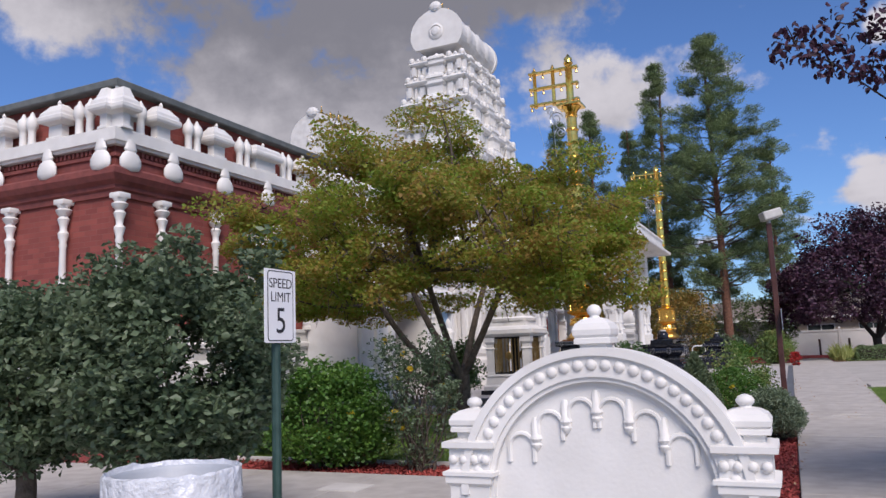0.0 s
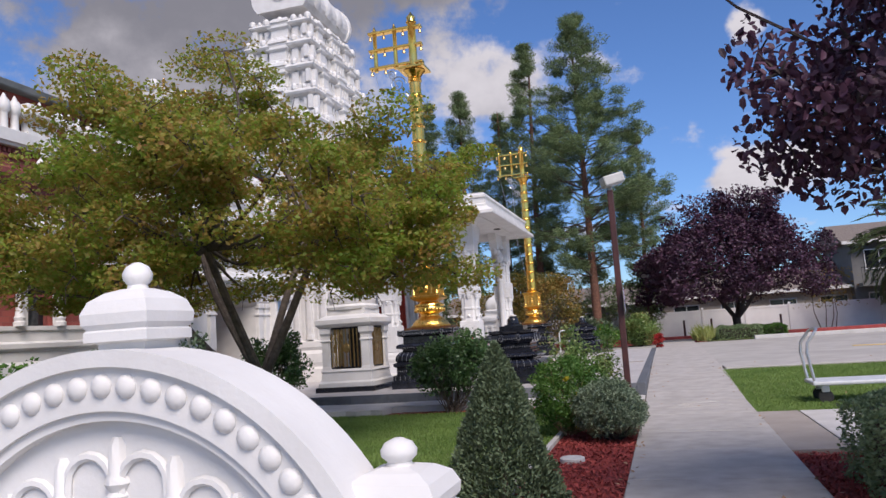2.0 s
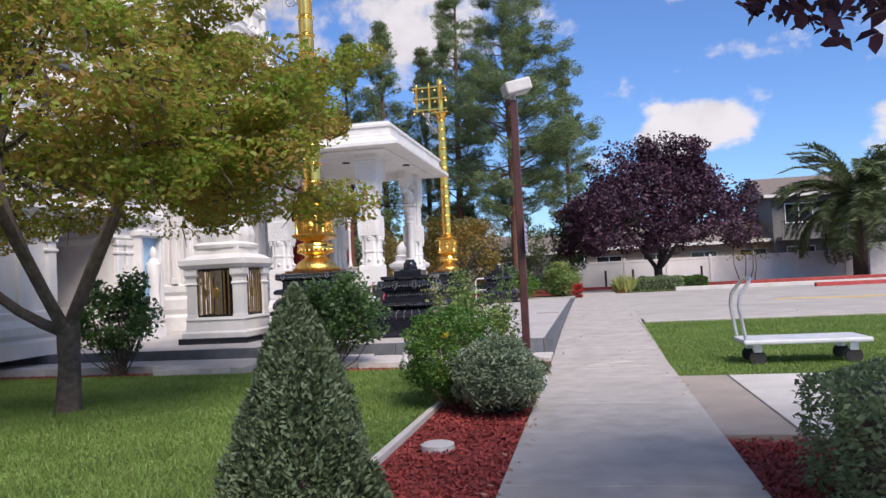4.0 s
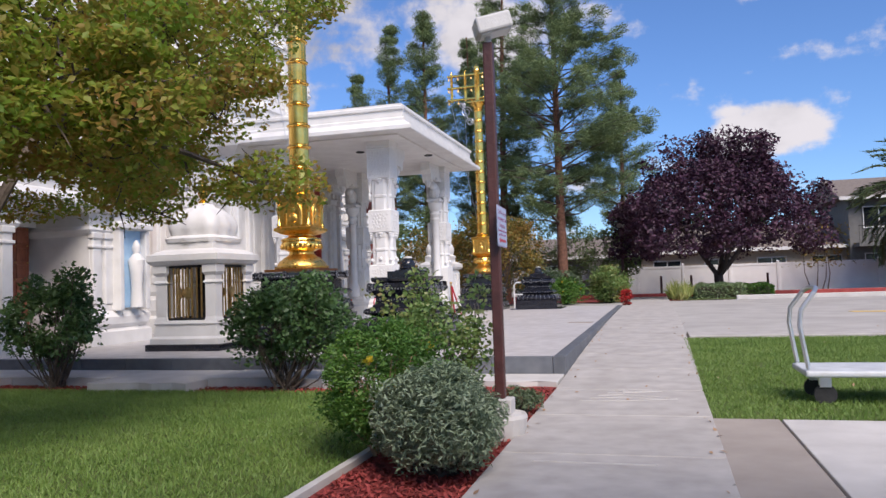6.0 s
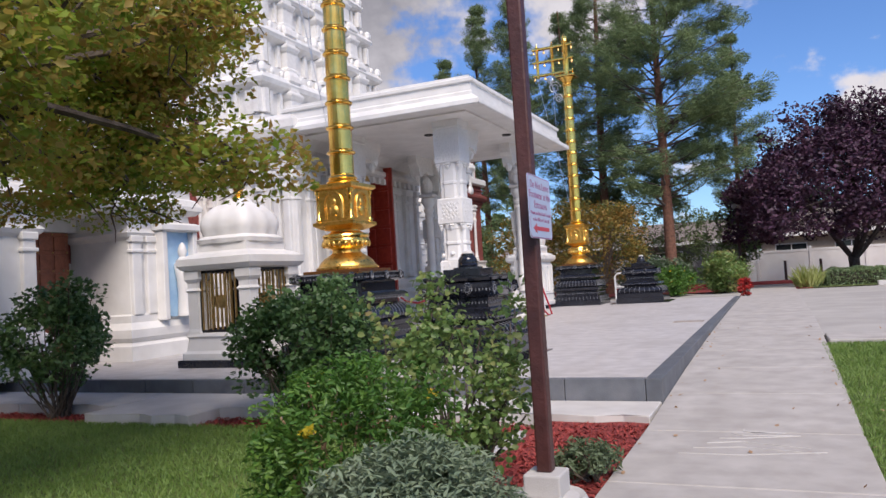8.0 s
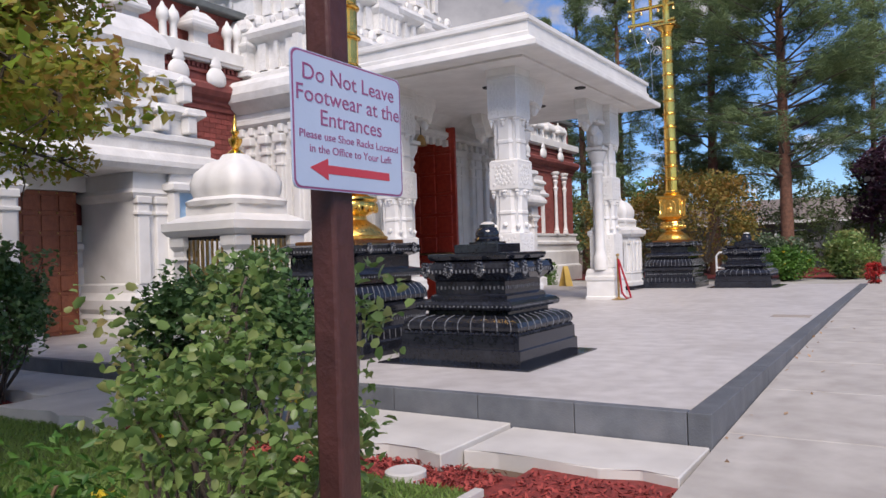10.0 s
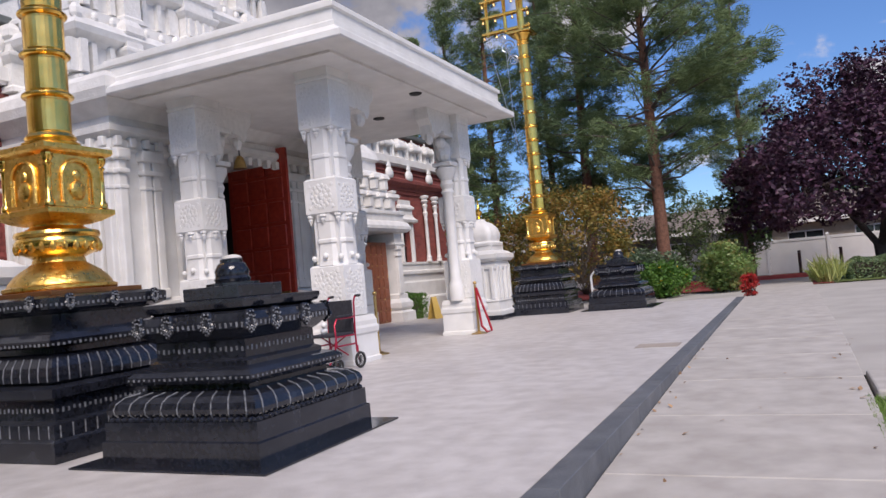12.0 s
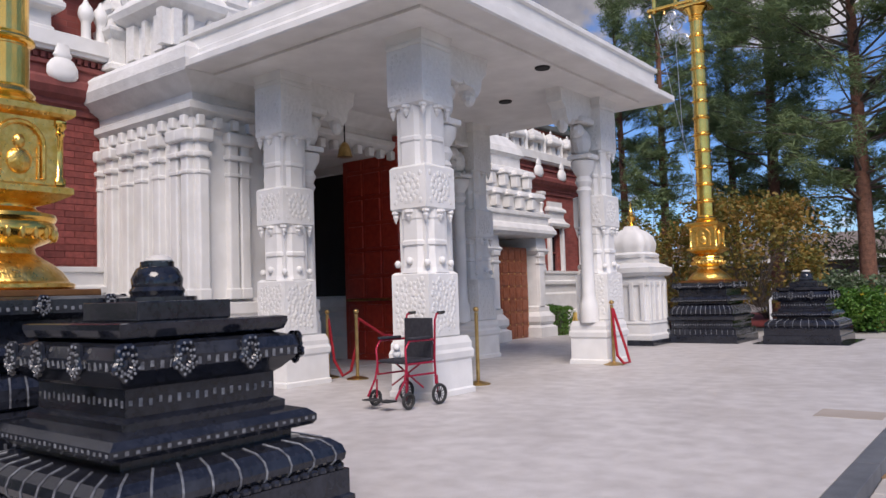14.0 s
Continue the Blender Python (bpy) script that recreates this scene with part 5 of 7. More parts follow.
    part("abacus", slab(-0.32, 0.32, -0.3, 0.3, zz + 0.22, zz + 0.28, bevel=0.012), GOLD, g)
    top = 7.44
    part("head_post", lathe(bmesh.new(), [(0.1, zz + 0.28), (0.095, top - 0.3), (0.125, top - 0.26), (0.1, top - 0.2), (0.11, top - 0.13), (0.04, top - 0.05), (0.01, top)], 12), GOLD, g, smooth=True)
    for zb in (6.2, 6.63, 7.06):
        bar = part("cross_bar", slab(-1.08, 0.24, -0.08, 0.08, zb - 0.03, zb + 0.035, bevel=0.012), GOLD, g)
        for xx in (-1.04, -0.7, -0.22, 0.2):
            part("bar_bell", lathe(bmesh.new(), [(0.04, zb - 0.15), (0.032, zb - 0.11), (0.018, zb - 0.06), (0.004, zb - 0.028)], 8, xx, 0), BRASS, bar)
    for xx in (-0.93, -0.43):
        post = part("cross_post", lathe(bmesh.new(), [(0.05, 6.12), (0.05, 7.08), (0.065, 7.1), (0.05, 7.13), (0.03, 7.18), (0.006, 7.24)], 10, xx, 0), GOLD, g, smooth=True)
    # scrolled bracket and stay wires
    bm = bmesh.new()
    for cx_, cz_, r0, sg in ((-0.42, 5.75, 0.2, 1), (-0.3, 5.38, 0.15, -1), (-0.55, 5.98, 0.12, -1)):
        tube(bm, [(cx_ + sg * r0 * (1 - i / 34) * math.cos(0.42 * i), 0, cz_ + r0 * (1 - i / 34) * math.sin(0.42 * i)) for i in range(28)], 0.014, 5)
    tube(bm, [(-0.6, 0, 6.1), (-0.4, 0, 5.55), (-0.15, 0, 5.3)], 0.014, 5)
    part("scroll_bracket", bm, ALLOY, g, "thin pale scrolled bracket")
    for xa in (-0.98, -0.5):
        part("stay_wire", tube(bmesh.new(), [(xa, 0.02, 6.15), (-0.42, 0.02, 3.2), (-0.17, 0.02, 1.9)], 0.006, 4), ALLOY, g)
    return g


gilded_mast(-4.453, 18.19)
gilded_mast(-4.46, 32.35)

# ---------- domed kiosks ----------


def squarish(a):
    """Radius of a square with soft corners and a shallow rib on each side."""
    c_, s_ = abs(math.cos(a)), abs(math.sin(a))
    return 0.93 * (c_ ** 5 + s_ ** 5) ** -0.2 * (1 + 0.03 * math.cos(8 * a))


def kiosk(x, y, grilles, label, size=1.0):
    k = thing("domed_kiosk", (x, y, 0.25), label, "shrine", "domed kiosks")
    k.scale = (size, size, 1.0)
    part("plinth", mould(bmesh.new(), 0, 0, 0.8, 0.8, [(0, 0), (0, 0.1), (-0.02, 0.11)]), GRANITE, k, "black granite plinth")
    part("base", mould(bmesh.new(), 0, 0, 0.74, 0.74, [(0, 0.11), (0, 0.2), (-0.05, 0.24), (-0.08, 0.42), (-0.05, 0.45), (-0.08, 0.5)]), WHITE, k)
    if grilles:
        part("core", slab(-0.1, 0.1, -0.1, 0.1, 0.5, 1.42), DARK, k)
        for sx_ in (-1, 1):
            for sy_ in (-1, 1):
                bm = bmesh.new()
                mould(bm, sx_ * 0.54, sy_ * 0.54, 0.11, 0.11, [(0.02, 0.5), (0, 0.56), (0, 1.1), (0.03, 1.13), (0, 1.17), (0, 1.24), (0.04, 1.3), (0.04, 1.42)])
                part("corner_post", bm, WHITE, k)
        for q in range(4):
            gr = bmesh.new()
            for i in range(9):
                xx = -0.4 + 0.1 * i
                box(gr, xx - 0.012, xx + 0.012, -0.59, -0.565, 0.53, 1.38)
            ball(gr, (0, -0.58, 0.95), 0.1, (1, 0.25, 1.1), 10, 6)
            ob = part("grille", gr, BRASS, k, "brass bar grille")
            ob.rotation_euler = (0, 0, q * math.pi / 2)
            fr = bmesh.new()
            for a in (-0.43, 0.43):
                box(fr, a - 0.02, a + 0.02, -0.6, -0.56, 0.5, 1.42)
            box(fr, -0.41, 0.41, -0.6, -0.56, 1.38, 1.42)
            box(fr, -0.41, 0.41, -0.6, -0.56, 0.5, 0.54)
            part("frame", fr, IRON, ob)
    else:
        bm = mould(bmesh.new(), 0, 0, 0.6, 0.6, [(0, 0.5), (0, 1.2), (0.05, 1.24), (0.05, 1.3), (0, 1.42)])
        part("body", bm, WHITE, k)
        for q in range(4):
            c_, s_ = math.cos(q * math.pi / 2), math.sin(q * math.pi / 2)
            for t_ in (-0.5, -0.2, 0.2, 0.5):
                a, b = 0.62 * c_ - t_ * s_, 0.62 * s_ + t_ * c_
                part("pilaster", slab(a - 0.06, a + 0.06, b - 0.06, b + 0.06, 0.5, 1.3, bevel=0.015), WHITE, k)
    part("ledge", mould(bmesh.new(), 0, 0, 0.72, 0.72, [(-0.05, 1.42), (0.0, 1.44), (0.05, 1.5), (0.05, 1.6), (-0.02, 1.62), (-0.08, 1.66), (-0.2, 1.7), (-0.2, 1.82)]), WHITE, k)
    bm = bmesh.new()
    prof = [(0.6, 1.82), (0.62, 1.88), (0.52, 1.93), (0.55, 2.02), (0.56, 2.12), (0.5, 2.26), (0.36, 2.38), (0.2, 2.44), (0.16, 2.5)]
    # lobed dome: eight soft ribs
    seg = 48
    rings = []
    for r, zz in prof:
        rings.append([bm.verts.new(((r * squarish(2 * math.pi * i / seg)) * math.cos(2 * math.pi * i / seg) * 1.02, (r * squarish(2 * math.pi * i / seg)) * math.sin(2 * math.pi * i / seg) * 1.02, zz)) for i in range(seg)])
    for a, b in zip(rings, rings[1:]):
        for i in range(seg):
            bm.faces.new((a[i], a[(i + 1) % seg], b[(i + 1) % seg], b[i]))
    bm.faces.new(rings[0][::-1])
    bm.faces.new(rings[-1])
    part("dome", bm, WHITE, k, "lobed white dome", True)
    part("finial", lathe(bmesh.new(), [(0.15, 2.5), (0.1, 2.54), (0.05, 2.58), (0.1, 2.66), (0.11, 2.7), (0.04, 2.75), (0.07, 2.8), (0.03, 2.86), (0.03, 2.92), (0.0, 3.05)], 12), GOLD, k, "gilded spire finial", True)
    return k


kiosk(-6.27, 18.1, True, "white domed kiosk with brass grilles and gilded finial", 0.88)
kiosk(-5.72, 31.3, False, "white domed shrine with pilasters and gilded finial", 0.8)

# ---------- arched white wall sign by the walk ----------
arch = thing("arched_wall", (-0.765, 3.6, -0.015), "white arched masonry wall with moulded beads and round finials", "garden wall")
arch.scale = (1.02, 1.0, 1.0)
R, CZ = 0.72, 0.67
bm = bmesh.new()
outer = [(R * math.cos(a), CZ + R * math.sin(a)) for a in [math.pi * i / 40 for i in range(41)]]
extrude_poly(bm, outer + [(-R, 0.0), (R, 0.0)], 1, -0.06, 0.06)
part("panel", bm, WHITE, arch)


def arch_band(r0, r1, y0, y1, zlow, n=48):
    """A raised semicircular band with legs."""
    bm = bmesh.new()
    o = [(r1 * math.cos(math.pi * i / n), CZ + r1 * math.sin(math.pi * i / n)) for i in range(n + 1)]
    q = [(r0 * math.cos(math.pi * i / n), CZ + r0 * math.sin(math.pi * i / n)) for i in range(n + 1)]
    o, q = [(r1, zlow)] + o + [(-r1, zlow)], [(r0, zlow)] + q + [(-r0, zlow)]
    vo0, vo1 = [bm.verts.new((a, y0, b)) for a, b in o], [bm.verts.new((a, y1, b)) for a, b in o]
    vq0, vq1 = [bm.verts.new((a, y0, b)) for a, b in q], [bm.verts.new((a, y1, b)) for a, b in q]
    for i in range(len(o) - 1):
        for s4 in ((vo0, vo1), (vq1, vq0), (vq0, vo0), (vo1, vq1)):
            bm.faces.new((s4[0][i], s4[0][i + 1], s4[1][i + 1], s4[1][i]))
    return bm


part("rim", arch_band(0.59, 0.72, -0.115, 0.07, 0.64), WHITE, arch)
part("lip", arch_band(0.7, 0.742, -0.135, 0.085, 0.64), WHITE, arch)
part("lip", arch_band(0.565, 0.6, -0.1, -0.055, 0.6), WHITE, arch)
for i in range(27):
    a = math.pi * (0.045 + 0.91 * i / 26)
    part("bead", ball(bmesh.new(), (0.652 * math.cos(a), -0.112, CZ + 0.652 * math.sin(a)), 0.031, (1, 0.75, 1), 10, 6), WHITE, arch, smooth=True)
# hanging scallops: small arches and the drops between them
for x0, zt in ((-0.41, 0.965), (-0.25, 1.08), (-0.08, 1.145), (0.08, 1.145), (0.25, 1.08), (0.41, 0.965)):
    pts = [(x0 - 0.068, -0.066, zt - 0.15)] + [(x0 + 0.068 * math.cos(a), -0.066, zt - 0.07 + 0.07 * math.sin(a)) for a in [math.pi * (1 - i / 8) for i in range(9)]] + [(x0 + 0.068, -0.066, zt - 0.15)]
    part("scallop", tube(bmesh.new(), pts, 0.013, 6), WHITE, arch, smooth=True)
for x0, zb in ((-0.33, 0.86), (-0.165, 0.95), (0.0, 1.0), (0.165, 0.95), (0.33, 0.86)):
    bm = lathe(bmesh.new(), [(0.012, 0.19), (0.022, 0.17), (0.024, 0.1), (0.03, 0.09), (0.034, 0.075), (0.022, 0.055), (0.03, 0.045), (0.026, 0.03), (0.012, 0.015), (0.003, 0.0)], 8, x0, -0.06, zb)
    part("drop", bm, WHITE, arch, smooth=True)


def finial_cap(cx_, z0, r, parent_, w=1.0):
    """A square cushion cap with a ball on top."""
    bm = bmesh.new()
    q = r * w
    mould(bm, cx_, 0.03, q * 0.72, q * 0.72, [(0, z0), (0, z0 + r * 0.3), (q * 0.26, z0 + r * 0.34), (q * 0.26, z0 + r * 0.52), (q * 0.2, z0 + r * 0.56), (q * 0.3, z0 + r * 0.66), (q * 0.32, z0 + r * 0.86), (q * 0.18, z0 + r * 1.1), (-q * 0.12, z0 + r * 1.26), (-q * 0.42, z0 + r * 1.33)])
    part("cap", bm, WHITE, parent_)
    bm = lathe(bmesh.new(), [(q * 0.3, z0 + r * 1.3), (q * 0.26, z0 + r * 1.4), (q * 0.38, z0 + r * 1.5), (q * 0.4, z0 + r * 1.62), (q * 0.3, z0 + r * 1.76), (q * 0.1, z0 + r * 1.84)], 16, cx_, 0.03)
    part("finial_ball", bm, WHITE, parent_, smooth=True)


finial_cap(0.0, 1.385, 0.14, arch, 0.7)
for sx_ in (-1, 1):
    cx_ = sx_ * 0.7
    bm = bmesh.new()
    mould(bm, cx_, 0.03, 0.112, 0.15, [(0.02, 0.0), (0.02, 0.12), (0, 0.14), (0, 0.68), (0.02, 0.7), (0.02, 0.74)])
    mould(bm, cx_ - 0.005 * sx_, 0.03, 0.118, 0.15, [(0.03, 0.74), (0.03, 0.76), (0.0, 0.77), (0.0, 0.88), (0.03, 0.89), (0.03, 0.92), (-0.02, 0.93)])
    pr_ = part("pier", bm, WHITE, arch)
    for k in range(4):
        part("bead", ball(bmesh.new(), (cx_ - 0.005 * sx_ - 0.093 + 0.062 * k, -0.12, 0.825), 0.028, (1, 0.9, 1), 10, 6), WHITE, pr_, smooth=True)
    finial_cap(cx_ + 0.01 * sx_, 0.925, 0.125, pr_, 0.88)

# ---------- signs, bin and lamp ----------


def text_mesh(s, size, m_, parent_, pos, name="lettering"):
    cu = bpy.data.curves.new(name, "FONT")
    cu.body, cu.size, cu.align_x, cu.align_y, cu.extrude, cu.resolution_u = s, size, "CENTER", "CENTER", 0.0006, 3
    tmp = bpy.data.objects.new(name, cu)
    scene.collection.objects.link(tmp)
    bpy.context.view_layer.update()
    me = bpy.data.meshes.new_from_object(tmp.evaluated_get(bpy.context.evaluated_depsgraph_get()))
    bpy.data.objects.remove(tmp)
    me.materials.clear()
    me.materials.append(m_)
    ob = new(name, me)
    ob.parent = parent_
    ob.matrix_basis = pose(*pos, 90, 0, 90)
    return ob


def rounded(bm, w, h, r, x0, x1, n=5, zc=0.0):
    pts = []
    for cx_, cz_, a0 in ((w / 2 - r, h / 2 - r, 0), (-w / 2 + r, h / 2 - r, 90), (-w / 2 + r, -h / 2 + r, 180), (w / 2 - r, -h / 2 + r, 270)):
        pts += [(cx_ + r * math.cos(radians(a0 + 90 * i / n)), zc + cz_ + r * math.sin(radians(a0 + 90 * i / n))) for i in range(n + 1)]
    return extrude_poly(bm, pts, 0, x0, x1)


speed = thing("speed_limit_sign", (-2.84, 3.63, 0.03), "white speed limit sign on a dark green pole", "road sign")
part("pole", tube(bmesh.new(), [(-0.04, 0, -0.1), (-0.04, 0, 1.9)], 0.03, 10), GREEN_POLE, speed, "dark green round pole")
pl = part("plate", rounded(bmesh.new(), 0.33, 0.48, 0.012, -0.006, 0.0, zc=1.71), SIGN_WHITE, speed)
bm = rounded(bmesh.new(), 0.275, 0.46, 0.025, 0.0, 0.0012, zc=1.71)
part("border", bm, BLACK_INK, pl, "black border")
part("face", rounded(bmesh.new(), 0.26, 0.445, 0.02, 0.0, 0.002, zc=1.71), SIGN_WHITE, pl)
text_mesh("SPEED", 0.092, BLACK_INK, pl, (0.0026, 0, 1.855))
text_mesh("LIMIT", 0.092, BLACK_INK, pl, (0.0026, 0, 1.765))
text_mesh("5", 0.24, BLACK_INK, pl, (0.0026, 0, 1.605))

lamp = thing("walk_lamp", (0.03, 12.63, 0.0), "maroon square lamp post with grey floodlight head", "street lamp")
part("footing", lathe(bmesh.new(), [(0.17, -0.1), (0.2, 0.04), (0.215, 0.13), (0.2, 0.16), (0.17, 0.15), (0.1, 0.165)], 20), CONCRETE_PALE, lamp, "round concrete footing")
part("block", slab(-0.1, 0.1, -0.1, 0.1, 0.16, 0.28, bevel=0.01), CONCRETE_PALE, lamp)
part("post", slab(-0.041, 0.041, -0.041, 0.041, 0.28, 3.22, bevel=0.01), POST, lamp)
part("neck", tube(bmesh.new(), [(0, 0, 3.2), (0, 0, 3.3)], 0.03, 8), LAMP_GREY, lamp)
bm = slab(-0.15, 0.15, -0.12, 0.12, -0.07, 0.07, bevel=0.02)
hd = part("head", bm, LAMP_GREY, lamp, "grey box floodlight")
hd.matrix_basis = pose(0.04, 0, 3.36, 0, -14, 20)
part("lens", slab(-0.12, 0.12, -0.09, 0.09, -0.078, -0.071), SIGN_WHITE, hd, "pale lens")

notice = thing("notice_sign", (0.085, 12.65, 1.68), "pale blue notice with a red arrow on the lamp post", "sign", turn=2)
part("plate", rounded(bmesh.new(), 0.4, 0.345, 0.02, 0.0, 0.004), SIGN_BLUE, notice)
bm = rounded(bmesh.new(), 0.396, 0.341, 0.02, 0.0042, 0.0046)
part("border", bm, PURPLE_INK, notice, "thin plum border")
part("face", rounded(bmesh.new(), 0.386, 0.331, 0.018, 0.0046, 0.0054), SIGN_BLUE, notice)
for s_, size, zz in (("Do Not Leave", 0.058, 0.118), ("Footwear at the", 0.058, 0.064), ("Entrances", 0.058, 0.01)):
    text_mesh(s_, size, PURPLE_INK, notice, (0.0058, 0, zz))
for s_, zz in (("Please use Shoe Racks Located", -0.036), ("in the Office to Your Left", -0.07)):
    text_mesh(s_, 0.029, PURPLE_INK, notice, (0.0058, 0, zz))
notice.scale = (1.0, 1.16, 0.97)
arrow = [(-0.15, -0.118), (-0.09, -0.09), (-0.09, -0.107), (0.14, -0.107), (0.14, -0.129), (-0.09, -0.129), (-0.09, -0.146)]
part("arrow", extrude_poly(bmesh.new(), arrow, 0, 0.0054, 0.0062), RED_INK, notice, "red arrow")

binn = thing("waste_bin", (-2.99, 2.84, -0.035), "round grey waste bin with a clear liner", "waste bin")
binn.scale = (1.18, 1.18, 1.09)
part("body", lathe(bmesh.new(), [(0.24, 0.0), (0.25, 0.02), (0.285, 0.7), (0.3, 0.72), (0.3, 0.76), (0.285, 0.76), (0.27, 0.74), (0.23, 0.04)], 28), BIN_GREY, binn, smooth=True)
bm = bmesh.new()
rng = np.random.default_rng(3)
seg = 44
rings = []
for r, zz, w_ in ((0.27, 0.5, 0.0), (0.285, 0.74, 0.002), (0.3, 0.785, 0.004), (0.312, 0.775, 0.006), (0.313, 0.6, 0.014), (0.305, 0.5, 0.02), (0.3, 0.42, 0.03)):
    rings.append([bm.verts.new(((r + w_ * rng.normal() * 0.5) * math.cos(2 * math.pi * i / seg), (r + w_ * rng.normal() * 0.5) * math.sin(2 * math.pi * i / seg), zz + w_ * rng.normal())) for i in range(seg)])
for a, b in zip(rings, rings[1:]):
    for i in range(seg):
        bm.faces.new((a[i], a[(i + 1) % seg], b[(i + 1) % seg], b[i]))
part("liner", bm, BAG, binn, "crumpled translucent liner", True)
bm = bmesh.new()
for k in range(5):
    box(bm, -0.1 + 0.045 * k, -0.07 + 0.045 * k, -0.322, -0.316, 0.6, 0.64)
ob = part("marking", bm, BLACK_INK, binn, "faint dark marking")
ob.rotation_euler = (0, 0, radians(40))

# ---------- things on the platform ----------


def stanchion(x, y):
    s_ = thing("rope_stanchion", (x, y, 0.25), "worn brass rope stanchion", "stanchion", "rope stanchions")
    part("foot", lathe(bmesh.new(), [(0.16, 0), (0.16, 0.012), (0.08, 0.035), (0.03, 0.05)], 18), BRASS, s_, smooth=True)
    part("post", tube(bmesh.new(), [(0, 0, 0.04), (0, 0, 0.93)], 0.025, 12), BRASS, s_, smooth=True)
    part("knob", ball(bmesh.new(), (0, 0, 0.97), 0.04, (1, 1, 0.9), 12, 8), BRASS, s_, smooth=True)
    return s_


for x, y in ((-4.75, 24.08), (-6.75, 23.9), (-7.3, 23.85), (-4.22, 27.0)):
    stanchion(x, y)


def rope(pts, label):
    ob = part("velvet_rope", tube(bmesh.new(), pts, 0.022, 8), VELVET, None, "", True)
    return tagged(ob, label, "rope")


rope([(-4.2, 26.97, 1.13), (-4.17, 26.95, 0.8), (-4.12, 26.92, 0.4), (-4.02, 26.92, 0.285), (-3.93, 26.94, 0.3), (-3.99, 26.96, 0.5), (-4.11, 26.98, 0.85), (-4.19, 26.98, 1.12)], "red velvet rope hanging from a stanchion")
rope([(-6.75, 23.94, 1.13), (-6.8, 23.93, 0.7), (-6.9, 23.92, 0.36), (-7.05, 23.9, 0.285), (-7.2, 23.88, 0.5), (-7.29, 23.86, 1.12)], "red velvet rope slung between stanchions")
rope([(-6.74, 23.93, 1.12), (-6.6, 24.3, 0.86), (-6.5, 24.7, 0.8), (-6.48, 25.2, 0.86)], "red velvet rope slung to the doorway")

chair = thing("transport_wheelchair", (-4.4, 22.25, 0.25), "folding wheelchair with red frame and black seat", "wheelchair", turn=-6)
part("seat", slab(-0.22, 0.22, -0.2, 0.2, 0.46, 0.5, bevel=0.015), FABRIC, chair, "black nylon seat")
bk = slab(-0.215, 0.215, 0.19, 0.22, 0.48, 0.93, bevel=0.01)
part("backrest", bk, FABRIC, chair, "black nylon backrest")
for sx_ in (-1, 1):
    x_ = 0.23 * sx_
    bm = tube(bmesh.new(), [(x_, 0.22, 0.22), (x_, 0.21, 0.5), (x_, 0.23, 0.9), (x_, 0.26, 0.97), (x_, 0.36, 0.98)], 0.012, 8)
    tube(bm, [(x_, 0.22, 0.34), (x_, -0.2, 0.34), (x_, -0.22, 0.62), (x_, -0.16, 0.7), (x_, 0.2, 0.7)], 0.012, 8)
    tube(bm, [(x_, -0.2, 0.46), (x_, -0.24, 0.3), (x_ * 0.95, -0.36, 0.12)], 0.012, 8)
    tube(bm, [(x_, 0.22, 0.46), (x_, -0.2, 0.46)], 0.011, 8)
    part("side_frame", bm, RED_FRAME, chair, "red tubular frame", True)
    part("armrest", slab(x_ - 0.025, x_ + 0.025, -0.18, 0.14, 0.71, 0.74, bevel=0.01), FABRIC, chair)
    part("grip", tube(bmesh.new(), [(x_, 0.28, 0.98), (x_, 0.38, 0.985)], 0.018, 8), RUBBER, chair)
    part("footplate", slab(min(0.03 * sx_, 0.2 * sx_), max(0.03 * sx_, 0.2 * sx_), -0.46, -0.32, 0.09, 0.105, bevel=0.005), RUBBER, chair)
    for yy, r_ in ((0.24, 0.115), (-0.22, 0.09)):
        w = part("wheel", bmesh.new(), RUBBER, chair)
        b2 = bmesh.new()
        pts = [(x_ + 0.03 * sx_, yy + (r_ - 0.018) * math.cos(2 * math.pi * i / 24), r_ + (r_ - 0.018) * math.sin(2 * math.pi * i / 24)) for i in range(25)]
        tube(b2, pts, 0.018, 6)
        b2.to_mesh(w.data)
        b2.free()
        b2 = bmesh.new()
        for i in range(6):
            a = math.pi * i / 6
            tube(b2, [(x_ + 0.03 * sx_, yy - (r_ - 0.02) * math.cos(a), r_ - (r_ - 0.02) * math.sin(a)), (x_ + 0.03 * sx_, yy + (r_ - 0.02) * math.cos(a), r_ + (r_ - 0.02) * math.sin(a))], 0.006, 4)
        part("spokes", b2, IRON, w)
        part("fork", tube(bmesh.new(), [(x_ + 0.005 * sx_, yy, r_), (x_, yy, r_ + 0.2)], 0.01, 6), RED_FRAME, chair)
bm = tube(bmesh.new(), [(-0.23, 0.0, 0.2), (0.23, 0.0, 0.46)], 0.01, 6)
tube(bm, [(0.23, 0.03, 0.2), (-0.23, 0.03, 0.46)], 0.01, 6)
part("cross_brace", bm, RED_FRAME, chair)
bm = ball(bmesh.new(), (0, 0, 0.05), 0.055, (1, 0.8, 1), 10, 8)
ball(bm, (0.03, -0.03, 0.12), 0.04, (1, 1, 1), 8, 6)
ob = tagged(part("crumpled_cloth", bm, PLASTIC_WHITE, None, "", True), "small white crumpled cloth on the wheelchair seat", "cloth")
ob.matrix_basis = pose(-4.52, 22.24, 0.75)

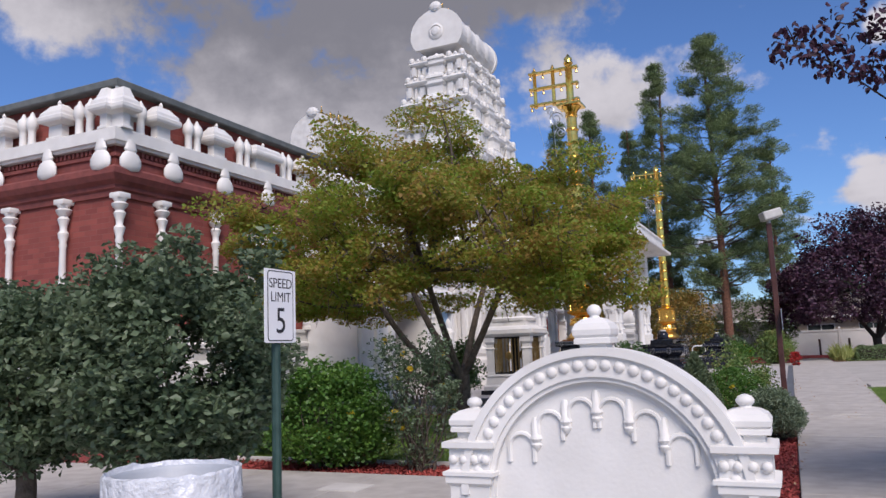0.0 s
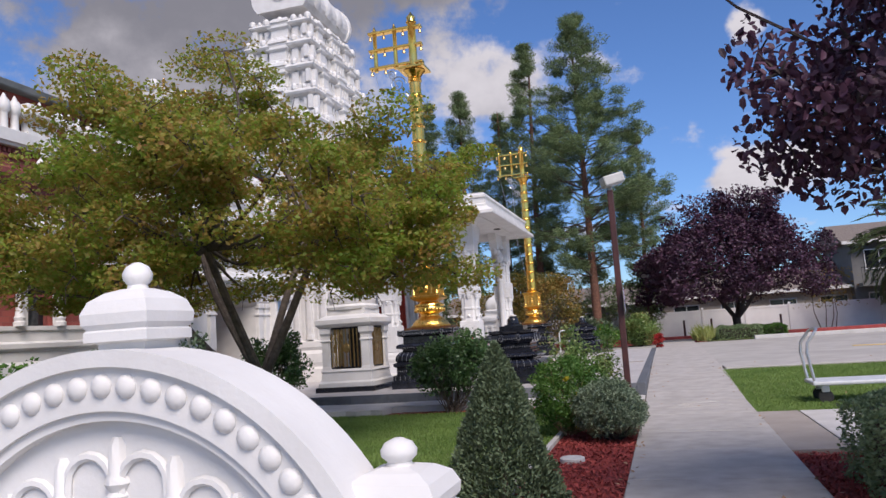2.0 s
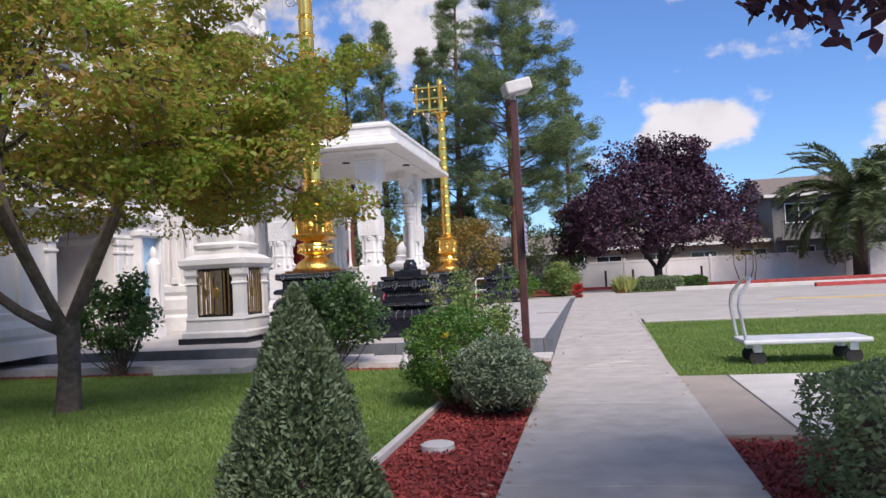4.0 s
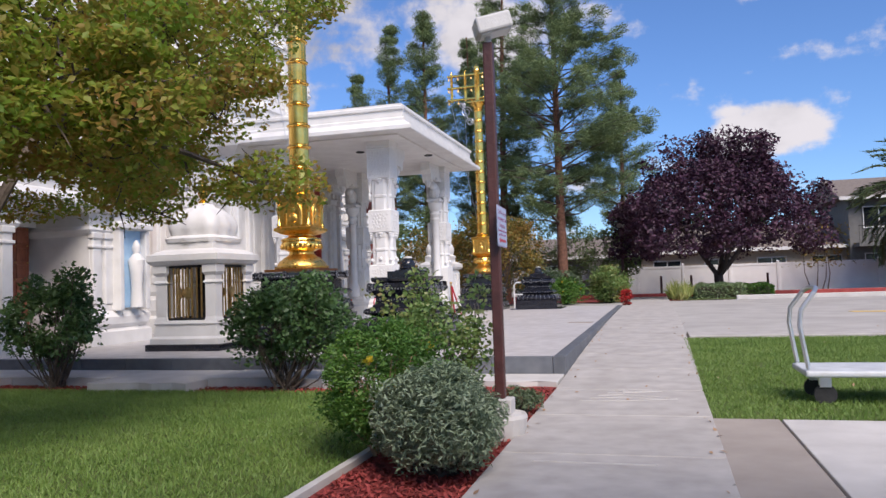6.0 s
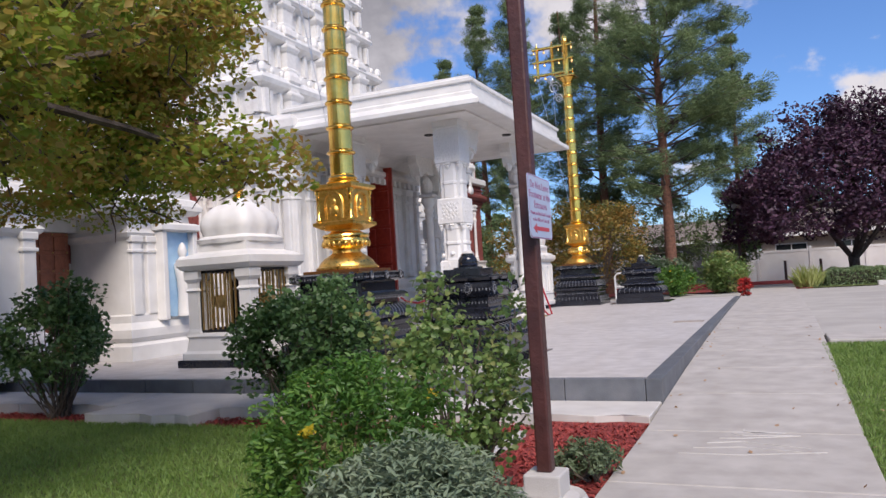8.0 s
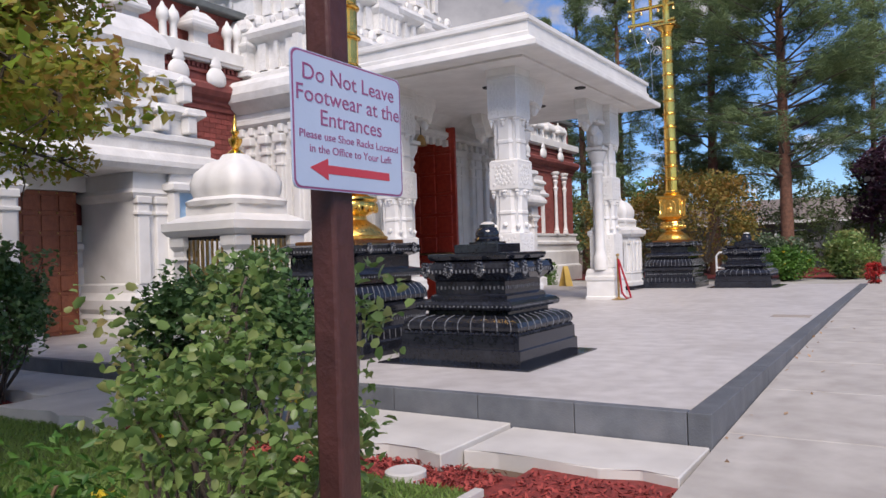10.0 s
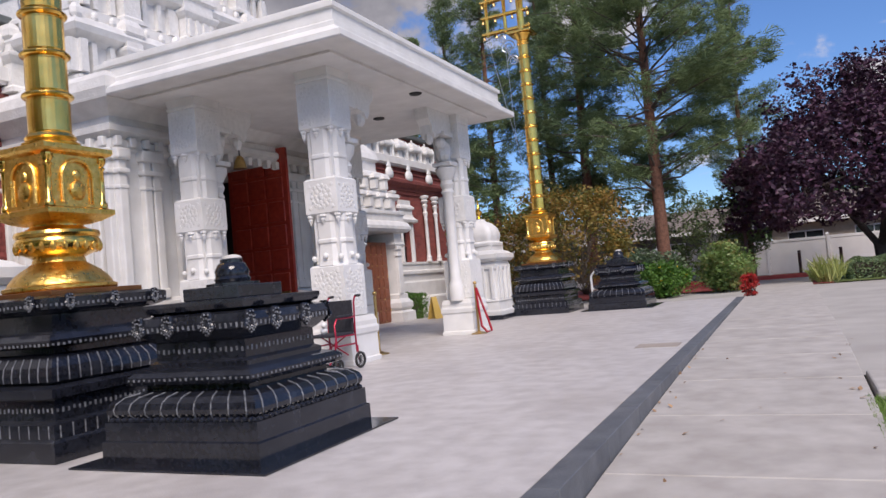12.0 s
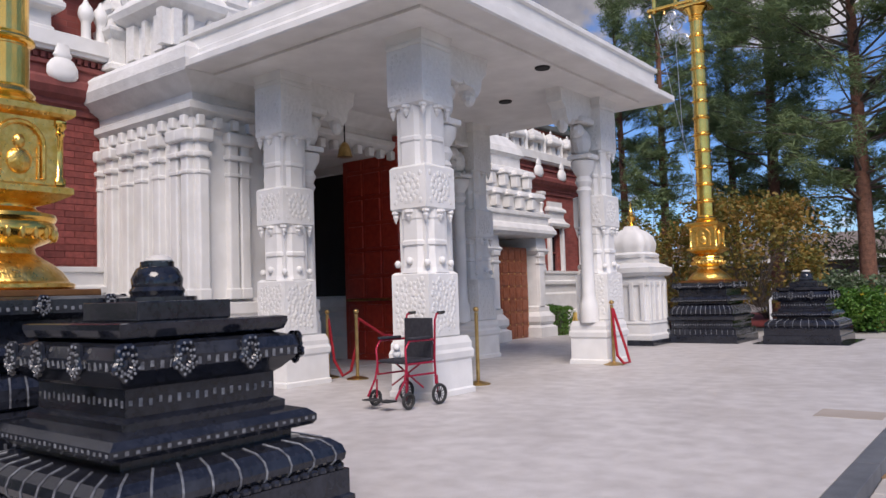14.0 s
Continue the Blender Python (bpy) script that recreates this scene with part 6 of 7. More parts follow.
# yellow floor sign, handrail and red flowers at the platform's far side
warn = thing("floor_sign", (-8.0, 33.0, 0.25), "yellow folding wet-floor sign standing on the platform", "floor sign", turn=70)
for sg in (-1, 1):
    bm = bmesh.new()
    v = [bm.verts.new(p_) for p_ in ((-0.15, sg * 0.16, 0.0), (0.15, sg * 0.16, 0.0), (0.09, sg * 0.02, 0.62), (-0.09, sg * 0.02, 0.62), (-0.15, sg * 0.145, 0.0), (0.15, sg * 0.145, 0.0), (0.09, sg * 0.006, 0.62), (-0.09, sg * 0.006, 0.62))]
    for f in ((0, 1, 2, 3), (7, 6, 5, 4), (0, 4, 5, 1), (1, 5, 6, 2), (2, 6, 7, 3), (3, 7, 4, 0)):
        bm.faces.new([v[i] for i in f])
    part("board", bm, YELLOW_PAINT, warn)
rail = thing("pipe_handrail", (-3.5, 34.4, 0.2), "short white pipe handrail behind the pedestals", "handrail")
part("rail", tube(bmesh.new(), [(-0.28, 0, -0.05), (-0.28, 0, 0.85), (-0.2, 0, 0.95), (0.2, 0, 0.95), (0.28, 0, 0.85), (0.28, 0, -0.05)], 0.03, 8), PLASTIC_WHITE, rail, smooth=True)
part("mid_rail", tube(bmesh.new(), [(-0.28, 0, 0.5), (0.28, 0, 0.5)], 0.022, 8), PLASTIC_WHITE, rail, smooth=True)

# flat trolley on the lawn
cart = thing("platform_trolley", (2.6, 14.25, -0.03), "pale grey flatbed trolley with bent metal handle", "trolley")
part("deck", slab(0.0, 1.5, 0.0, 0.75, 0.27, 0.33, bevel=0.02), DECK_GREY, cart, "scuffed pale grey deck")
pts = [(0.04, 0.08, 0.34), (-0.02, 0.08, 0.75), (0.0, 0.08, 0.9), (0.12, 0.1, 1.06), (0.16, 0.2, 1.1), (0.16, 0.55, 1.1), (0.12, 0.65, 1.06), (0.0, 0.67, 0.9), (-0.02, 0.67, 0.75), (0.04, 0.67, 0.34)]
part("handle", tube(bmesh.new(), pts, 0.022, 8), ALLOY, cart, "bent tubular handle", True)
for xx in (0.18, 1.3):
    for yy in (0.12, 0.62):
        c_ = part("caster", slab(xx - 0.05, xx + 0.05, yy - 0.035, yy + 0.035, 0.17, 0.27), ALLOY, cart)
        b2 = lathe(bmesh.new(), [(0.06, -0.02), (0.1, -0.018), (0.1, 0.018), (0.06, 0.02)], 16)
        for v in b2.verts:
            a, b, c = v.co
            v.co = (xx + a, yy + c, 0.1 + b)
        part("wheel", b2, RUBBER, c_, "black rubber wheel")

# pipe stub and round sprinkler covers in the mulch
ob = tagged(part("pipe_stub", lathe(bmesh.new(), [(0.045, -0.05), (0.045, 0.2), (0.048, 0.2), (0.048, 0.24), (0.038, 0.24), (0.038, 0.02), (0.0, 0.02)], 14), PLASTIC_WHITE), "white plastic pipe stub in the mulch", "pipe")
ob.matrix_basis = pose(-1.94, 14.97, 0)
for x, y in ((-1.42, 14.95), (-0.46, 9.95), (-1.62, 8.05)):
    ob = tagged(part("valve_cover", lathe(bmesh.new(), [(0.13, -0.08), (0.13, 0.01), (0.11, 0.02), (0.02, 0.022)], 20), CONCRETE_PALE), "round pale valve cover in the mulch", "valve cover", "valve covers")
    ob.matrix_basis = pose(x, y, 0)

# ---------- trees and shrubs ----------


def crown_tree(name, at, label, bark, leaf, trunk, fork_z, cents, per, rad, leaf_size, seed, squash=0.55, droop=0.1, aspect=0.55, limb_r=0.09, n_limbs=26, roots=5, fine=False):
    """A tree: tapered trunk, limbs that reach the crown's clumps, twigs, and many leaves. cents are local."""
    rng = np.random.default_rng(seed)
    t = thing(name, at, label, "tree")
    bm = bmesh.new()
    pts = [(0, 0, -0.15), (0, 0, 0.05), (0.02, 0.01, fork_z * 0.5), (0.0, 0.03, fork_z)]
    tube(bm, pts, [trunk * 1.7, trunk * 1.2, trunk, trunk * 1.05], 12)
    part("trunk", bm, bark, t, smooth=True)
    cents = np.asarray(cents, float)
    order = rng.permutation(len(cents))
    main = []
    bm = bmesh.new()
    # a few main limbs first, then branches from them
    hubs = []
    ang0 = rng.uniform(0, 6.28)
    mid = cents.mean(0)
    ext = (cents.max(0) - cents.min(0)) / 2
    for k in range(roots):
        a = ang0 + 2 * math.pi * k / roots + rng.normal() * 0.2
        hubs.append(np.array([mid[0] * 0.5 + ext[0] * 0.36 * math.cos(a), mid[1] * 0.5 + ext[1] * 0.36 * math.sin(a), fork_z + (mid[2] - fork_z) * rng.uniform(0.55, 0.9)]))
    for h in hubs:
        part("limb", limbs(bmesh.new(), rng, (0, 0, fork_z - 0.1), [h], trunk * 0.6, limb_r * 0.5, 0.25, 8, 6), bark, t, smooth=True)
    for i in order[:n_limbs]:
        h = min(hubs, key=lambda q: np.linalg.norm(q - cents[i]))
        limbs(bm, rng, h, [cents[i]], limb_r * 0.5, limb_r * 0.12, 0.2, 5, 4)
    part("branchwork", bm, bark, t, smooth=True)["kind"] = "stuff"
    bm = bmesh.new()
    for i in order:
        c = cents[i]
        tw = c + in_ball(rng, 3) * rad * 0.9
        limbs(bm, rng, c, tw, 0.014, 0.004, 0.0, 3, 2)
    part("twig_growth", bm, bark, t)["kind"] = "stuff"
    p = clumps(rng, cents, per, rad, squash)
    leaves("crown", p, leaf_size, leaf, t, rng, aspect, droop, fine=fine)
    return t


def dome_cents(rng, n, rx, ry, z0, z1, shell=0.45, flat=1.0):
    """Clump centres in a dome, thicker towards its skin."""
    d = in_ball(rng, n * 3, shell)
    d = d[d[:, 2] > -0.25][:n]
    wob = 1 + 0.16 * np.sin(3 * np.arctan2(d[:, 1], d[:, 0]) + 1.0) + 0.1 * np.sin(5 * np.arctan2(d[:, 1], d[:, 0]))
    return np.stack([d[:, 0] * rx * wob, d[:, 1] * ry * wob, z0 + (np.maximum(d[:, 2], -0.25) + 0.25) / 1.25 * (z1 - z0) * flat], 1)


rng = np.random.default_rng(11)
mc = dome_cents(rng, 430, 3.6, 3.2, 2.15, 5.2)
mc[:, 0] -= 0.1
brow = np.where(mc[:, 0] < 0.3, 4.95 - 0.16 * np.abs(mc[:, 0]), 4.45 - 0.22 * mc[:, 0]) + rng.normal(0, 0.12, len(mc))
mc = mc[(mc[:, 0] < 3.0) & (mc[:, 2] < brow) & ((mc[:, 2] < 3.7) | (rng.random(len(mc)) < 0.5))]
extra = np.stack([rng.normal(-0.15, 0.32, 14), rng.normal(0, 0.5, 14), rng.uniform(4.6, 5.75, 14)], 1)
shoots = []
for k in range(34):
    i = rng.integers(len(mc))
    d = np.array([mc[i][0] * 0.35, mc[i][1] * 0.35, rng.uniform(0.2, 1.0)])
    d /= np.linalg.norm(d)
    for q in range(3):
        shoots.append(mc[i] + d * (0.3 + 0.24 * q))
shoots = np.array([c for c in shoots if c[0] < 3.0])
crown_tree("maple_tree", (-5.1, 11.85, -0.03), "spreading maple with green and russet leaves on the lawn", BARK, MAPLE, 0.12, 1.0, np.concatenate([mc, extra, shoots]), 390, 0.46, 0.066, 21, 0.42, 0.25, 0.6, 0.1, 90, 5)

rng = np.random.default_rng(12)
pc = dome_cents(rng, 340, 2.5, 1.6, 2.4, 4.6)
pc = pc[(pc[:, 0] > -1.95) & (pc[:, 2] > 2.55)]
tips = np.array([(-3.3, -0.6, 3.9), (-3.05, -0.5, 3.75), (-2.85, -0.5, 4.05), (-2.75, -0.5, 3.6), (-2.6, -0.4, 3.9), (-2.4, -0.5, 4.15), (-2.35, -0.5, 3.75), (-2.4, -0.6, 2.75), (-2.2, -0.7, 2.5), (-2.1, -0.3, 2.6), (-2.3, -0.2, 2.8), (-2.3, -0.5, 2.6), (-2.05, -0.7, 2.5), (-1.95, -0.8, 2.35), (-2.4, 0.1, 3.1), (-2.1, 0.1, 2.6), (-2.0, -0.5, 2.9), (-2.4, -0.1, 2.48), (-2.3, -0.2, 2.3), (-2.1, -0.25, 2.2), (-1.85, -0.2, 2.2), (-1.6, -0.2, 2.2), (-1.9, 0.1, 2.38), (-1.7, 0.2, 2.4)])
crown_tree("plum_tree", (3.75, 7.0, -0.05), "purple-leaved plum overhanging the walk", BARK_DARK, PLUM, 0.12, 1.2, np.concatenate([pc, tips]), 125, 0.24, 0.066, 22, 0.9, 0.75, 0.62, 0.05, 90, 5, True)

rng = np.random.default_rng(13)
pc = dome_cents(rng, 350, 4.7, 4.0, 2.1, 6.2)
pc = pc[pc[:, 0] < 4.7]
sprigs = []
for k in range(20):
    a = rng.uniform(0, 6.28)
    r = rng.uniform(0.2, 0.8)
    x, y = 4.3 * r * math.cos(a), 3.4 * r * math.sin(a)
    z = 6.0 - 1.6 * r * r
    for q in range(4):
        sprigs.append((x + 0.12 * q * math.cos(a), y, z + 0.42 * q))
crown_tree("purple_plum_tree", (4.1, 43.2, 0.2), "large round purple-leaved plum before the white fence", BARK_DARK, PLUM, 0.2, 1.0, np.concatenate([pc, sprigs]), 105, 0.62, 0.17, 23, 0.8, 0.0, 0.6, 0.12, 80, 6)


def pine(at, h, spread, label, seed, bare=0.16, n_whorl=26, top_thin=1.0):
    """A pine: straight red trunk, whorls of limbs, and tufts of long needles."""
    rng = np.random.default_rng(seed)
    t = thing("pine_tree", at, label, "tree", "pines behind the temple")
    bm = bmesh.new()
    lean = rng.normal(size=2) * 0.02 * h
    pts = [(lean[0] * u * u, lean[1] * u * u, h * u) for u in [i / 10 for i in range(11)]]
    pts[0] = (0, 0, -0.2)
    tube(bm, pts, [0.0135 * h * (1 - 0.92 * i / 10) + 0.01 for i in range(11)], 10)
    part("trunk", bm, BARK_RED, t, smooth=True)
    bm = bmesh.new()
    cents = []
    for k in range(n_whorl):
        u = bare + (0.98 - bare) * k / (n_whorl - 1)
        z = h * u
        env = spread * (1 - ((u - bare) / (1 - bare)) ** 1.4 * 0.93) * (0.55 + 0.45 * min((u - bare) / 0.2, 1))
        for j in range(rng.integers(4, 7)):
            a = rng.uniform(0, 6.28)
            ln_ = env * rng.uniform(0.55, 1.12)
            rise = ln_ * rng.uniform(0.05, 0.5)
            end = np.array([ln_ * math.cos(a), ln_ * math.sin(a), z + rise])
            limbs(bm, rng, (lean[0] * u * u, lean[1] * u * u, z), [end], 0.05 * (1.1 - u) + 0.01, 0.01, -0.05, 5, 3)
            m_ = max(int(ln_ * 2.2), 2)
            for q in range(m_):
                f = 0.35 + 0.65 * (q + rng.uniform(0, 1)) / m_
                cents.append(np.array([0, 0, z]) + (end - [0, 0, z]) * f + rng.normal(size=3) * 0.09 * ln_ * 0.5)
    part("branchwork", bm, BARK, t)["kind"] = "stuff"
    p = clumps(rng, cents, 100, 0.36, 0.75)
    c0 = np.repeat([[0, 0, 0]], len(p), 0)
    out = p - c0
    out[:, 2] = np.abs(out[:, 2]) * 0.05 + 0.6
    out /= np.linalg.norm(out, axis=1, keepdims=True)
    leaves("needles", p, 0.3, PINE, t, rng, 0.085, 0.0, out * 0.5, 0.3, fold=0.05)
    return t


pine((-2.6, 40.2, 0.2), 17.2, 4.9, "tall dense green pine with a red trunk", 31, 0.2, 34)
pine((-5.7, 43.0, 0.2), 17.2, 2.6, "tall narrow pine behind the temple", 32, 0.2, 26)
pine((-9.9, 44.0, 0.2), 15.2, 2.4, "slim pine behind the porch roof", 33, 0.3, 20)
pine((-7.9, 46.0, 0.2), 14.2, 2.2, "slim pine in the row behind the temple", 34, 0.3, 18)
pine((-12.4, 46.0, 0.2), 15.5, 2.4, "pine rising behind the temple hall", 35, 0.3, 18)
pine((-15.2, 48.0, 0.2), 13.5, 2.4, "far pine in the row behind the temple", 36, 0.3, 16)
pine((-0.2, 47.5, 0.2), 12.0, 2.6, "lower pine at the end of the row", 37, 0.25, 16)


def shrub(name, at, label, leaf, rx, ry, h, n, leaf_size, seed, stems=8, foot=0.15, per=42, rad=0.2, aspect=0.6, upward=0.5, flowers=None, n_flowers=0, category="shrub", group="", loose=0.0, stem_m=None, wild=0, fine=False):
    """A bush: stems from the ground and leaves in uneven clumps."""
    rng = np.random.default_rng(seed)
    t = thing(name, at, label, category, group)
    d = in_ball(rng, n, 0.5)
    wob = 1 + 0.14 * np.sin(3 * np.arctan2(d[:, 1], d[:, 0]) + seed)
    c = np.stack([d[:, 0] * rx * wob, d[:, 1] * ry * wob, foot + (h - foot) * (d[:, 2] * 0.5 + 0.5)], 1)
    tops = []
    for k in range(wild):
        a, r = rng.uniform(0, 6.28), rng.uniform(0.2, 0.9)
        z0_ = h * rng.uniform(0.75, 0.95)
        for q in range(4):
            tops.append((rx * r * math.cos(a) * (1 + 0.1 * q), ry * r * math.sin(a) * (1 + 0.1 * q), z0_ + 0.1 * q))
    if tops:
        c = np.concatenate([c, tops])
    bm = bmesh.new()
    for i in rng.permutation(len(c))[:max(stems * 4, 8)]:
        limbs(bm, rng, (rng.normal() * 0.06, rng.normal() * 0.06, -0.03 if foot < 0.6 else foot * 0.9), [c[i]], 0.013, 0.005, 0.25, 5, 4)
    part("stem_growth", bm, stem_m or BARK, t)["kind"] = "stuff"
    p = clumps(rng, c, per, rad, 0.8)
    p = p[p[:, 2] > 0.02]
    leaves("foliage", p, leaf_size, leaf, t, rng, aspect, 0.05, None, upward, fine=fine)
    if flowers:
        f = c[rng.permutation(len(c))[:n_flowers]]
        f = f * np.array([1.08, 1.08, 1.05])
        pf = clumps(rng, f, 9, 0.035, 0.8)
        leaves("flowers", pf, 0.055, flowers, t, rng, 0.8)["kind"] = "stuff"
    return t


# beds before the brick wall
for at_, rx_, top_, sd_, lb_ in (((-4.2, 4.1, 0), 0.84, 2.1, 41, "large grey-green standard rose with red blooms"), ((-5.75, 4.0, 0), 0.85, 1.95, 43, "dark standard rose growing from the paving")):
    rt = shrub("rose_tree", at_, lb_, SHRUB_GREY, rx_, 0.85, top_, 210, 0.062, sd_, 4, 0.62, 140, 0.22, wild=10, flowers=RED_PETAL, n_flowers=4, category="rose bush", group="standard roses")
    part("trunk", tube(bmesh.new(), [(0, 0, -0.1), (0.02, 0.01, 0.4), (-0.02, 0, 0.95)], [0.1, 0.08, 0.07], 10), BARK, rt, smooth=True)
shrub("green_bush", (-5.35, 8.0, 0), "rounded bright green bush with small yellow flowers", SHRUB_BRIGHT, 0.85, 0.6, 1.25, 150, 0.06, 45, 8, 0.0, 110, 0.2, flowers=YELLOW_PETAL, n_flowers=14)
shrub("yellow_rose_bush", (-4.05, 8.05, 0), "upright rose bush with small yellow blooms", SHRUB_GREY, 0.48, 0.45, 1.4, 100, 0.05, 46, 10, 0.1, 40, 0.15, wild=9, flowers=YELLOW_PETAL, n_flowers=14, category="rose bush")
shrub("green_bush", (-6.6, 9.0, 0), "low dark green bush behind the roses", SHRUB, 0.9, 0.5, 0.8, 90, 0.06, 47, 8, 0.0, 90, 0.2)
shrub("green_bush", (-8.6, 10.9, 0), "low clipped dark green hedge bush", SHRUB, 1.5, 0.5, 0.9, 130, 0.06, 48, 8, 0.0, 95, 0.22)
shrub("green_bush", (-11.2, 11.5, 0), "clipped dark green hedge along the wall's foot", SHRUB, 0.6, 1.6, 1.0, 130, 0.06, 50, 8, 0.0, 95, 0.22)

# bed beside the walk
rng = np.random.default_rng(60)
cone = thing("cone_juniper", (-0.75, 7.93, -0.05), "conical grey-green juniper in red mulch", "conifer")
part("stem", tube(bmesh.new(), [(0, 0, -0.05), (0, 0, 1.2)], [0.04, 0.01], 8), BARK, cone)
u = rng.uniform(0, 1, 26000)
a = rng.uniform(0, 2 * math.pi, 26000)
rr = 0.47 * (1 - u) ** 0.75 * (1 + 0.1 * np.sin(5 * a + 9 * u) + 0.08 * np.sin(11 * a - 20 * u)) * (0.72 + 0.28 * rng.uniform(0, 1, 26000) ** 0.4)
p = np.stack([rr * np.cos(a), rr * np.sin(a), 0.04 + 1.27 * u + rng.normal(0, 0.015, 26000)], 1)
nrm = np.stack([np.cos(a) * 0.8, np.sin(a) * 0.8, np.full(26000, 0.9)], 1)
leaves("foliage", p, 0.042, JUNIPER, cone, rng, 0.45, 0.0, nrm, 0.4)
shrub("silver_bush", (-0.13, 11.4, 0), "low silver-leaved bush spilling to the walk", SAGE, 0.37, 0.43, 0.64, 150, 0.05, 61, 8, 0.0, 150, 0.13, 0.28, 0.7)
shrub("green_bush", (-0.72, 11.9, 0), "bright green bush with yellow flowers and dry twigs", SHRUB_BRIGHT, 0.43, 0.5, 0.95, 130, 0.04, 62, 8, 0.05, 110, 0.14, 0.4, flowers=YELLOW_PETAL, n_flowers=7, stem_m=DRY)
shrub("rose_bush", (-0.56, 12.82, 0), "leafy rose bush with fresh light green leaves", ROSE_LIGHT, 0.44, 0.42, 1.08, 95, 0.042, 63, 10, 0.15, 34, 0.14, 0.75, wild=5, flowers=YELLOW_PETAL, n_flowers=3, category="rose bush", fine=True)
shrub("rose_bush", (-3.13, 15.08, 0), "dense dark green rose bush at the lawn's edge", SHRUB, 0.76, 0.6, 1.22, 150, 0.06, 64, 12, 0.3, 54, 0.17, 0.7, wild=7, category="rose bush")
shrub("rose_bush", (-6.7, 15.12, 0), "sparse dark rose bush with reddish shoots", SHRUB, 0.62, 0.55, 1.35, 110, 0.065, 65, 12, 0.35, 48, 0.16, 0.7, wild=7, category="rose bush")
shrub("green_bush", (0.0, 13.6, 0), "small low green plant at the lamp's foot", JUNIPER, 0.18, 0.22, 0.2, 40, 0.05, 68, 4, 0.0, 40, 0.08, 0.3)


def hedge(at, lx, ly, h, label, leaf, seed, n, size):
    """A clipped hedge: leaves over a box's skin, with a dense dark heart."""
    rng = np.random.default_rng(seed)
    t = thing("clipped_hedge", at, label, "hedge")
    bm = slab(0.12, lx - 0.12, 0.12, ly - 0.12, 0.02, h - 0.12, bevel=0.1)
    part("heart", bm, BARK, t, "dark twiggy heart")
    q = rng.uniform(0, 1, (n, 3)) * [lx, ly, h]
    face = rng.choice(5, n, p=np.array([ly * h, ly * h, lx * h, lx * h, lx * ly * 1.3]) / (2 * ly * h + 2 * lx * h + lx * ly * 1.3))
    dep = rng.exponential(0.035, n)
    bump_ = 0.03 * np.sin(q[:, 0] * 7) + 0.03 * np.sin(q[:, 1] * 8 + 2)
    nr = np.zeros((n, 3))
    for f, (ax, s_) in enumerate(((0, -1), (0, 1), (1, -1), (1, 1), (2, 1))):
        k = face == f
        q[k, ax] = (dep[k] if s_ < 0 else (lx, ly, h)[ax] - dep[k]) + bump_[k]
        nr[k, ax] = s_
    # soften the edges
    cxy = (q[:, :2] - [lx / 2, ly / 2]) / [lx / 2, ly / 2]
    q[:, 2] -= 0.09 * np.maximum(np.abs(cxy).max(1) - 0.8, 0) / 0.2
    leaves("foliage", q, size, leaf, t, rng, 0.6, 0.0, nr * 0.8, 0.4)
    return t


hedge((1.95, 5.5, -0.05), 3.2, 3.6, 0.74, "dense clipped boxwood hedge beside the walk", BOX_LEAF, 71, 52000, 0.038)
hedge((2.9, 40.0, 0.2), 2.0, 1.2, 0.62, "clipped green hedge across the drive", BOX_LEAF, 72, 6000, 0.08)
hedge((4.6, 40.9, 0.2), 1.5, 1.2, 0.56, "clipped green hedge under the plum tree", SHRUB_BRIGHT, 73, 5000, 0.08)
shrub("red_flower_plant", (0.3, 34.2, 0.2), "small plant with bright red flowers at the platform corner", RED_PETAL, 0.2, 0.2, 0.55, 40, 0.07, 78, 4, 0.05, 30, 0.1, category="plant")
hedge((-10.25, 33.9, 0.05), 0.9, 1.5, 0.95, "clipped green hedge against the temple wall", SHRUB_BRIGHT, 74, 6000, 0.06)
shrub("green_bush", (-0.55, 37.9, 0.2), "round leafy bush at the walk's end", ROSE_LIGHT, 0.7, 0.7, 1.4, 90, 0.11, 75, 8, 0.1, 60, 0.32)
shrub("green_bush", (-2.3, 36.9, 0.2), "low bush with yellow flowers behind the platform", SHRUB_BRIGHT, 0.75, 0.6, 1.0, 100, 0.09, 76, 8, 0.0, 60, 0.28, flowers=YELLOW_PETAL, n_flowers=30)
shrub("green_bush", (-3.2, 39.0, 0.2), "dark leafy bush below the pines", SHRUB_GREY, 1.2, 1.0, 1.35, 90, 0.13, 77, 8, 0.1, 60, 0.36)
shrub("autumn_bush", (-4.6, 36.6, 0.2), "tall autumn-coloured bush behind the far mast", AUTUMN, 1.7, 1.3, 3.5, 150, 0.12, 79, 14, 0.7, 34, 0.45, wild=14)
shrub("autumn_bush", (-7.4, 38.0, 0.2), "tall russet bush below the pines", AUTUMN, 1.7, 1.3, 3.0, 120, 0.13, 80, 14, 0.5, 34, 0.45, wild=10)
for i_, (x, y, h_) in enumerate(((-9.5, 42, 4.5), (-6.5, 44.5, 5.0), (-3.8, 45.5, 4.6), (-13, 43, 4.5), (-1.4, 46.0, 4.0), (-17, 45, 5.0))):
    shrub("dark_evergreen", (x, y, 0.2), "dark evergreen screen under the pines", PINE, 2.1, 1.4, h_, 52, 0.22, 90 + i_, 10, 0.2, 60, 0.5, 0.3, category="evergreen", group="evergreen screen")
rng = np.random.default_rng(82)
straw = thing("strap_leaved_plant", (2.25, 39.8, 0.2), "pale yellow strap-leaved plant beside the hedge", "plant")
p = in_ball(rng, 420) * [0.55, 0.4, 0.35] + [0, 0, 0.32]
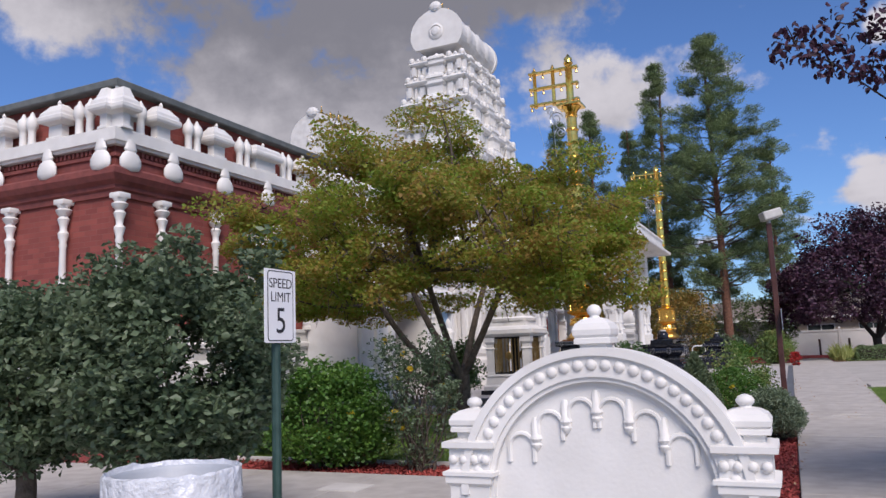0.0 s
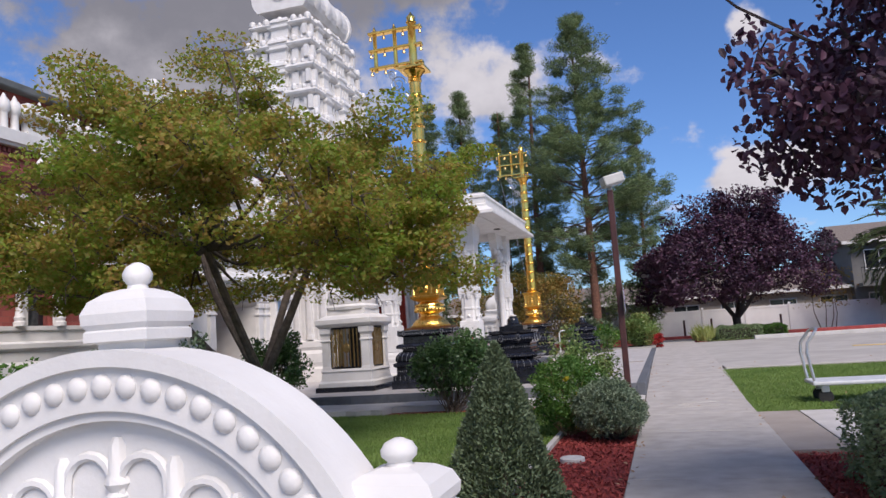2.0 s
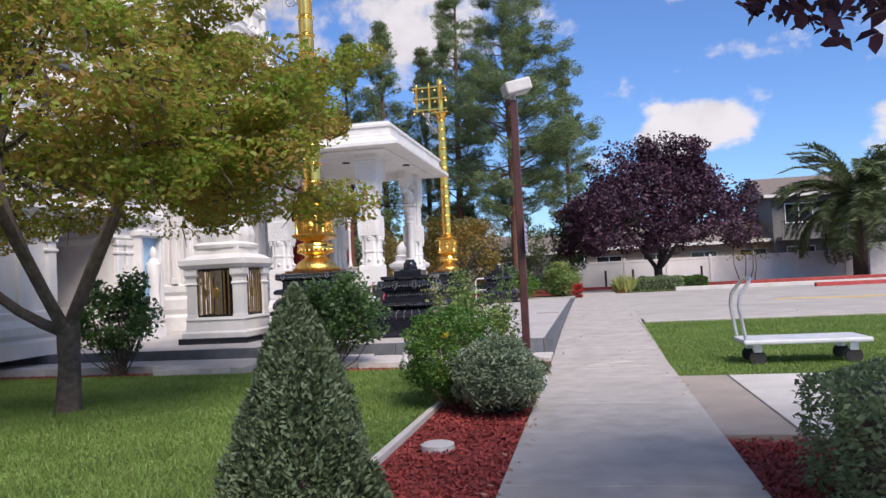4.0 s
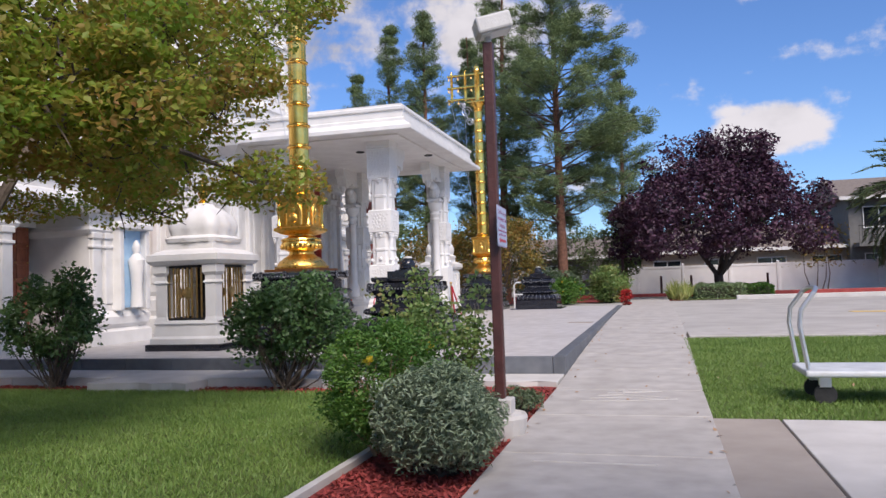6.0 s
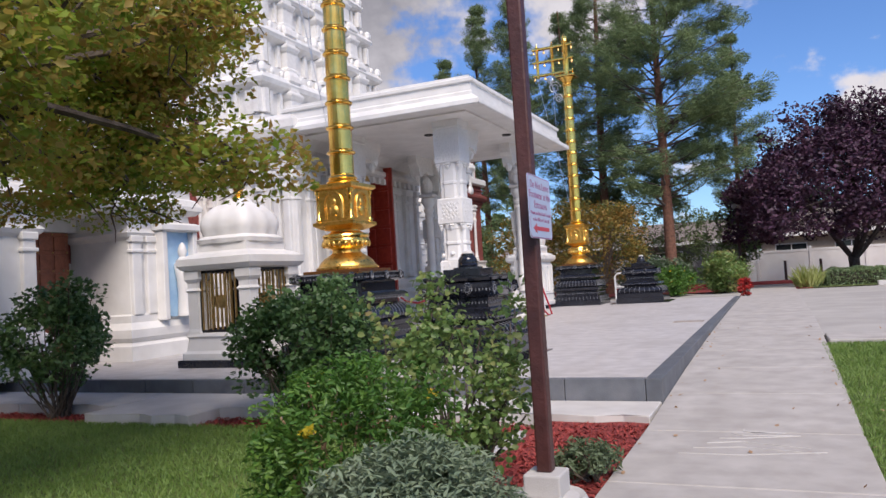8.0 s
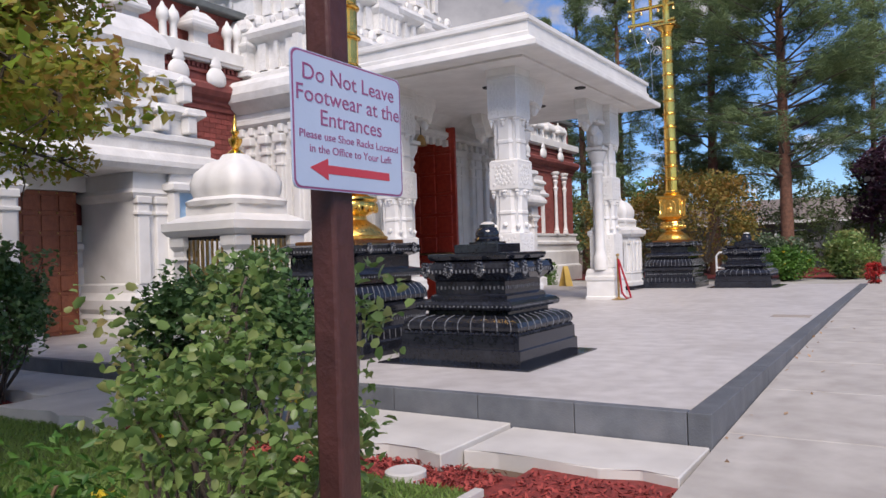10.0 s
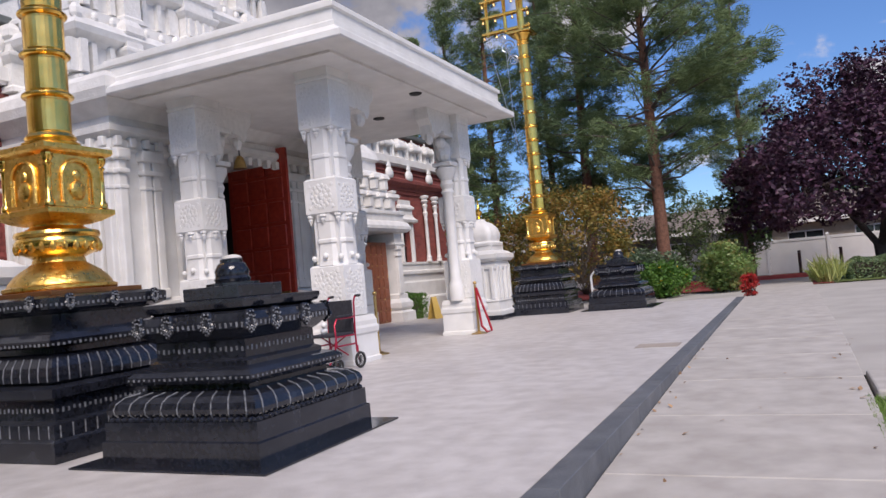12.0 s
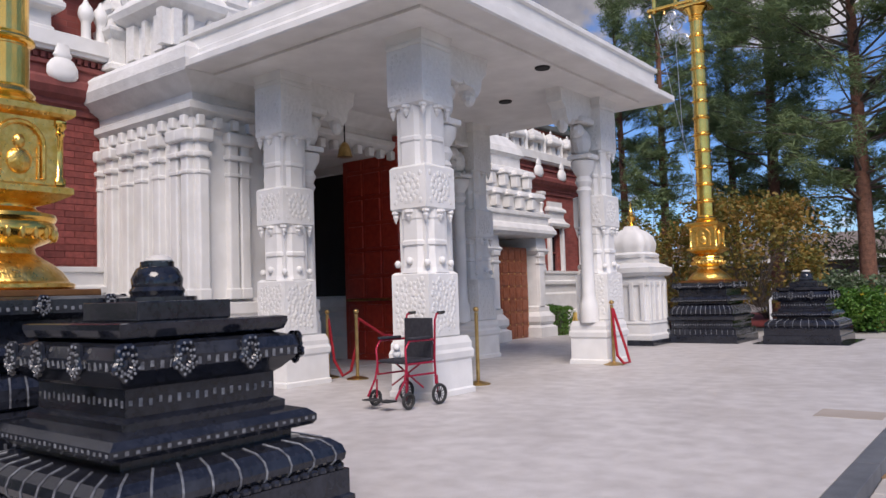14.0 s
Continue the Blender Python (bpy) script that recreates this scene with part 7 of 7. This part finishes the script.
nr = p - [0, 0, -0.3]
nr /= np.linalg.norm(nr, axis=1, keepdims=True)
leaves("blade_growth", p, 0.55, STRAW, straw, rng, 0.07, -0.2, nr * 2, 0.3, fold=0.02)
sap = thing("young_tree", (9.3, 48.4, 0.2), "thin young tree with yellowing leaves by the fence", "tree")
bm = bmesh.new()
for k in range(4):
    limbs(bm, rng, (0.25 * k - 0.4, 0, 0), [(0.3 * k - 0.5 + rng.normal() * 0.2, rng.normal() * 0.2, 2.6 + rng.normal() * 0.2)], 0.035, 0.01, 0, 5, 3)
part("stems", bm, BARK, sap)
leaves("foliage", np.stack([rng.normal(0, 0.75, 420), rng.normal(0, 0.4, 420), rng.uniform(1.2, 3.4, 420)], 1), 0.17, AUTUMN, sap, rng)

# palm
palm = thing("date_palm", (14.9, 47.3, 0.2), "thick date palm with arching grey-green fronds", "palm tree")
part("trunk", tube(bmesh.new(), [(0, 0, -0.1), (0, 0, 2.2), (0, 0, 4.2)], [0.55, 0.5, 0.6], 12), BARK, palm)
rng = np.random.default_rng(83)
bm = bmesh.new()
pp, nn_ = [], []
for k in range(120):
    a = rng.uniform(0, 6.28)
    e0 = rng.uniform(-0.75, 1.4)
    L_ = rng.uniform(3.3, 4.5)
    pts = []
    for i in range(9):
        u = i / 8
        el = e0 - 1.25 * u * u
        base_ = pts[-1] if pts else (0.3 * math.cos(a), 0.3 * math.sin(a), 4.2)
        st = L_ / 8 if i else 0
        pts.append((base_[0] + st * math.cos(el) * math.cos(a), base_[1] + st * math.cos(el) * math.sin(a), base_[2] + st * math.sin(el)))
    tube(bm, pts, [0.035 * (1 - 0.8 * i / 8) for i in range(9)], 4)
    for i in range(1, 9):
        p0, p1 = np.array(pts[i - 1]), np.array(pts[i])
        d_ = (p1 - p0) / np.linalg.norm(p1 - p0)
        sd = np.cross(d_, [0, 0, 1.0])
        sd /= np.linalg.norm(sd) + 1e-6
        for q in range(9):
            c0 = p0 + (p1 - p0) * q / 9
            for sg in (-1, 1):
                w_ = d_ * 0.7 + sd * sg * 0.9 + np.array([0, 0, 0.15])
                pp.append(c0 + w_ * 0.22)
                nn_.append(w_ * 3)
part("frond_ribs", bm, BARK_PALE, palm)
leaves("fronds", np.array(pp), 0.6, PALM, palm, rng, 0.1, 0.1, np.array(nn_), 0.6, fold=0.04)

# ---------- far side: fence, houses ----------
fence = thing("white_fence", (0, 49.8, 0.2), "white solid vinyl boundary fence with caps", "fence")
for k in range(22):
    x0 = -14 + 2.4 * k
    part("panel", slab(x0 + 0.07, x0 + 2.33, 0.02, 0.07, 0.03, 1.4, bevel=0.006), PLASTIC_WHITE, fence)
    part("rail", slab(x0 + 0.07, x0 + 2.33, 0.0, 0.09, 1.4, 1.52, bevel=0.008), PLASTIC_WHITE, fence)
    bm = slab(x0 - 0.065, x0 + 0.065, -0.02, 0.11, 0.0, 1.58, bevel=0.006)
    mould(bm, x0, 0.045, 0.075, 0.075, [(0, 1.58), (0, 1.6), (-0.07, 1.66)])
    part("post", bm, PLASTIC_WHITE, fence)
shed = thing("grey_enclosure", (-2.1, 48.0, 0.2), "pale grey painted utility enclosure", "enclosure")
part("body", slab(0, 2.0, 0, 1.6, 0, 1.95, bevel=0.02), LAMP_GREY, shed)
part("lid", slab(-0.04, 2.04, -0.04, 1.64, 1.95, 2.02, bevel=0.01), LAMP_GREY, shed)
wall_b = thing("block_wall", (14.6, 45.6, 0.2), "grey rendered block wall by the palm", "wall")
part("body", slab(0, 2.4, 0, 0.3, 0, 1.75, bevel=0.02), LAMP_GREY, wall_b)
part("return", slab(3.0, 9.0, -0.8, -0.5, 0, 1.9, bevel=0.02), LAMP_GREY, wall_b)
for x in (1.6, 3.05, 6.6):
    ob = tagged(part("bollard", tube(bmesh.new(), [(0, 0, -0.1), (0, 0, 1.0)], 0.06, 10), POST), "dark post standing before the white fence", "bollard", "fence bollards")
    ob.matrix_basis = pose(x, 46.3, 0.2)
far_lamp = thing("far_lamp_post", (-0.2, 44.5, 0.2), "dark lamp post with small box head", "street lamp")
part("post", slab(-0.06, 0.06, -0.06, 0.06, 0, 3.45, bevel=0.01), POST, far_lamp)
part("head", slab(-0.2, 0.2, -0.15, 0.15, 3.45, 3.65, bevel=0.03), LAMP_GREY, far_lamp)


def house(x, y, w, d, storeys, wall_m, label, balcony=False, seed=0):
    h = thing("apartment_house", (x, y, 0.0), label, "house", "houses beyond the fence")
    H = 2.75 * storeys
    part("wall", slab(0, w, 0, d, 0, H), wall_m, h)
    bm = bmesh.new()
    v = [bm.verts.new(p_) for p_ in ((-0.6, -0.7, H - 0.05), (w + 0.6, -0.7, H - 0.05), (w + 0.6, d + 0.7, H - 0.05), (-0.6, d + 0.7, H - 0.05), (-0.6, d / 2, H + 1.5), (w + 0.6, d / 2, H + 1.5))]
    for f in ((0, 1, 5, 4), (2, 3, 4, 5), (0, 4, 3), (1, 2, 5), (0, 3, 2, 1)):
        bm.faces.new([v[i] for i in f])
    part("roof", bm, ROOF_TILE, h, "brown shingle gable roof")
    part("fascia", slab(-0.6, w + 0.6, -0.74, -0.7, H - 0.2, H + 0.0), WHITE, h)
    for st in range(storeys):
        k = 0
        xx = 0.8
        while xx + 1.6 < w:
            z0_ = 0.95 + 2.75 * st
            wn_ = part("window", slab(xx, xx + 1.6, -0.03, -0.005, z0_, z0_ + 1.15), GLASS, h)
            bm = bmesh.new()
            for a_, b_, c_, e_ in ((xx - 0.05, xx + 1.65, z0_ + 1.15, z0_ + 1.22), (xx - 0.05, xx + 1.65, z0_ - 0.07, z0_), (xx - 0.05, xx, z0_, z0_ + 1.15), (xx + 1.6, xx + 1.65, z0_, z0_ + 1.15), (xx + 0.78, xx + 0.83, z0_, z0_ + 1.15)):
                box(bm, a_, b_, -0.06, -0.002, c_, e_)
            part("frame", bm, PLASTIC_WHITE, wn_)
            xx += 3.1
    if balcony:
        for st in range(1, storeys):
            b = part("balcony", slab(0.2, w - 0.2, -1.3, -0.002, 2.75 * st - 0.22, 2.75 * st), wall_m, h)
            bm = bmesh.new()
            box(bm, 0.2, w - 0.2, -1.28, -1.24, 2.75 * st + 0.95, 2.75 * st + 1.0)
            n_ = int((w - 0.4) / 0.16)
            for i in range(n_):
                box(bm, 0.22 + 0.16 * i, 0.24 + 0.16 * i, -1.27, -1.25, 2.75 * st, 2.75 * st + 0.95)
            part("railing", bm, IRON, b, "dark balcony railing")
    return h


house(12.5, 56, 14, 8, 2, STUCCO_GREY, "two-storey grey house with a dark balcony", True)
house(0.5, 57, 12.5, 7, 1, STUCCO, "single-storey beige house behind the fence")
house(28, 60, 14, 8, 2, STUCCO, "two-storey beige house beyond the fence")
house(-16, 60, 15, 8, 1, STUCCO_GREY, "single-storey grey house behind the pines")

# distant trees beyond the houses
rng = np.random.default_rng(84)
cc = []
for k in range(260):
    x = rng.uniform(-70, 90)
    cc.append((x, 95 + rng.uniform(-4, 4), rng.uniform(0.5, 5.5 + 2.5 * math.sin(x * 0.17) + 1.5 * math.sin(x * 0.41))))
p = clumps(rng, cc, 60, 1.8, 0.7)
ob = leaves("distant_trees", p, 0.9, SHRUB, None, rng, 0.7, kind="stuff")
tagged(ob, "hazy row of distant trees beyond the houses", "trees")

# ---------- fine ground cover ----------
rng = np.random.default_rng(90)


def grass(name, x0, x1, y0, y1, n, h, label):
    xy = rng.uniform(0, 1, (n, 2)) * [x1 - x0, y1 - y0] + [x0, y0]
    zz = np.array([ground_z(v) for v in xy[:, 1]]) - 0.03 + h * 0.4
    ob = leaves(name, np.column_stack([xy, zz]), h, BLADE, None, rng, 0.14, 0.0, np.tile([0, 0, 1.3], (n, 1)), 0.1, "stuff", 0.02)
    return tagged(ob, label, "grass")


grass("grass", -9.5, -0.87, 8.48, 14.84, 150000, 0.055, "short mown grass on the shaded lawn")
grass("grass", 1.72, 9.0, 13.49, 20.38, 120000, 0.055, "short mown grass beside the walk")


def chips(name, x0, x1, y0, y1, n, label):
    xy = rng.uniform(0, 1, (n, 2)) * [x1 - x0, y1 - y0] + [x0, y0]
    ob = leaves(name, np.column_stack([xy, rng.uniform(-0.045, -0.015, n)]), 0.05, MULCH_CHIP, None, rng, 0.4, 0.0, None, 0.85, "stuff", 0.15)
    return tagged(ob, label, "mulch")


chips("wood_chips", -0.76, 0.14, 4.6, 15.4, 16000, "red wood chips in the walk-side bed")
chips("wood_chips", -9.5, -0.88, 7.6, 8.39, 9000, "red wood chips along the lawn's front")
chips("wood_chips", -9.5, -0.88, 14.88, 15.3, 7000, "red wood chips under the roses")
chips("wood_chips", 1.67, 2.6, 5.6, 10.2, 9000, "red wood chips round the hedge")
# fallen leaves and chalk on the walk
lv = np.column_stack([rng.uniform(0.2, 8.0, 150), rng.uniform(6, 24, 150), np.zeros(150)])
edge = rng.uniform(0, 1, 150) < 0.6
lv[edge, 0] = rng.choice([0.2, 1.68], edge.sum()) + rng.normal(0, 0.06, edge.sum())
lv[:, 2] = [ground_z(v) + 0.008 for v in lv[:, 1]]
tagged(leaves("fallen_leaves", lv, 0.05, DRY, None, rng, 0.6, 0.0, None, 0.95, "stuff", 0.1), "scattered dry brown leaves on the paving", "leaves")
bm = bmesh.new()
for k in range(7):
    y_ = 14.3 + 0.17 * k
    tube(bm, [(0.5 + 0.08 * k, y_, 0.001), (0.9, y_ + 0.08 * math.sin(k), 0.001), (1.45 - 0.05 * k, y_ + 0.15 * math.cos(k * 2), 0.001)], 0.006, 4)
tube(bm, [(0.42, 11.7, 0.001), (1.25, 11.68, 0.001)], 0.008, 4)
tagged(part("chalk_marks", bm, CONCRETE_PALE, None), "faint pale chalk lines on the walk", "chalk marks", "", "stuff")

# ---------- bricks beside the tower: each laid on the wall ----------
course, k = 2.02, 0
brick_meshes = {}
for row in range(22):
    z0 = 2.03 + 0.102 * row
    yb = 20.2 - (0.15 if row % 2 else 0.0)
    while yb < 22.1:
        a_, b_ = max(yb, 20.2), min(yb + 0.292, 22.12)
        if b_ - a_ > 0.04:
            key = round(b_ - a_, 2)
            if key not in brick_meshes:
                bm = slab(0.0, 0.012, 0.0, key, 0.0, 0.094, bevel=0.004)
                me = bpy.data.meshes.new("brick")
                bm.to_mesh(me)
                bm.free()
                me.materials.append(BRICK_PIECE)
                brick_meshes[key] = me
            ob = new("brick", brick_meshes[key])
            ob.parent = temple
            ob.location = (0.001, a_ - FY, z0)
        yb += 0.3
